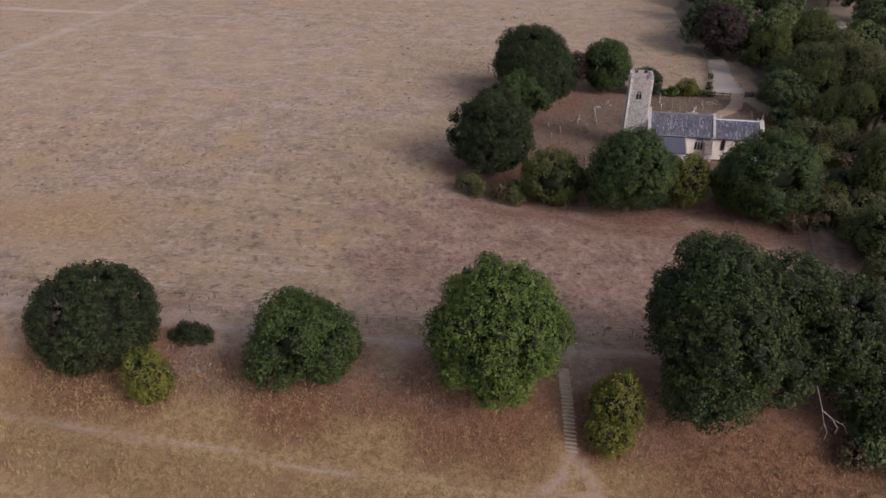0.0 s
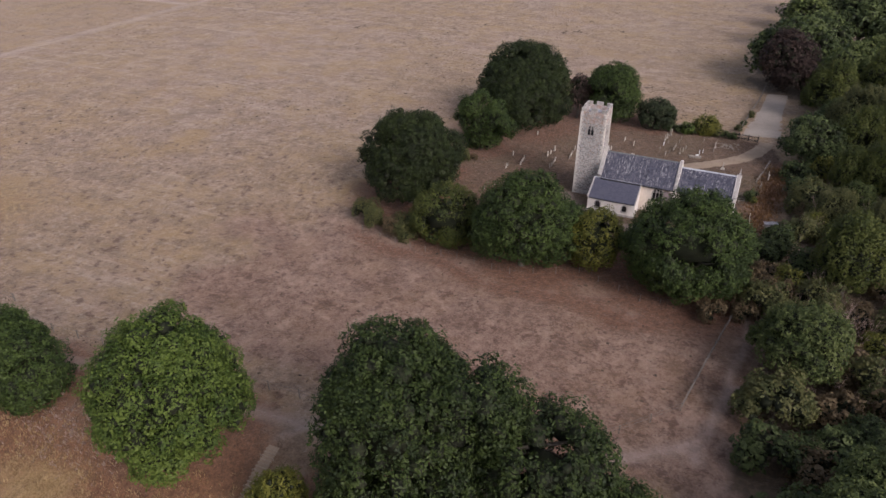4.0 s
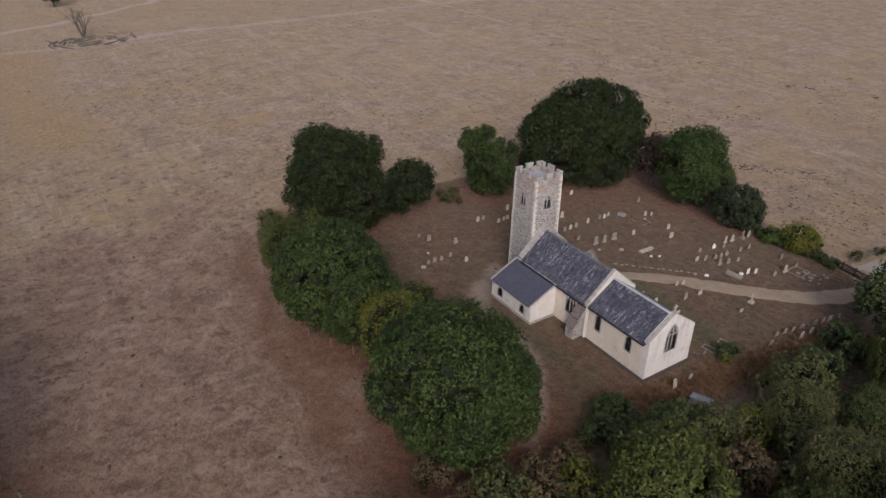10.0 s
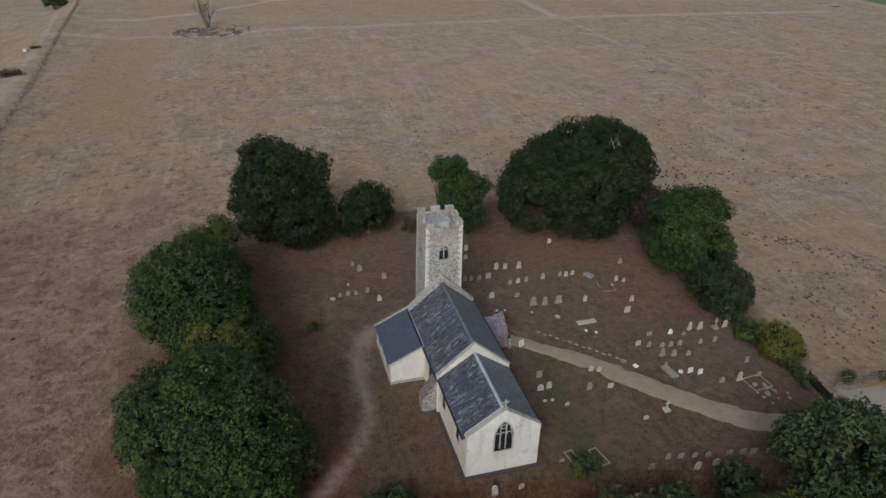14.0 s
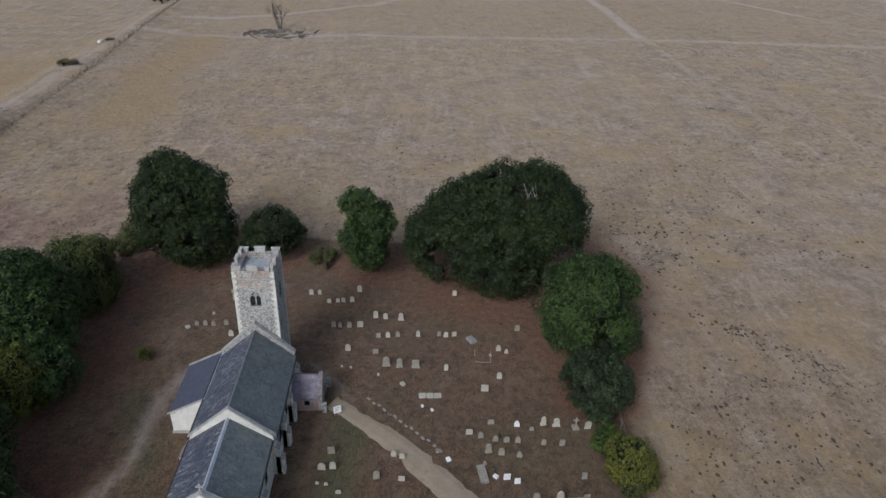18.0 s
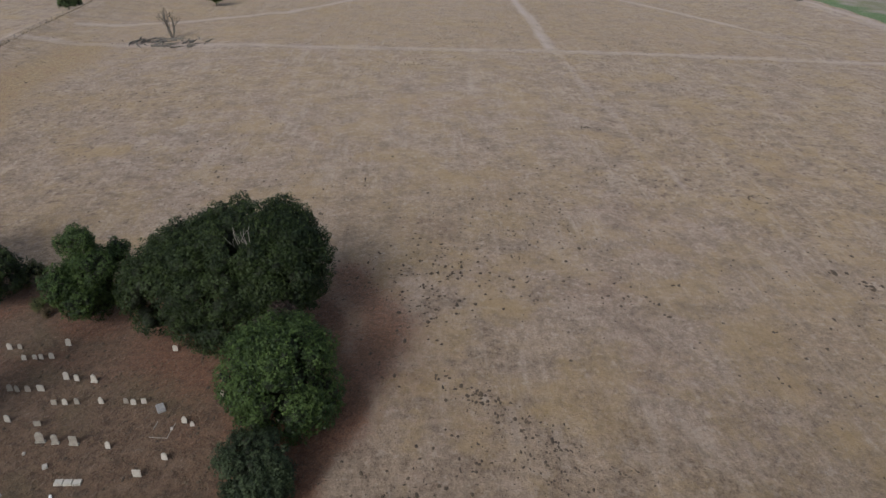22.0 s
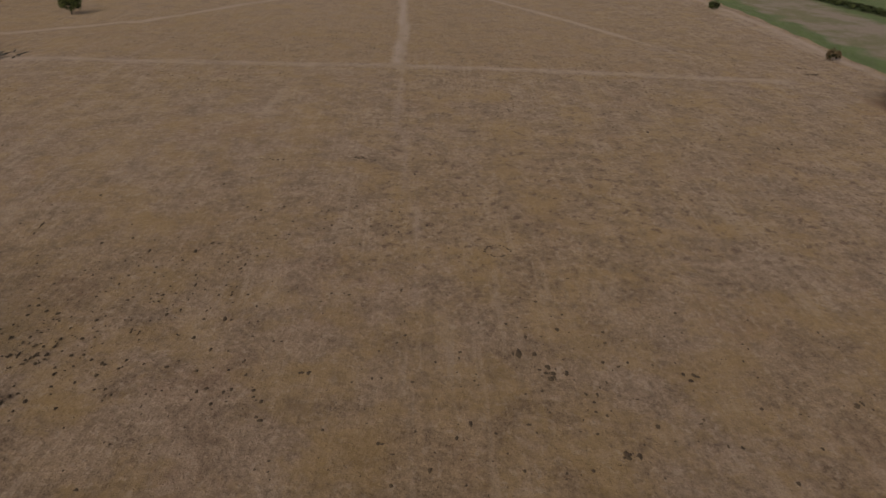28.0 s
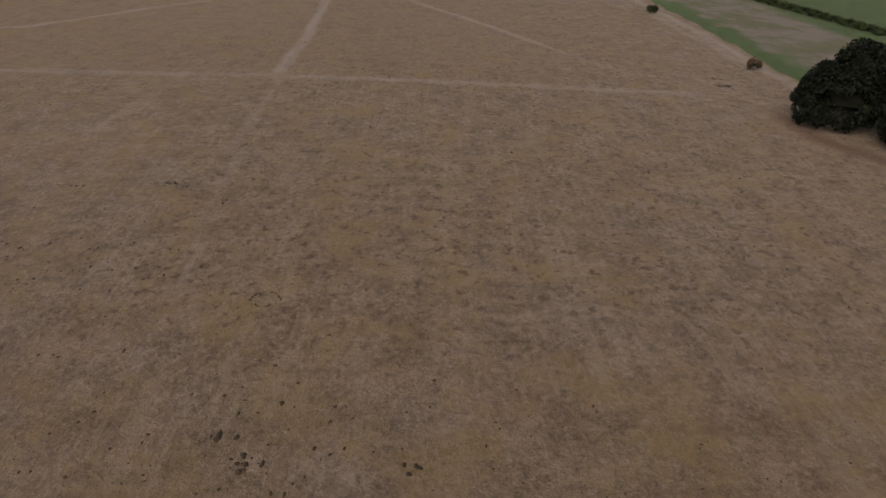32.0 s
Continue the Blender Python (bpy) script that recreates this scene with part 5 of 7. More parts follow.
for x0, x1, y in ((NX0 + 0.5, NX1 - 0.1, NY0 - 0.27), (NX1 + 0.1, CX1 - 0.5, CY0 - 0.27), (NX0 + 0.5, NX1 - 0.1, NY1 + 0.27), (NX1 + 0.1, CX1 - 0.5, CY1 + 0.27)):
    bm = bmesh.new()
    prism(bm, [(x0, y - 0.07, EAVE - 0.13), (x0, y + 0.07, EAVE - 0.13), (x0, y + 0.07, EAVE - 0.25), (x0, y - 0.07, EAVE - 0.25)], (x1 - x0, 0, 0))
    part("gutter", bm, "iron", church)
bm = bmesh.new()
box(bm, NX0 + 0.1, CX1 - 0.1, CY0 + 0.1, CY1 - 0.1, -0.5, 0.05)
part("church_floor", bm, "stone_dark", church)
for x0, x1, y0, y1 in ((NX1 + 0.1, CX1 + 0.45, CY0 - 0.45, CY0 - 0.004), (CX1 + 0.004, CX1 + 0.45, CY0 - 0.004, CY1 + 0.3)):
    bm = bmesh.new()
    box(bm, x0, x1, y0, y1, -0.3, 0.07)
    part("drain", bm, "louvre", church, "dark drainage channel at the wall foot")

# ---- trees ----
for number, (name, x, y, masses, lobe, tone, r, rad, label) in enumerate(TREES):
    made = tree(name, x, y, masses, lobe, tone, r, label, 100 + number, 0.125 + 0.06 * lobe, 0.46, "tree" if name != "shrub" else "shrub", upright=2.0 if tone in ("leaf_yellow", "leaf_olive") else 1.0)


def put(kind, x, y, size, turn, label="", tall=1.0):
    ob = copy_thing(kind, Matrix.Translation(ground_at(x, y)) @ pose(0, 0, 0, 0, 0, turn) @ Matrix.Diagonal((size, size, size * tall, 1)))
    if label:
        ob["label"] = label
    return ob


# woodland to the east: a few kinds, then repeats of other sizes and turns
KINDS = {
    "dark": tree("woodland_tree", 54.5, 180.0, [(0, 0, 3.6, 4.0, 4.0, 3.4), (1.5, -1.5, 2.8, 3.6, 3.6, 2.6), (-0.6, 0.8, 5.2, 2.6, 2.6, 2.0), (1.5, 2.8, 2.6, 2.6, 2.4, 2.2)], 0.72, "leaf_dark_lifted", 0.4, "dense dark green tree at the woodland edge", 301, 0.19, 0.5, group="woodland trees"),
    "mid": tree("woodland_tree", 48.2, 94.6, [(0, 0, 5.4, 4.6, 4.6, 4.6), (-1.5, 1.5, 3.6, 3.8, 3.6, 3.2), (1.2, -0.6, 7.4, 3.0, 3.0, 2.8)], 0.83, "leaf_mid_lifted", 0.35, "mid green tree at the woodland edge", 302, 0.19, 0.5, group="woodland trees"),
    "olive": tree("woodland_tree", 53.6, 114.6, [(0, 0, 6.2, 4.6, 4.6, 5.4), (0.8, 1.0, 4.2, 4.4, 4.4, 3.8), (-0.6, -0.8, 9.4, 2.6, 2.6, 3.0)], 0.71, "leaf_olive", 0.35, "upright olive green tree with feathery shoots", 303, 0.19, 0.5, group="woodland trees", upright=2.4),
    "bush": tree("woodland_bush", 44.6, 121.0, [(0, 0, 1.5, 2.2, 2.2, 1.7), (1.2, 0.6, 1.1, 1.5, 1.5, 1.2)], 0.50, "leaf_dark_lifted", 0.12, "low dark green bush at the woodland edge", 304, 0.2, 0.5, "shrub", "woodland bushes"),
    "grey": tree("woodland_bush", 48.4, 104.6, [(0, 0, 2.0, 2.6, 2.4, 2.0), (-1.2, 0.8, 1.3, 1.8, 1.8, 1.3)], 0.52, "leaf_grey", 0.12, "straggling grey-green woodland bush", 305, 0.2, 0.5, "shrub", "woodland bushes", upright=2.4),
    "brown": tree("woodland_bush", 43.2, 111.4, [(0, 0, 1.3, 2.0, 1.8, 1.5)], 0.50, "leaf_brown", 0.1, "dry russet bramble bush in the wood", 306, 0.2, 0.5, "shrub", "woodland bushes", upright=2.4),
    "yellow": tree("woodland_bush", 56.5, 102.6, [(0, 0, 1.5, 1.9, 1.9, 1.8)], 0.50, "leaf_yellow", 0.1, "bush with yellowing leaves in the wood", 307, 0.2, 0.5, "shrub", "woodland bushes", upright=2.4),
}
KINDS["yew"] = tree("evergreen_tree", -121.0, 357.6, [(0, 0, 8.0, 9.2, 9.6, 8.0), (-1.0, -6.0, 4.8, 5.6, 5.0, 4.8), (1.0, 1.5, 15.0, 5.6, 5.8, 5.2), (0, 6.5, 9.5, 6.0, 6.4, 5.6), (-1.0, -3.8, 10.5, 4.8, 4.6, 4.4)], 1.3, "leaf_yew", 0.6, "large almost black evergreen at the field corner", 308, 0.45, 0.8)
KINDS["dark_far"] = tree("woodland_tree", 70.5, 210.0, [(0, 0, 5.0, 5.4, 5.4, 4.6), (2.0, -2.0, 3.8, 4.8, 4.8, 3.4), (-0.8, 1.0, 7.2, 3.4, 3.4, 2.8), (2.0, 3.6, 3.6, 3.4, 3.2, 3.0)], 1.0, "leaf_dark_lifted", 0.4, "dense dark green tree deep in the wood", 311, 0.4, 0.5, group="woodland trees")
KINDS["mid_far"] = tree("woodland_tree", 62.0, 221.0, [(0, 0, 6.4, 5.4, 5.4, 5.4), (-1.8, 1.8, 4.4, 4.6, 4.4, 3.8), (1.4, -0.8, 8.8, 3.6, 3.6, 3.2)], 1.0, "leaf_mid_lifted", 0.4, "mid green broadleaf tree deep in the wood", 312, 0.4, 0.5, group="woodland trees")
KINDS["pale"] = tree("woodland_tree", 57.5, 172.0, [(0, 0, 6.6, 5.2, 5.2, 5.4), (-1.8, 1.8, 4.6, 4.6, 4.4, 3.9), (1.4, -0.8, 9.0, 3.4, 3.4, 3.2), (2.6, 2.2, 5.0, 3.6, 3.4, 3.4)], 0.9, "leaf_grey", 0.4, "grey-green willowy tree in the wood", 313, 0.19, 0.5, group="woodland trees", upright=2.4)
KINDS["copper"] = tree("copper_tree", 43.8, 206.5, [(0, 0, 7.4, 6.4, 6.4, 6.4), (1.8, -1.8, 5.4, 5.4, 5.4, 4.8), (-1.0, 1.2, 10.6, 4.2, 4.2, 3.6)], 1.1, "leaf_purple", 0.5, "dark purple-brown tree at the end of the drive", 314, 0.32, 0.5)
WOODS = (
    ("dark", 45.0, 218.5, 2.11, 150), ("mid", 56.0, 204.0, 1.3, 30), ("olive", 52.5, 187.5, 1.05, 80), ("dark", 49.4, 158.6, 1.35, 30),
    ("olive", 56.5, 161.0, 0.95, 120), ("olive", 55.2, 147.0, 0.75, 10), ("mid", 56.0, 140.0, 0.6, 300), ("pale", 52.4, 133.5, 0.55, 60),
    ("pale", 59.5, 129.0, 0.7, 250), ("olive", 61.0, 122.0, 0.7, 140), ("dark", 64.0, 112.0, 0.9, 90), ("mid", 63.5, 104.0, 0.6, 20), ("dark", 55.5, 84.0, 0.8, 170),
    ("mid", 64.0, 93.0, 0.6, 310), ("dark", 66.0, 82.0, 1.58, 70), ("mid", 55.0, 74.0, 1.0, 220), ("pale", 64.5, 164.0, 1.2, 330), ("olive", 66.0, 150.0, 1.2, 100),
    ("olive", 68.0, 138.0, 1.1, 15), ("mid", 70.0, 124.0, 1.3, 190), ("dark", 72.0, 108.0, 1.72, 260), ("mid", 73.0, 95.0, 1.2, 45), ("pale", 66.5, 180.0, 1.1, 130),
    ("olive", 63.5, 192.0, 1.3, 240), ("dark", 50.5, 236.0, 1.85, 160), ("mid", 47.5, 252.0, 1.5, 280),
    ("dark", 62.0, 258.0, 2.11, 25), ("mid", 70.0, 242.0, 1.2, 115), ("dark", 51.5, 276.0, 2.11, 205), ("mid", 69.0, 282.0, 1.4, 320), ("dark", 55.0, 302.0, 2.11, 55),
    ("mid", 76.0, 196.0, 1.3, 145), ("dark", 79.0, 174.0, 1.98, 230), ("olive", 78.0, 156.0, 1.3, 300), ("mid", 80.0, 136.0, 1.4, 10), ("dark", 96.0, 285.0, 1.98, 95),
    ("mid", 99.0, 262.0, 1.4, 185), ("dark", 96.0, 236.0, 1.85, 275), ("mid", 94.0, 222.0, 1.2, 5), ("dark", 90.0, 190.0, 1.98, 85), ("mid", 52.5, 66.0, 1.1, 175), ("olive", 59.0, 146.0, 0.9, 35),
    ("mid", 88.0, 300.0, 1.2, 12), ("dark", 104.0, 300.0, 2.11, 72), 
)
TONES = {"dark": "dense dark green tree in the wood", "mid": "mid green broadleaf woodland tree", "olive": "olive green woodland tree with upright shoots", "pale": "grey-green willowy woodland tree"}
for kind, x, y, size, turn in WOODS:
    if (x > 61 or y > 195) and kind in ("dark", "mid"):
        put(KINDS[kind + "_far"], x, y, size * (0.75 if kind == "dark" else 0.85), turn, TONES[kind])
    else:
        put(KINDS[kind], x, y, size, turn, TONES[kind])
rng = random.Random(11)
BUSHES = [("bush", 43.5, 119.0, 1.0), ("bush", 46.0, 124.5, 1.2), ("grey", 48.5, 127.5, 1.0), ("brown", 44.4, 114.0, 1.1), ("brown", 46.0, 110.0, 1.2), ("brown", 42.5, 104.8, 0.9), ("grey", 50.5, 109.0, 1.2), ("bush", 50.0, 118.5, 1.3),
          ("grey", 47.4, 100.0, 1.2), ("brown", 50.6, 100.5, 1.2), ("grey", 46.6, 87.0, 1.4), ("bush", 46.4, 80.5, 1.4), ("brown", 50.0, 79.0, 1.3), ("bush", 48.0, 72.0, 1.5), ("bush", 48.2, 145.0, 1.1), ("grey", 49.5, 139.0, 1.3),
          ("bush", 47.6, 150.5, 1.2), ("bush", 49.0, 165.0, 1.3), ("yellow", 50.5, 130.5, 1.1), ("yellow", 51.5, 152.5, 1.3), ("brown", 55.5, 107.5, 1.3), ("brown", 57.5, 98.0, 1.2), ("grey", 49.5, 170.0, 1.2), ("bush", 51.0, 197.0, 1.4), ("brown", 49.0, 136.0, 0.9), ("brown", 53.0, 96.5, 1.5), ("brown", 57.0, 91.5, 1.6), ("grey", 55.5, 94.0, 1.3), ("brown", 60.0, 97.0, 1.6), ("grey", 59.5, 106.5, 1.4), ("brown", 52.0, 88.5, 1.4), ("yellow", 47.0, 112.3, 1.2), ("grey", 44.2, 106.0, 1.2), ("brown", 58.5, 117.5, 1.5), ("grey", 56.5, 129.5, 1.4), ("brown", 53.5, 126.0, 1.3)]
for _ in range(34):
    BUSHES.append((rng.choice(("grey", "grey", "brown", "bush", "yellow", "brown")), rng.uniform(52, 78), rng.uniform(66, 250), rng.uniform(1.0, 1.7)))
BUSH_TONES = {"bush": "low dark green woodland bush", "grey": "straggling grey-green woodland bush", "brown": "dry russet bramble bush in the wood", "yellow": "bush with yellowing leaves in the wood"}
for kind, x, y, size in BUSHES:
    put(KINDS[kind], x, y, size, rng.uniform(0, 360), BUSH_TONES[kind])
# far edges of the pasture
for kind, x, y, size, turn, label in (
    ("yew", -114.0, 374.0, 1.0, 100, "dark evergreen tree at the far field corner"), ("yew", -106.0, 366.0, 0.75, 200, "dark spreading evergreen at the far field corner"),
    ("brown", -174.5, 361.0, 1.15, 0, "small dark bush on the field boundary"), ("bush", -267.0, 356.5, 1.1, 90, "small dark bush on the field boundary"),
    ("mid", -217.0, 103.0, 0.8, 30, "lone small tree far out in the pasture"), ("dark", -210.0, 50.0, 0.9, 60, "dark tree beside the far track"), 
    ("mid", -51.5, 63.5, 0.42, 80, "dark thorn bush by the field fence"), ("mid", -240.0, 45.0, 1.0, 30, "green tree beside the far track"),
):
    put(KINDS[kind], x, y, size, turn, label)
for k in range(14):
    put(KINDS["bush"], -312 + 6.5 * k, 419.5 + 1.4 * k, 1.5, 50 * k, "dark green hedge shrub between far fields", 0.6)
for x, y, size in ((-103.5, 60.6, 1.3), (-131.5, 60.4, 0.7)):
    put(KINDS["brown"], x, y, size, 40, "low dark thorn heap by the field fence", 0.4)
# hedge along the north boundary of the churchyard
for k, (x, y, kind, size) in enumerate(((31.6, 168.4, "bush", 0.5), (33.2, 168.0, "grey", 0.42), (34.7, 167.9, "bush", 0.45), (24.0, 167.4, "bush", 0.5), (28.0, 167.4, "bush", 0.45), (36.6, 172.6, "grey", 0.35), (37.3, 177.0, "bush", 0.35), (38.4, 183.0, "grey", 0.35))):
    put(KINDS[kind], x, y, size, 70 * k, "clipped low hedge shrub on the boundary")
for x, y, kind, size, label in ((13.0, 118.2, "yellow", 0.45, "small bright yellow-green bush on rough grass"), (41.0, 139.4, "bush", 0.6, "dark shrub growing over a grave"), (41.4, 138.6, "yellow", 0.35, "yellow flowering weed by a grave"), (-14.6, 131.0, "grey", 0.7, "grey-green scrub beneath the trees"), (-8.0, 134.6, "grey", 0.4, "grey-green scrub beneath the trees"), (-6.8, 136.2, "brown", 0.4, "dry scrub beneath the trees"), (-9.0, 136.6, "grey", 0.45, "grey-green scrub beneath the trees"), (-10.4, 135.2, "brown", 0.45, "dry scrub beneath the trees"), (-11.4, 106.5, "grey", 0.6, "pale straggling bush at the fence corner"), (-7.5, 105.6, "brown", 1.0, "dry bush at the fence corner"), (38.6, 103.2, "brown", 1.0, "dry bramble at the wood edge"), (36.5, 111.0, "yellow", 0.6, "yellowing bush under the large tree"), (43.8, 58.0, "bush", 1.6, "dark bush at the foot of the bank"), (39.5, 51.5, "bush", 1.2, "dark bush at the foot of the bank"), (36.4, 54.2, "grey", 1.0, "straggling bush under the large oak"), (42.0, 54.0, "brown", 1.4, "dry bramble at the foot of the bank"), (34.4, 55.6, "bush", 1.3, "dark bush at the foot of the bank"), (37.6, 57.4, "bush", 1.6, "dark bush under the large oak"), (31.8, 53.8, "brown", 0.9, "dry bramble at the foot of the bank"), (40.2, 55.4, "grey", 1.3, "straggling bush at the foot of the bank"), (25.5, 167.6, "bush", 0.45, "clipped low hedge shrub on the boundary"), (30.2, 167.9, "bush", 0.42, "clipped low hedge shrub on the boundary"), (36.0, 168.0, "bush", 0.42, "clipped low hedge shrub on the boundary"), (34.6, 115.0, "brown", 1.0, "dry bramble under the large tree"), (37.5, 112.5, "brown", 1.2, "dry bramble at the path edge"), (41.6, 121.2, "bush", 1.0, "dark bush at the churchyard edge"), (-13.5, 107.8, "grey", 0.9, "grey-green scrub at the fence corner"), (-5.5, 106.0, "grey", 0.9, "grey-green scrub at the fence corner")):
    put(KINDS[kind], x, y, size, x * 37 % 360, label)


def bare_tree(name, x, y, height, spread, material, label, seed, stems=5, category="dead tree", girth=0.011):
    """Leafless branches that fork twice."""
    rng = random.Random(seed)
    t = thing(name, ground_at(x, y), label, category)
    for _ in range(stems):
        bm = bmesh.new()
        a = rng.uniform(0, 2 * math.pi)

        def grow(p, d, length, r, depth):
            mid = p + d * length * 0.5 + Vector((rng.uniform(-1, 1), rng.uniform(-1, 1), rng.uniform(-0.3, 0.6))) * length * 0.08
            tip = p + d * length
            tube(bm, [p, mid, tip], [r, r * 0.75, r * 0.45], 5)
            if depth:
                for _ in range(3):
                    turn = Vector((rng.uniform(-1, 1), rng.uniform(-1, 1), rng.uniform(-0.2, 0.8))) * 0.75
                    grow(mid.lerp(tip, rng.uniform(0.2, 1.0)), (d + turn).normalized(), length * rng.uniform(0.45, 0.7), r * 0.5, depth - 1)

        out = spread / height
        grow(Vector((0.15 * math.cos(a), 0.15 * math.sin(a), -0.2)), Vector((out * math.cos(a) * rng.uniform(0.3, 1), out * math.sin(a) * rng.uniform(0.3, 1), 1)).normalized(), height * 0.55, girth * height, 3)
        part("branch", bm, material, t, world=False)
    return t


for k, (x, y, h, s) in enumerate(((51.0, 111.6, 6.0, 3.0), (52.2, 103.4, 6.0, 4.0), (55.0, 105.4, 5.0, 3.5), (51.5, 133.2, 6.0, 2.0), (49.5, 128.8, 4.5, 1.6), (49.0, 82.0, 4.0, 3.0), (57.5, 138.5, 5.0, 4.0), (54.0, 99.8, 6.5, 4.5), (57.0, 95.0, 5.5, 4.0), (59.5, 100.5, 5.0, 4.0), (53.5, 92.0, 5.0, 3.5), (58.0, 110.0, 5.0, 3.0), (60.5, 132.0, 6.0, 4.0), (48.6, 108.4, 4.5, 3.0), (44.4, 104.2, 3.6, 3.0))):
    bare_tree("bare_shrub", x, y, h, s, "twig", "leafless pale grey shrub among the bushes", 400 + k)
bare_tree("dead_tree", -159.5, 104.2, 8.5, 3.6, "bark", "standing dead tree with broken grey limbs", 450, 6, girth=0.03)
rng = random.Random(21)
for k in range(60):
    a, d = rng.uniform(0, 2 * math.pi), rng.uniform(2.0, 10.0)
    x, y = -153.0 + d * 0.75 * math.cos(a), 105.5 + 1.25 * d * math.sin(a)
    bm = bmesh.new()
    length = rng.uniform(2.0, 6.0)
    tube(bm, [(-length / 2, 0, 0.18), (0, rng.uniform(-0.4, 0.4), 0.25), (length / 2, 0, 0.15)], [0.22, 0.17, 0.08], 6)
    solid("fallen_branch", bm, "bark", ground_at(x, y), "fallen grey branch lying round a dead tree", "branch", "fallen branches", turn=(0, 0, math.degrees(a) + rng.uniform(-40, 40) + 90))
# broken limbs hanging under the oak
oak = next(o for o in bpy.data.objects if o.name == "oak_tree")
for k, pts in enumerate(([(6, -5.0, 6.2), (6.4, -6.4, 4.8), (6.8, -6.9, 3.4), (6.6, -7.2, 2.4)], [(6.5, -6.5, 4.6), (7.4, -6.9, 4.0), (8.4, -7.2, 3.7), (8.8, -7.4, 2.9)], [(6.8, -6.9, 3.4), (7.2, -7.2, 2.6), (7.1, -7.4, 1.8)], [(7.4, -6.9, 4.0), (8.0, -7.1, 3.2), (7.9, -7.2, 2.6)])):
    bm = bmesh.new()
    tube(bm, pts, [0.06, 0.045, 0.03, 0.015][: len(pts)], 6)
    part("dead_limb", bm, "timber", oak, "bleached broken limb", world=False)

# bare twigs showing through the top of the broad tree
BX, BY, BZ = -0.9, 162.4, 15.1
dome = next(o for o in bpy.data.objects if o.get("label", "").startswith("very broad domed"))
rng = random.Random(33)
for k in range(9):
    bm = bmesh.new()
    a = rng.uniform(0, 2 * math.pi)
    base = Vector((BX + rng.uniform(-0.9, 0.9), BY + rng.uniform(-1.1, 1.1), BZ - 1.2)) - dome.location
    tip = base + Vector((0.9 * math.cos(a), 0.9 * math.sin(a), rng.uniform(1.3, 1.7)))
    tube(bm, [base, base.lerp(tip, 0.5) + Vector((0.1, -0.1, 0.1)), tip], [0.035, 0.025, 0.012], 5)
    part("dead_twig", bm, "timber", dome, "bleached dead twig", world=False)


def trough(x, y):
    """A small pale water trough on two feet."""
    t = thing("water_trough", ground_at(x, y), "small white water trough beside the far field track", "trough")
    bm = bmesh.new()
    for x0, x1, y0, y1, z0 in ((-0.9, 0.9, -0.4, -0.34, 0.2), (-0.9, 0.9, 0.34, 0.4, 0.2), (-0.9, -0.84, -0.34, 0.34, 0.2), (0.84, 0.9, -0.34, 0.34, 0.2)):
        box(bm, x0, x1, y0, y1, z0, 0.75)
    box(bm, -0.84, 0.84, -0.34, 0.34, 0.2, 0.26)
    part("basin", bm, "marble", t, world=False)
    for side in (-0.6, 0.6):
        bm = bmesh.new()
        box(bm, side - 0.12, side + 0.12, -0.36, 0.36, -0.15, 0.198)
        part("foot", bm, "stone_dark", t, world=False)


trough(-129.7, 58.2)

# ---- graves ----
def headstone_mesh(kind, w, h, t):
    """A standing slab with a shaped head, on a buried foot."""
    bm = bmesh.new()
    half = w / 2
    if kind == "round":
        head = [(half * math.cos(a), h - half + half * math.sin(a)) for a in (math.pi * k / 8 for k in range(9))]
    elif kind == "shoulder":
        head = [(half, h - 0.28), (half * 0.72, h - 0.26)] + [(half * 0.72 * math.cos(a), h - 0.22 + 0.22 * math.sin(a)) for a in (math.pi * k / 6 for k in range(7))] + [(-half * 0.72, h - 0.26), (-half, h - 0.28)]
    elif kind == "gothic":
        head = [(half, h - 0.4), (half * 0.75, h - 0.18), (0, h), (-half * 0.75, h - 0.18), (-half, h - 0.4)]
    elif kind == "low":
        head = [(half, h - 0.12)] + [(half * math.cos(a), h - 0.12 + 0.12 * math.sin(a)) for a in (math.pi * k / 6 for k in range(1, 6))] + [(-half, h - 0.12)]
    else:
        head = [(half, h), (-half, h)]
    outline = [(half, -0.3)] + head + [(-half, -0.3)]
    prism(bm, [(-t / 2, s, z) for s, z in outline], (t, 0, 0))
    bmesh.ops.bevel(bm, geom=[e for e in bm.edges if e.calc_length() > 0.02], offset=0.012, segments=1, affect="EDGES")
    return bm


STONE_LABEL = {"grave_pale": "pale limestone", "grave_grey": "grey lichened", "marble": "white marble", "stone_dark": "dark weathered"}
SHAPE_LABEL = {"round": "round-topped", "shoulder": "shouldered", "gothic": "pointed", "low": "low arched", "square": "square"}


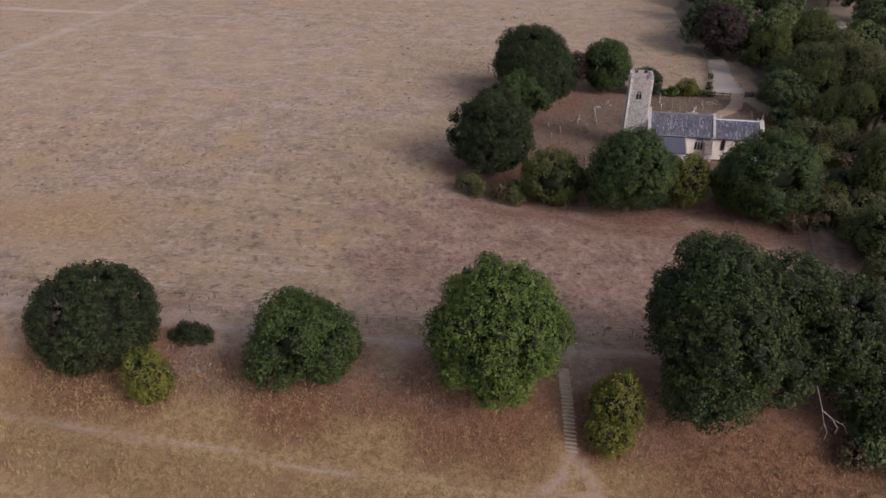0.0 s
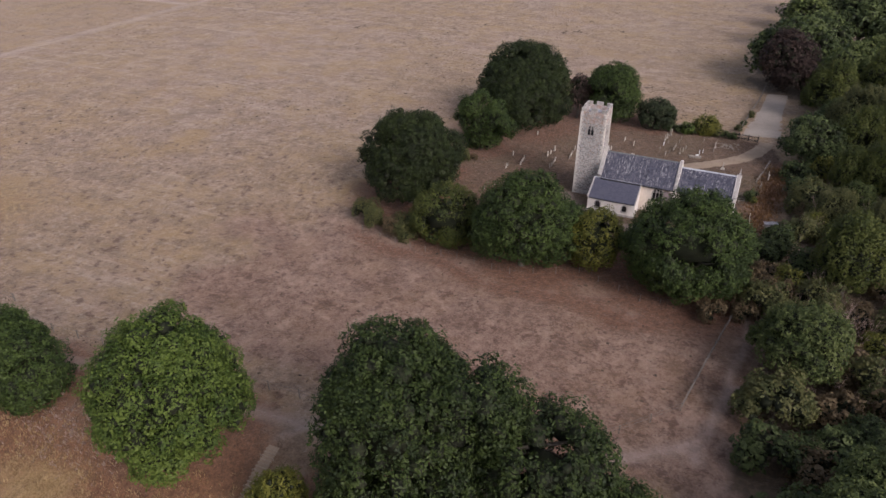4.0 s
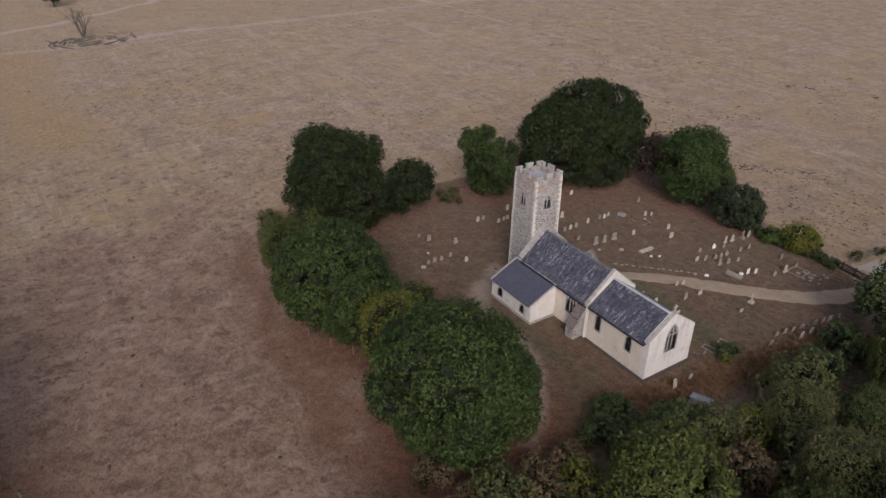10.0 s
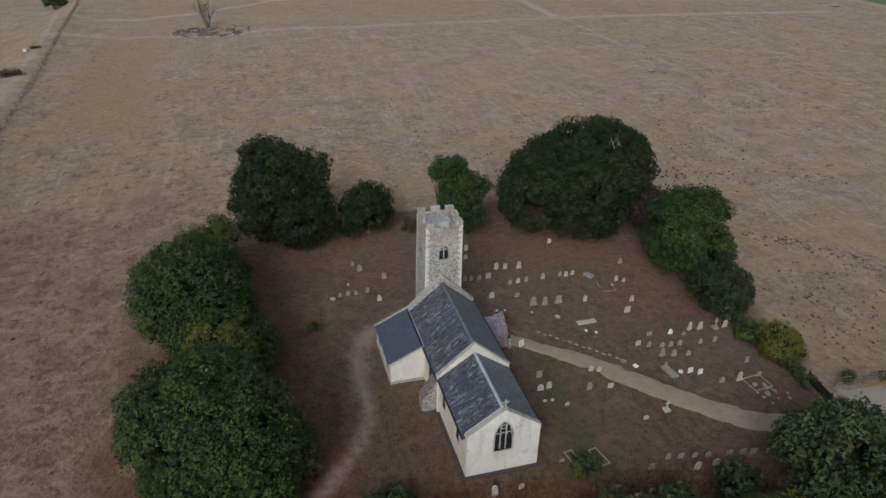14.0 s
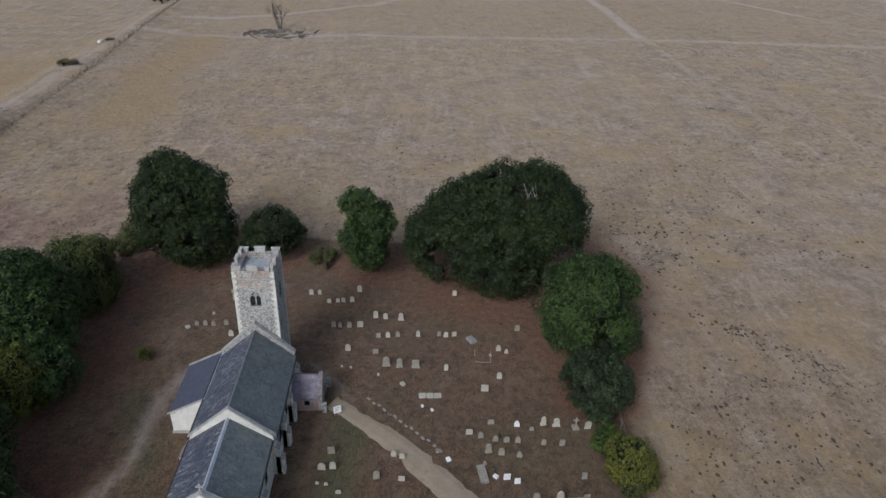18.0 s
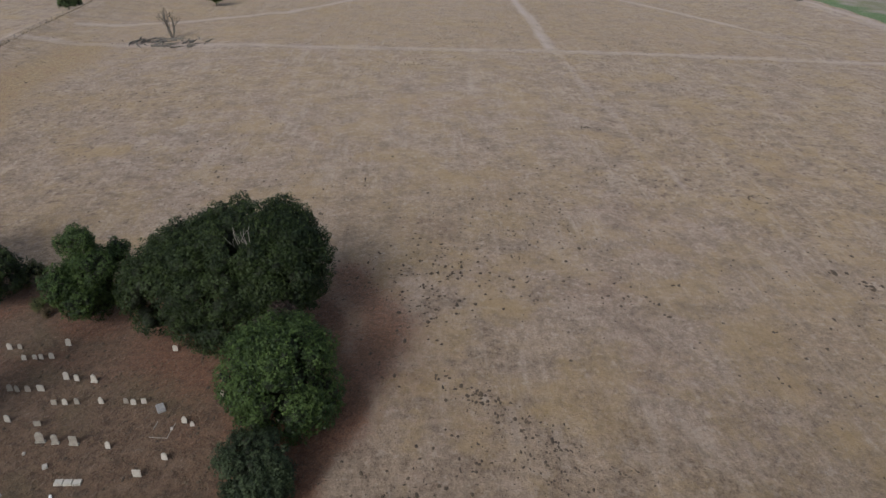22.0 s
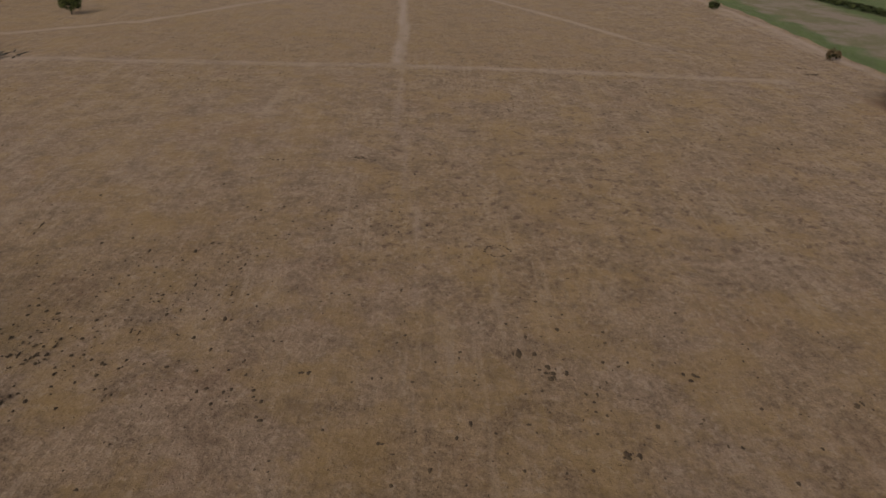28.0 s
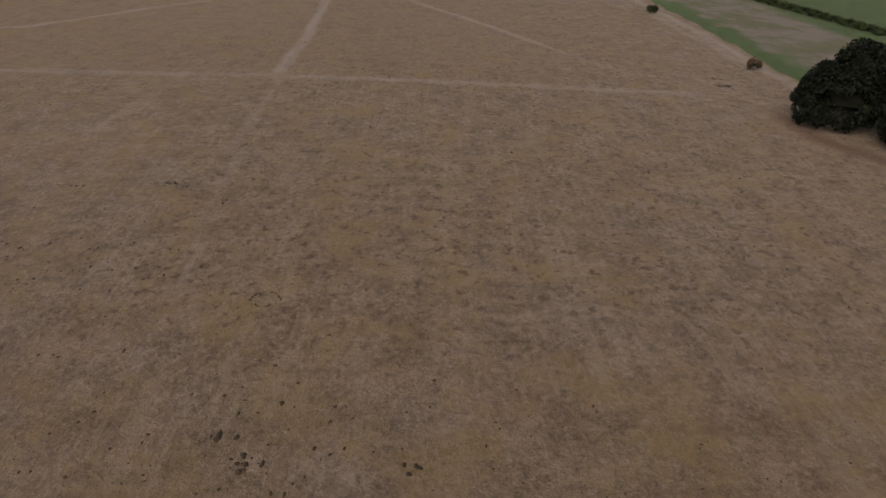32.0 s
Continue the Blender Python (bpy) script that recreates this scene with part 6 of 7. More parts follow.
def headstone(x, y, kind="round", w=0.62, h=0.95, tone="grave_pale", lean=0.0, turn=0.0, t=0.11, plinth=False):
    rng = random.Random(int(x * 100 + y * 37))
    label = f"{STONE_LABEL[tone]} {SHAPE_LABEL[kind]} headstone standing in dry grass"
    lean += rng.uniform(-4, 4)
    turn += rng.uniform(-7, 7)
    w, h = w * rng.uniform(0.76, 0.9), h * rng.uniform(0.78, 0.95)
    if not plinth:
        return solid("headstone", headstone_mesh(kind, w, h, t), tone, ground_at(x, y), label, "gravestone", "churchyard headstones", turn=(rng.uniform(-2, 2), lean, turn))
    g = thing("headstone", ground_at(x, y), label, "gravestone", "churchyard headstones")
    part("slab", headstone_mesh(kind, w, h, t), tone, g, world=False)
    bm = bmesh.new()
    box(bm, -t * 1.4, t * 1.4, -w * 0.62, w * 0.62, -0.2, 0.16, 0.015)
    part("plinth", bm, tone, g, world=False)
    g.matrix_basis = pose(*ground_at(x, y), 0, lean * 0.4, turn)
    return g


# rows of graves west of the tower and beside it
for x, y, kind, w, h, tone in (
    (6.6, 122.3, "round", 0.55, 0.8, "grave_grey"), (6.6, 123.3, "round", 0.6, 0.8, "grave_grey"), (6.7, 124.3, "shoulder", 0.6, 0.85, "grave_grey"), (6.6, 125.8, "round", 0.6, 0.9, "grave_grey"),
    (1.2, 125.7, "round", 0.75, 1.15, "grave_grey"), (3.9, 128.5, "round", 0.75, 1.2, "grave_grey"), (8.9, 126.9, "shoulder", 0.65, 1.0, "grave_pale"), (-0.4, 125.0, "square", 0.5, 0.7, "grave_grey"),
    (-0.1, 135.1, "round", 0.65, 1.0, "grave_pale"), (-0.2, 136.2, "round", 0.6, 0.85, "grave_grey"), (-0.9, 141.3, "round", 0.75, 1.15, "grave_pale"), (1.8, 137.6, "low", 0.6, 0.75, "grave_pale"),
    (1.6, 138.7, "low", 0.55, 0.75, "grave_pale"), (1.6, 139.4, "low", 0.55, 0.75, "grave_pale"), (1.5, 140.5, "round", 0.6, 0.85, "grave_pale"),
    (5.1, 143.7, "round", 0.68, 1.1, "grave_pale"), (5.3, 144.9, "round", 0.68, 1.1, "grave_pale"), (5.5, 146.8, "gothic", 0.72, 1.3, "grave_pale"),
    (7.0, 138.7, "round", 0.62, 1.0, "grave_grey"), (7.1, 139.5, "gothic", 0.55, 0.95, "grave_grey"), (7.1, 140.6, "round", 0.62, 1.0, "grave_grey"), (7.0, 141.9, "low", 0.85, 1.0, "grave_pale"),
    (9.1, 144.2, "square", 0.6, 0.7, "grave_grey"), (9.1, 145.3, "round", 0.62, 0.95, "grave_pale"), (9.0, 146.5, "round", 0.62, 0.9, "grave_grey"), (8.9, 148.9, "gothic", 0.65, 1.1, "grave_pale"),
    (8.8, 151.4, "round", 0.6, 0.85, "grave_grey"), (9.0, 152.2, "round", 0.62, 0.85, "grave_pale"), (8.8, 153.2, "square", 0.6, 0.75, "grave_pale"), (11.6, 140.8, "round", 0.7, 1.05, "grave_pale"),
    (12.2, 144.0, "square", 0.75, 0.75, "grave_grey"), (14.4, 145.3, "shoulder", 0.9, 1.5, "grave_grey"), (14.6, 146.8, "round", 0.75, 1.25, "grave_grey"), (14.7, 148.6, "square", 0.95, 1.35, "grave_grey"),
    (15.2, 152.0, "round", 0.62, 0.95, "grave_pale"), (11.7, 158.2, "shoulder", 0.65, 1.0, "grave_pale"), (12.1, 159.1, "gothic", 0.55, 0.8, "grave_pale"), (16.6, 157.8, "round", 0.65, 1.0, "grave_pale"),
    (18.7, 156.0, "square", 0.9, 1.0, "grave_pale"), (-0.1, 153.7, "low", 0.65, 0.85, "grave_pale"), (7.7, 160.9, "round", 0.7, 1.1, "grave_grey"),
):
    headstone(x, y, kind, w, h, tone, plinth=h > 1.2)
# graves towards the gate
for x, y, kind, w, h, tone in (
    (23.8, 161.5, "gothic", 0.6, 1.35, "grave_pale"), (24.0, 162.8, "round", 0.75, 1.25, "grave_pale"), (24.4, 165.9, "round", 0.75, 1.2, "grave_pale"), (23.7, 156.2, "low", 0.7, 0.6, "grave_grey"),
    (24.0, 158.8, "shoulder", 0.65, 0.8, "marble"), (25.1, 153.9, "low", 0.8, 0.8, "grave_pale"), (25.6, 155.0, "gothic", 0.6, 1.0, "grave_grey"), (26.1, 156.4, "shoulder", 0.65, 0.9, "grave_grey"),
    (26.2, 157.5, "round", 0.65, 0.9, "grave_grey"), (26.3, 158.6, "shoulder", 0.65, 0.95, "grave_grey"), (27.5, 155.6, "round", 0.75, 1.3, "grave_grey"), (27.9, 156.8, "round", 0.75, 1.1, "grave_grey"),
    (28.2, 158.5, "gothic", 0.65, 0.8, "grave_grey"), (26.6, 161.1, "round", 0.6, 0.8, "grave_grey"), (26.7, 162.9, "square", 0.65, 0.9, "grave_grey"), (30.9, 164.2, "square", 0.6, 0.85, "grave_grey"),
    (29.1, 155.1, "round", 0.4, 0.5, "grave_grey"), (30.9, 157.0, "square", 0.8, 0.7, "marble"), (31.4, 157.9, "square", 0.65, 0.75, "marble"), (33.2, 159.4, "round", 0.8, 0.9, "grave_grey"),
    (33.3, 161.5, "gothic", 0.8, 1.35, "grave_pale"), (33.3, 163.9, "square", 0.7, 0.7, "grave_grey"), (36.2, 148.5, "low", 0.6, 0.5, "grave_pale"),
    (27.6, 140.6, "square", 0.75, 1.0, "grave_grey"), (29.6, 139.9, "round", 0.8, 1.0, "grave_pale"), (29.5, 140.9, "round", 0.8, 1.0, "grave_pale"), (30.7, 145.0, "round", 0.75, 1.1, "grave_grey"),
    (31.0, 147.3, "square", 0.7, 0.75, "grave_pale"), (28.0, 146.5, "gothic", 0.65, 0.9, "grave_pale"), (28.3, 147.3, "round", 0.6, 0.8, "grave_pale"), (31.3, 139.7, "low", 0.4, 0.4, "grave_pale"),
    (31.4, 140.5, "low", 0.4, 0.42, "grave_pale"), (32.4, 141.7, "low", 0.6, 0.5, "grave_pale"), (33.3, 137.3, "low", 0.45, 0.35, "marble"), (24.6, 160.2, "low", 0.5, 0.5, "grave_grey"),
):
    headstone(x, y, kind, w, h, tone, plinth=h > 1.2)
# row at the eastern edge, where the stones darken
for x, y, kind, w, h, tone, lean in (
    (39.3, 138.0, "low", 0.6, 0.5, "grave_grey", 0), (42.2, 145.5, "round", 0.75, 1.1, "grave_grey", 8), (43.3, 149.6, "round", 0.8, 1.2, "grave_pale", 6), (43.3, 151.6, "round", 0.85, 1.15, "grave_pale", 8),
    (41.5, 147.7, "round", 0.7, 0.85, "grave_grey", 0), (41.7, 148.9, "square", 0.75, 0.8, "grave_grey", 4), (41.9, 150.3, "round", 0.7, 0.8, "grave_grey", 0), (42.1, 151.6, "round", 0.8, 0.8, "stone_dark", 10),
    (42.5, 153.6, "low", 0.8, 0.8, "grave_grey", 4), (42.7, 154.9, "square", 0.8, 0.8, "stone_dark", 8), (42.9, 155.9, "square", 0.8, 0.8, "stone_dark", 8), (43.2, 157.4, "square", 0.7, 0.8, "stone_dark", 5),
    (41.5, 130.7, "round", 0.7, 1.3, "grave_pale", -14), (41.3, 133.2, "round", 0.6, 0.8, "grave_pale", 6),
):
    headstone(x, y, kind, w, h, tone, lean, plinth=False)


def grave_cross(x, y, h, tone, label):
    g = thing("grave_cross", ground_at(x, y), label, "gravestone", "churchyard crosses")
    for k, s in enumerate((0.34, 0.24)):
        bm = bmesh.new()
        box(bm, -s, s, -s, s, -0.2 if k == 0 else 0.16, 0.16 if k == 0 else 0.32, 0.015)
        part("step", bm, tone, g, world=False)
    bm = bmesh.new()
    box(bm, -0.07, 0.07, -0.08, 0.08, 0.32, h, 0.012)
    box(bm, -0.065, 0.065, -0.3, 0.3, h - 0.45, h - 0.29, 0.012)
    part("cross", bm, tone, g, world=False)


grave_cross(35.6, 151.2, 1.3, "grave_pale", "pale stone cross on a stepped base")
grave_cross(24.3, 164.7, 1.4, "grave_grey", "grey stone cross among headstones")


def ledger(x, y, length, w, tone, label, turn=0.0, high=0.14):
    bm = bmesh.new()
    box(bm, -length / 2, length / 2, -w / 2, w / 2, -0.1, high, 0.02)
    return solid("grave_slab", bm, tone, ground_at(x, y), label, "grave slab", "grave slabs", turn=(0, 0, turn))


for k in range(3):
    ledger(19.5, 149.3 + 0.82 * k, 0.62, 0.72, "grave_pale", "pale flat memorial slab lying in a row of three", 4, 0.22)
ledger(30.4, 154.8, 2.1, 0.75, "grave_grey", "long grey ledger stone lying flat", 8, 0.3)
ledger(9.7, 155.2, 1.2, 0.8, "stone_dark", "dark tilted memorial slab", 30, 0.3)
for x, y, w, tone in ((21.1, 149.3, 0.3, "marble"), (21.7, 150.3, 0.3, "marble"), (16.0, 144.5, 0.3, "grave_pale"), (17.6, 147.2, 0.55, "grave_pale"), (30.6, 156.0, 0.45, "marble"), (28.5, 151.7, 0.5, "marble"), (27.4, 150.7, 0.4, "grave_grey"), (7.0, 121.3, 0.6, "grave_pale"), (4.2, 123.7, 0.35, "grave_pale"), (14.6, 140.4, 0.25, "grave_pale"), (14.8, 141.4, 0.25, "grave_pale"), (12.6, 157.2, 0.3, "grave_pale")):
    ledger(x, y, w, w * 0.8, tone, "small pale memorial block set in the grass", x * 13 % 50, 0.2)


def kerb_plot(x, y, length, w, tone, label, turn=0.0, thick=0.12, gaps=()):
    g = thing("grave_kerb", ground_at(x, y), label, "grave kerb", "kerbed graves")
    height = 0.16 if tone == "marble" else 0.55 * thick
    a, b = length / 2, w / 2
    sides = ((-a, 0, -b, -b + thick), (0.05, a, -b, -b + thick), (-a, -0.1, b - thick, b), (-0.07, a, b - thick, b), (-a, -a + thick, -b + thick, b - thick), (a - thick, a, -b + thick, b - thick))
    for k, (x0, x1, y0, y1) in enumerate(sides):
        if k in gaps:
            continue
        bm = bmesh.new()
        box(bm, x0, x1, y0, y1, -0.1, height + 0.012 * math.sin(k * 2.3 + x), 0.01)
        part("kerb", bm, tone, g, world=False)
    g.matrix_basis = pose(*ground_at(x, y), 0, 0, turn)


kerb_plot(34.2, 163.1, 2.2, 2.4, "grave_grey", "weathered grey stone kerb framing a grave plot", 6)
kerb_plot(12.7, 156.3, 2.2, 1.9, "grave_grey", "low broken grey stone kerb framing a family plot", -5, 0.08, (1, 4))
kerb_plot(39.6, 141.6, 2.2, 0.95, "grave_grey", "grey stone kerb round a single grave", 12)
kerb_plot(39.2, 139.2, 2.0, 0.9, "grave_grey", "grey stone kerb half hidden by shrub", 8)
# edging stones beside the path
for k in range(14):
    x, y = 19.9 + k * 0.56 + 0.15 * math.sin(k * 2.1), 143.7 + k * 0.56
    ledger(x, y, 0.5 - 0.2 * (k * 7 % 5) / 5, 0.26, "stone_dark" if k % 4 else "grave_grey", "small sunken edging stone laid beside the path", 40 + 10 * math.sin(k * 3.7), 0.05)
# loose rubble near the gate
rng = random.Random(31)
for k in range(14):
    bm = bmesh.new()
    s = rng.uniform(0.15, 0.35)
    bmesh.ops.create_icosphere(bm, subdivisions=1, radius=s)
    for v in bm.verts:
        v.co = v.co * rng.uniform(0.75, 1.2)
        v.co.z *= 0.6
    x, y = rng.uniform(34.0, 37.5), rng.uniform(162.0, 166.5)
    solid("rubble_stone", bm, "grave_grey", ground_at(x, y, -s * 0.25), "rough grey stone lying by the gate", "stone", "loose stones by the gate", turn=(0, 0, rng.uniform(0, 360)))
# notice board at the start of the path
board = thing("notice_board", ground_at(22.3, 140.7), "small white leaning notice board beside the path", "sign")
bm = bmesh.new()
box(bm, -0.03, 0.03, -0.4, 0.4, 0.25, 1.0, 0.01)
part("panel", bm, "marble", board, world=False)
for y in (-0.32, 0.32):
    bm = bmesh.new()
    box(bm, -0.035, 0.035, y - 0.035, y + 0.035, -0.2, 0.26)
    part("post", bm, "timber", board, world=False)
bm = bmesh.new()
for k in range(3):
    box(bm, 0.031, 0.034, -0.26, 0.26 - 0.1 * k, 0.8 - 0.17 * k, 0.86 - 0.17 * k)
part("writing", bm, "stone_dark", board, "grey bars of small writing", world=False)
board.matrix_basis = pose(*ground_at(22.3, 140.7), 0, -12, 25)
# chest tomb east of the chancel
tomb = thing("chest_tomb", ground_at(44.5, 131.0), "weathered grey stone chest tomb in rough grass", "tomb")
bm = bmesh.new()
box(bm, -1.1, 1.1, -0.55, 0.55, -0.15, 0.12, 0.02)
part("base_slab", bm, "grave_grey", tomb, world=False)
for y0, y1 in ((-0.42, -0.34), (0.34, 0.42)):
    bm = bmesh.new()
    box(bm, -0.95, 0.95, y0, y1, 0.12, 0.62, 0.01)
    part("side_panel", bm, "stone_dark", tomb, world=False)
for x0, x1 in ((-0.95, -0.87), (0.87, 0.95)):
    bm = bmesh.new()
    box(bm, x0, x1, -0.338, 0.338, 0.12, 0.62, 0.01)
    part("end_panel", bm, "stone_dark", tomb, world=False)
bm = bmesh.new()
box(bm, -1.05, 1.05, -0.5, 0.5, 0.62, 0.74, 0.03)
part("top_slab", bm, "slab_grey", tomb, "pale grey ledger slab with a worn edge", world=False)
tomb.matrix_basis = pose(*ground_at(44.5, 131.0), 2, -3, 19)


# ---- fences, gate and steps ----
def fence(name, line, spacing, height, material, rails, label, rail_size=0.07, post=0.1):
    """Posts and rails along a line of ground points."""
    f = thing(name, ground_at(*line[0]), label, "fence")
    stops = []
    for a, b in zip(line, line[1:]):
        n = max(1, round(math.hypot(b[0] - a[0], b[1] - a[1]) / spacing))
        stops += [(a[0] + (b[0] - a[0]) * k / n, a[1] + (b[1] - a[1]) * k / n) for k in range(n)]
    stops.append(line[-1])
    rng = random.Random(len(stops))
    for x, y in stops:
        bm = bmesh.new()
        z = float(terrain(x, y))
        lean = Vector((rng.uniform(-0.06, 0.06), rng.uniform(-0.06, 0.06), 0))
        bar(bm, Vector((x, y, z - 0.4)), Vector((x, y, z + height * rng.uniform(0.95, 1.08))) + lean, post)
        part("post", bm, material, f)
    for (x0, y0), (x1, y1) in zip(stops, stops[1:]):
        for h in rails:
            bm = bmesh.new()
            bar(bm, (x0, y0, float(terrain(x0, y0)) + h * height), (x1, y1, float(terrain(x1, y1)) + h * height), rail_size * 0.5, rail_size)
            part("rail", bm, material, f)
    return f


fence("field_fence", [(-46.2, 63.6), (-34.4, 65.0), (-20.4, 66.6), (5.0, 68.9), (15.0, 70.1), (30.0, 75.5), (37.8, 84.8)], 3.8, 1.2, "timber", (0.55, 0.92), "weathered post and wire fence along the bank top", 0.03)
fence("track_fence", [(37.8, 84.8), (39.2, 93.3), (40.6, 101.1), (41.8, 107.0)], 2.2, 1.1, "timber", (0.3, 0.6, 0.92), "grey post and rail fence beside the track", 0.09)
fence("boundary_fence", [(-12.5, 105.0), (-9.0, 104.2), (-3.2, 103.0), (4.0, 103.4), (12.4, 102.6), (21.0, 106.9), (30.0, 103.5), (40.0, 105.0)], 2.8, 1.0, "timber", (0.6, 0.95), "weathered post and wire fence round the churchyard", 0.012, 0.07)
fence("west_fence", [(-41.0, 68.0), (-66.0, 67.4), (-105.5, 66.0), (-150.0, 63.0), (-200.0, 60.0), (-260.0, 50.0)], 4.5, 1.2, "timber", (0.45, 0.9), "long grey field fence beside a pale track", 0.05, 0.13)
fence("drive_fence", [(36.8, 170.8), (37.9, 182.0), (39.6, 197.0), (40.2, 208.0)], 2.6, 1.2, "timber", (0.35, 0.65, 0.95), "dark post and rail fence along the drive", 0.09)
fence("north_fence", [(22.0, 169.4), (29.0, 169.2), (35.2, 168.6)], 2.4, 1.1, "timber", (0.6, 0.95), "weathered fence behind the boundary hedge", 0.05)


def board_fence(x0, y0, x1, y1, label):
    """A low black close-boarded fence."""
    f = thing("board_fence", ground_at(x0, y0), label, "fence", "fences beside the gateway")
    length = math.hypot(x1 - x0, y1 - y0)
    n = int(length / 0.16)
    dx, dy = (x1 - x0) / length, (y1 - y0) / length
    for k in range(n):
        bm = bmesh.new()
        s = (k + 0.5) * length / n
        bar(bm, (s, 0, -0.05), (s, 0, 1.15 + 0.02 * (k % 3)), 0.145, 0.03)
        part("board", bm, "iron", f, world=False)
    for h in (0.3, 0.95):
        bm = bmesh.new()
        bar(bm, (0, 0.05, h), (length, 0.05, h), 0.06, 0.09)
        part("rail", bm, "iron", f, world=False)
    for k in range(4):
        bm = bmesh.new()
        box(bm, length * k / 3 - 0.06, length * k / 3 + 0.06, 0.03, 0.15, -0.3, 1.3)
        part("post", bm, "iron", f, world=False)
    f.matrix_basis = pose(*ground_at(x0, y0), 0, 0, math.degrees(math.atan2(dy, dx)))


board_fence(35.2, 168.6, 40.6, 168.0, "low black boarded fence beside the churchyard gateway")
board_fence(44.2, 169.2, 49.0, 170.2, "low black boarded fence on the wood side")

steps = thing("bank_steps", ground_at(4.8, 51.9), "flight of timber-edged earth steps up the bank", "steps")
N_STEPS = 24
for k in range(N_STEPS):
    s = (k + 0.5) / N_STEPS
    x, y = 4.8 + (3.5 - 4.8) * s, 51.9 + (61.4 - 51.9) * s
    z = float(terrain(x, y)) + 0.03
    bm = bmesh.new()
    box(bm, x - 0.58, x + 0.58, y - 0.2, y + 0.22, z - 0.15, z + 0.05)
    tread = part("tread", bm, "gravel", steps)
    bm = bmesh.new()
    box(bm, x - 0.64, x + 0.64, y - 0.29, y - 0.2, z - 0.2, z + 0.075, 0.012)
    part("riser_board", bm, "timber_pale", steps)
for side_x in (-0.7, 0.7):
    for k in range(0, N_STEPS, 4):
        s = (k + 0.5) / N_STEPS
        x, y = 4.8 + (3.5 - 4.8) * s + side_x, 51.9 + 9.5 * s
        bm = bmesh.new()
        bar(bm, ground_at(x, y, 0.2), (x, y, float(terrain(x, y)) + 0.3), 0.08)
        part("peg", bm, "timber_pale", steps)


# ---- far house, shed and parked car beyond the wood ----
house = thing("house", ground_at(81.0, 228.5), "single-storey house with grey tiled roof among trees", "house")
for y, out in ((-3.2, -1), (3.2, 1)):
    bm = bmesh.new()
    box(bm, -5.5, 5.5, min(y, y - out * 0.3), max(y, y - out * 0.3), -0.3, 2.6)
    part("wall", bm, "render_white", house, world=False)
for x in (-5.5, 5.2):
    bm = bmesh.new()
    prism(bm, [(x, -2.9, -0.3), (x, 2.9, -0.3), (x, 2.9, 2.6), (x, 0, 4.7), (x, -2.9, 2.6)], (0.3, 0, 0))
    part("gable", bm, "render_white", house, world=False)
for s in (-1, 1):
    bm = bmesh.new()
    prism(bm, [(-5.8, s * 3.6, 2.45), (-5.8, 0, 4.95), (-5.8, 0, 5.1), (-5.8, s * 3.6, 2.6)], (11.6, 0, 0))
    part("roof", bm, "roof_tile", house, world=False)
bm = bmesh.new()
box(bm, -3.2, -2.5, -0.35, 0.35, 4.4, 5.9)
part("chimney", bm, "brick", house, world=False)
for x in (-3.5, -0.2, 3.0):
    bm = bmesh.new()
    box(bm, x, x + 1.2, -3.24, -3.205, 0.9, 2.0)
    win = part("window", bm, "glass", house, "dark window pane", world=False)
    bm = bmesh.new()
    box(bm, x - 0.08, x + 1.28, -3.3, -3.205, 0.8, 0.89)
    part("sill", bm, "render_white", win, world=False)
house.matrix_basis = pose(*ground_at(81.0, 228.5), 0, 0, -18)

car = thing("car", ground_at(84.2, 298.3), "black car on the lane between hedges", "car")
car.location.z += 0.1
bm = bmesh.new()
prism(bm, [(-0.85, -2.1, 0.35), (-0.85, 2.1, 0.35), (-0.85, 2.1, 0.8), (-0.85, 1.1, 0.95), (-0.85, -2.0, 0.95), (-0.85, -2.1, 0.75)], (1.7, 0, 0))
bmesh.ops.bevel(bm, geom=bm.edges[:], offset=0.08, segments=2, affect="EDGES")
part("body", bm, "car", car, world=False)
bm = bmesh.new()
prism(bm, [(-0.74, -1.7, 0.94), (-0.74, 0.9, 0.94), (-0.74, 0.25, 1.42), (-0.74, -1.3, 1.42)], (1.48, 0, 0))
bmesh.ops.bevel(bm, geom=bm.edges[:], offset=0.06, segments=2, affect="EDGES")
part("cabin", bm, "glass", car, world=False)
for x in (-0.8, 0.8):
    for y in (-1.3, 1.35):
        bm = bmesh.new()
        tube(bm, [(x - 0.1, y, 0.32), (x + 0.1, y, 0.32)], [0.32, 0.32], 14)
        bm.faces.new(list(bm.verts)[:14][::-1])
        part("wheel", bm, "iron", car, world=False)
car.matrix_basis = pose(*ground_at(84.2, 298.3, -0.1), 0, 0, 12)


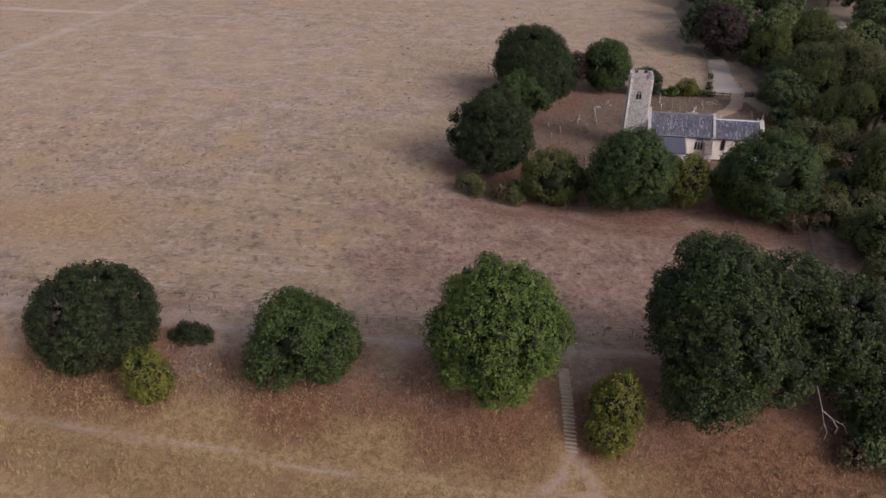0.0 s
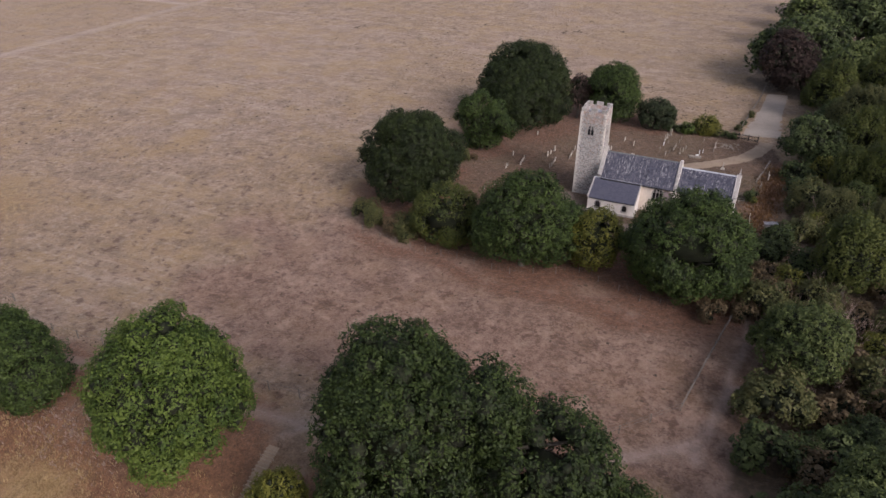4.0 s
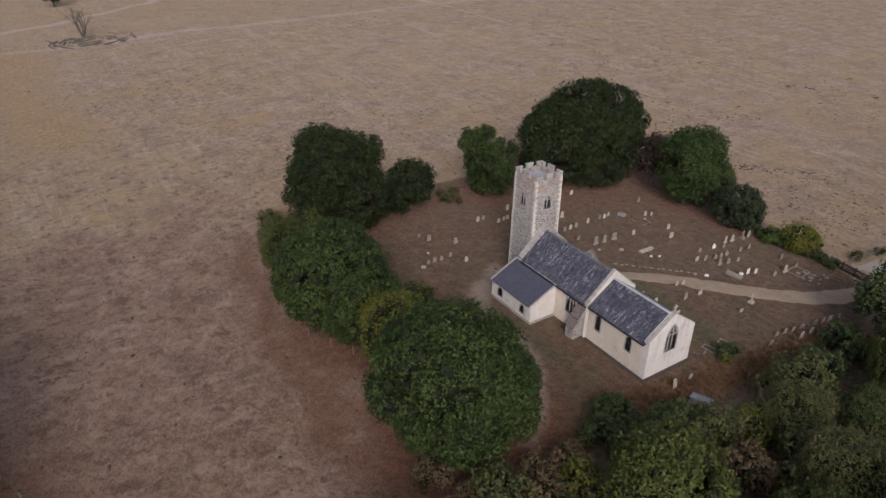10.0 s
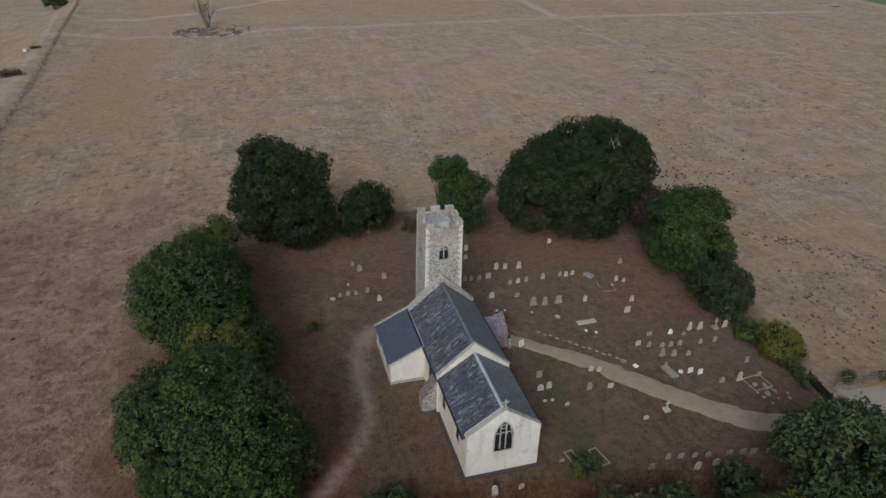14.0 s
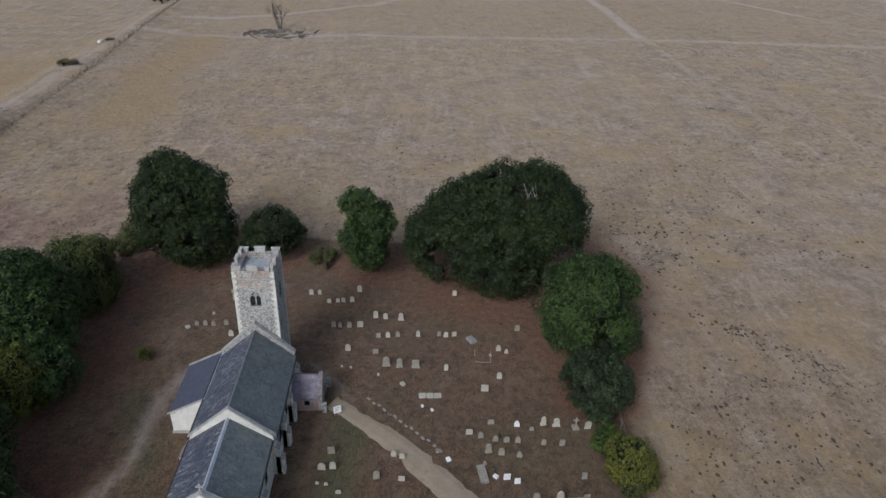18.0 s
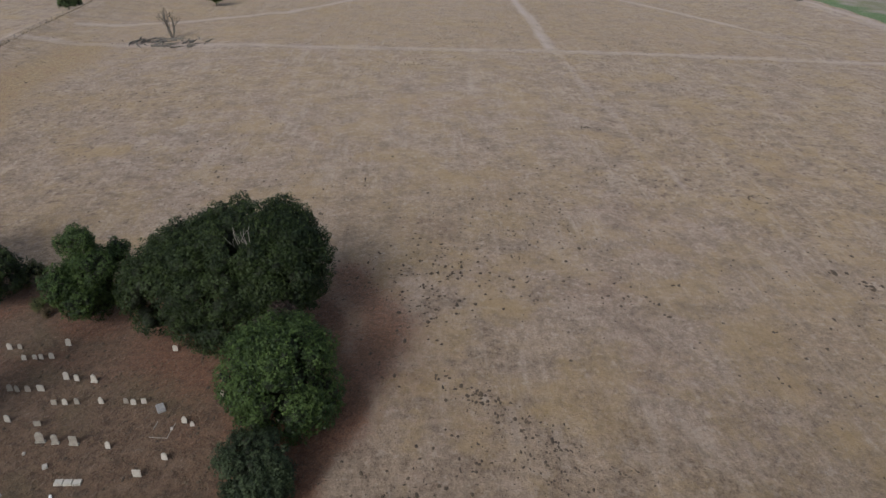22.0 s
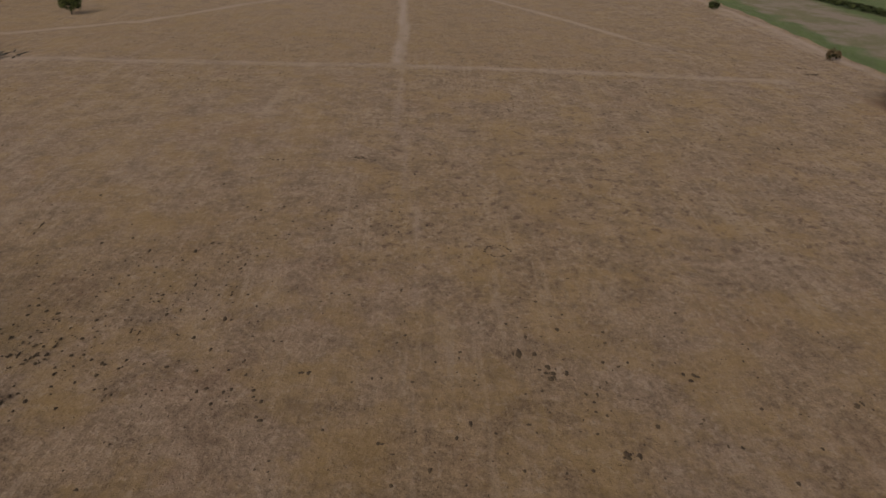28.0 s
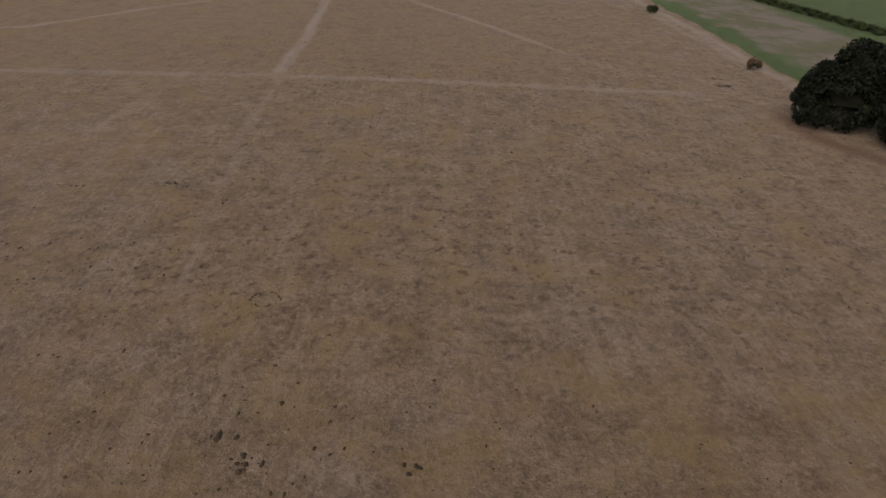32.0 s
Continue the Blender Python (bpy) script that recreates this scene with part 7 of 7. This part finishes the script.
# ---- rough growth ----
def scatter(name, places, sizes, material, label, category, blades=0, seed=1):
    """One mesh of many small tussocks: low rough cones, or leaning blades where blades is set."""
    rng = np.random.default_rng(seed)
    n = len(places)
    x, y = places[:, 0], places[:, 1]
    z = terrain(x, y)
    if blades:
        k = n * blades
        i = np.repeat(np.arange(n), blades)
        a = rng.uniform(0, 2 * math.pi, k)
        s = sizes[i] * rng.uniform(0.6, 1.2, k)
        bx, by = x[i] + 0.5 * s * np.cos(a) * rng.uniform(0, 1, k), y[i] + 0.5 * s * np.sin(a) * rng.uniform(0, 1, k)
        w = 0.12 * s
        lean = rng.uniform(0.2, 0.7, k) * s
        tip = np.stack([bx + lean * np.cos(a), by + lean * np.sin(a), z[i] + s], 1)
        p0 = np.stack([bx - w * np.sin(a), by + w * np.cos(a), z[i] - 0.04], 1)
        p1 = np.stack([bx + w * np.sin(a), by - w * np.cos(a), z[i] - 0.04], 1)
        verts = np.stack([p0, p1, tip], 1).reshape(-1, 3)
        faces = np.arange(k * 3).reshape(-1, 3)
    else:
        m = 6
        ang = np.linspace(0, 2 * math.pi, m, endpoint=False)
        r = sizes[:, None] * rng.uniform(0.55, 1.25, (n, m))
        stretch = np.exp(rng.normal(0, 0.45, (n, 1)))
        ring = np.stack([x[:, None] + r * np.cos(ang) * stretch, y[:, None] + r * np.sin(ang), np.repeat(z[:, None] - 0.03, m, 1)], -1)
        mid = np.stack([x[:, None] + 0.5 * r * np.cos(ang + 0.4) * stretch, y[:, None] + 0.5 * r * np.sin(ang + 0.4), z[:, None] + sizes[:, None] * rng.uniform(0.15, 0.4, (n, m))], -1)
        top = np.stack([x, y, z + sizes * 0.32], -1)[:, None, :]
        verts = np.concatenate([ring, mid, top], 1).reshape(-1, 3)
        base = np.arange(n)[:, None, None] * (2 * m + 1)
        j = np.arange(m)
        k2 = (j + 1) % m
        t = np.concatenate([np.stack([j, k2, m + k2], 1), np.stack([j, m + k2, m + j], 1), np.stack([m + j, m + k2, np.full(m, 2 * m)], 1)])
        faces = (base + t[None]).reshape(-1, 3)
    ob = link(name, mesh_arrays(name, verts, [faces]), material)
    return tagged(ob, label, category, kind="stuff")


gen = np.random.default_rng(77)
# dark tussocks over the pasture, in drifts
p = np.stack([gen.uniform(-200, 40, 42000), gen.uniform(60, 330, 42000)], 1)
drift = np.sin(p[:, 0] * 0.055 + 2.0 * np.sin(p[:, 1] * 0.031)) * np.sin(p[:, 1] * 0.062 + 1.5 * np.sin(p[:, 0] * 0.024))
open_ground = (inside(p[:, 0], p[:, 1], YARD) < 0.5) & (inside(p[:, 0], p[:, 1], WOOD) < 0.5) & ~((p[:, 1] < 70) & (p[:, 0] > -60))
p = p[open_ground & (gen.uniform(0, 1, len(p)) < 0.15 + 0.5 * np.clip(drift, 0, 1))]
scatter("pasture_tussocks", p, 0.05 + 0.25 * gen.uniform(0, 1, len(p)) ** 3, "tuft", "small dark tussocks and droppings dotting the dry pasture", "tussocks", 0, 3)
# denser drifts
groups = []
for cx, cy, sx, sy, n in ((4.5, 184.6, 0.9, 0.8, 14), (7.2, 187.4, 1.0, 0.8, 26), (9.2, 189.6, 1.2, 1.0, 40), (12.2, 192.8, 1.3, 1.2, 45), (15.0, 196.5, 1.4, 1.4, 90), (17.6, 199.8, 1.4, 1.5, 120), (18.0, 203.6, 1.0, 1.4, 60), (18.0, 207.0, 0.5, 1.4, 20), (20, 193.5, 3.6, 3.6, 110), (26, 186, 4.2, 4.2, 130), (27, 178, 4.0, 3.0, 90), (17, 184.5, 3.0, 3.0, 40), (-10, 183.5, 3.0, 1.6, 30), (-26, 185, 3.0, 2.0, 20), (-16.2, 245.6, 0.7, 0.8, 8), (-3.6, 251.2, 0.4, 0.6, 5), (-79, 201.4, 0.5, 1.2, 14), (-80.5, 218.5, 0.8, 1.2, 8), (-19, 186, 2.0, 2.6, 30), (-60, 172, 6, 5, 40), (-42, 284, 2.5, 4, 24), (-16, 176, 5, 6, 80), (-33, 106, 5, 5, 60), (-42, 92, 5, 4, 60), (-46, 100, 4, 4, 40), (-12, 210, 2, 3, 16), (4, 215, 3, 3, 14), (-36, 192, 9, 9, 60), (-60, 150, 12, 10, 90), (-20, 140, 6, 14, 60)):
    groups.append(np.stack([gen.normal(cx, sx, n), gen.normal(cy, sy, n)], 1))
groups.append(np.stack([gen.uniform(-75, -4, 150), gen.uniform(195, 305, 150)], 1))
groups.append(np.stack([gen.uniform(-120, -20, 120), gen.uniform(80, 200, 120)], 1))
k = gen.uniform(0, 2 * math.pi, 70)
groups.append(np.stack([-44.7 + 1.7 * np.cos(k), 241.7 + 1.9 * np.sin(k)], 1) + gen.normal(0, 0.1, (70, 2)))
p = np.concatenate(groups)
p = p[inside(p[:, 0], p[:, 1], YARD) < 0.5]
scatter("pasture_clods", p, 0.11 + 0.18 * gen.uniform(0, 1, len(p)) ** 1.6, "tuft", "dark clods and tussocks gathered in drifts", "tussocks", 0, 4)
# a few larger dung heaps and rough tufts
groups = []
for cx, cy, sx, sy, n in ((-79, 201.4, 0.4, 1.0, 6), (-80.5, 218.5, 0.5, 0.9, 4), (-16.2, 245.6, 0.7, 0.8, 5), (-3.6, 251.2, 0.3, 0.5, 3), (-19.8, 243.2, 0.3, 0.5, 2), (-26, 207, 0.3, 0.5, 2), (-8.3, 213.6, 0.2, 0.4, 2), (-60, 172, 3.0, 3.0, 6), (-42, 284, 2.0, 3.0, 6), (-118, 330, 3.0, 4.0, 5), (-60, 262, 12.0, 14.0, 10), (-162.7, 344.3, 0.3, 0.9, 7), (-155.3, 344.7, 0.3, 1.0, 8), (-153.6, 148.4, 0.2, 1.0, 5), (-173.8, 213.6, 0.2, 0.8, 4), (-41.9, 297.2, 1.2, 1.2, 6), (-11.4, 278.5, 0.3, 0.3, 2), (-16.0, 216.9, 0.2, 0.5, 3), (-18.7, 290.2, 0.6, 0.4, 3), (-16.2, 262.2, 0.4, 0.6, 4)):
    groups.append(np.stack([gen.normal(cx, sx, n), gen.normal(cy, sy, n)], 1))
p = np.concatenate(groups)
scatter("pasture_heaps", p, gen.uniform(0.22, 0.44, len(p)), "tuft", "larger dark dung heaps on the dry pasture", "dung heaps", 0, 9)
# rank dark grass along the foot of the fences
groups = []
for line, n, wide in (([(-41.0, 68.0), (-66.0, 67.4), (-105.5, 66.0), (-150.0, 63.0), (-200.0, 60.0), (-260.0, 50.0)], 1500, 0.35), ([(-70.0, 63.0), (-46.2, 63.6), (-34.4, 65.0), (-20.4, 66.6), (5.0, 68.9), (15.0, 70.1), (30.0, 75.5)], 420, 0.35)):
    span = np.cumsum([0] + [math.hypot(b[0] - a[0], b[1] - a[1]) for a, b in zip(line, line[1:])])
    k = gen.uniform(0, span[-1], n)
    groups.append(np.stack([np.interp(k, span, [q[0] for q in line]), np.interp(k, span, [q[1] for q in line])], 1) + gen.normal(0, wide, (n, 2)))
p = np.concatenate(groups)
scatter("fence_grass", p, np.where(p[:, 0] < -48, gen.uniform(0.12, 0.34, len(p)), gen.uniform(0.1, 0.3, len(p))), "tuft", "rank dark grass along the foot of the fences", "grass", 5, 8)
# tall straw grass on and below the bank
p = np.stack([gen.uniform(-75, 48, 24000), gen.uniform(40, 58, 24000)], 1)
keep = np.ones(len(p), bool)
for line, width, *strength in WORN_LINES[4:10]:
    keep &= near_line(p[:, 0], p[:, 1], line, width * 1.3) < 0.2
keep &= ~((abs(p[:, 0] - 4.2) < 1.1) & (p[:, 1] > 51))
keep &= gen.uniform(0, 1, len(p)) < np.clip((57.5 - p[:, 1]) / 4, 0.1, 1)
p = p[keep]
scatter("straw_grass", p, gen.uniform(0.15, 0.46, len(p)), "straw", "tall straw-coloured grass on the bank", "grass", 4, 5)
# rough grass in the churchyard
p = np.stack([gen.uniform(-16, 45, 9000), gen.uniform(104, 172, 9000)], 1)
keep = inside(p[:, 0], p[:, 1], YARD) > 0.5
keep &= ~((p[:, 0] > 12.5) & (p[:, 0] < 39.5) & (p[:, 1] > 124.3) & (p[:, 1] < 139.8))
centre_line = [((a[0] + b[0]) / 2, (a[1] + b[1]) / 2) for a, b in zip(PATH_N, PATH_S)]
keep &= near_line(p[:, 0], p[:, 1], centre_line, 1.6) < 0.1
keep &= near_line(p[:, 0], p[:, 1], WORN_LINES[0][0], 1.5) < 0.3
p = p[keep]
scatter("yard_grass", p, gen.uniform(0.1, 0.32, len(p)), "yard_straw", "rough dry grass between the graves", "grass", 4, 6)
# dark tufts and weeds between the graves, dry bracken at the wood side
p = np.stack([gen.uniform(-14, 45, 5200), gen.uniform(106, 170, 5200)], 1)
drift = np.sin(p[:, 0] * 0.55 + 2.0 * np.sin(p[:, 1] * 0.31)) * np.sin(p[:, 1] * 0.62 + 1.5 * np.sin(p[:, 0] * 0.24))
keep = (inside(p[:, 0], p[:, 1], YARD) > 0.5) & (gen.uniform(0, 1, len(p)) < 0.2 + 0.8 * np.clip(drift, 0, 1))
keep &= ~((p[:, 0] > 12.5) & (p[:, 0] < 39.5) & (p[:, 1] > 124.3) & (p[:, 1] < 139.8))
keep &= near_line(p[:, 0], p[:, 1], centre_line, 1.7) < 0.1
keep &= near_line(p[:, 0], p[:, 1], WORN_LINES[0][0], 1.2) < 0.3
p = p[keep]
scatter("yard_tufts", p, 0.06 + 0.2 * gen.uniform(0, 1, len(p)) ** 2, "tuft", "dark weeds and tufts scattered between the graves", "tufts", 0, 12)
k = gen.uniform(0, 1, 1500)
p = np.stack([np.interp(k, [0, 0.3, 0.6, 1], [39.5, 42.2, 44.0, 45.5]) + gen.normal(0, 1.3, 1500), np.interp(k, [0, 0.3, 0.6, 1], [122, 132, 142, 156]) + gen.normal(0, 1.0, 1500)], 1)
p = p[(p[:, 0] > 39.6) | (p[:, 1] < 124)]
scatter("dry_bracken", p, gen.uniform(0.2, 0.55, len(p)), "bracken", "orange-brown dry bracken along the wood side", "bracken", 6, 13)
# dead stalks on the slope between the trees
p = np.concatenate([np.stack([gen.normal(-36, 4.0, 900), gen.normal(55.2, 2.0, 900)], 1), np.stack([gen.normal(-16, 4.5, 600), gen.normal(55.5, 1.6, 600)], 1), np.stack([gen.normal(40, 4.0, 700), gen.normal(57, 3.0, 700)], 1), np.stack([gen.normal(54, 3.0, 700), gen.normal(103, 5.0, 700)], 1)])
scatter("dead_stalks", p, gen.uniform(0.14, 0.42, len(p)), "twig", "tangle of dead bramble and bracken stalks", "dead stalks", 7, 7)
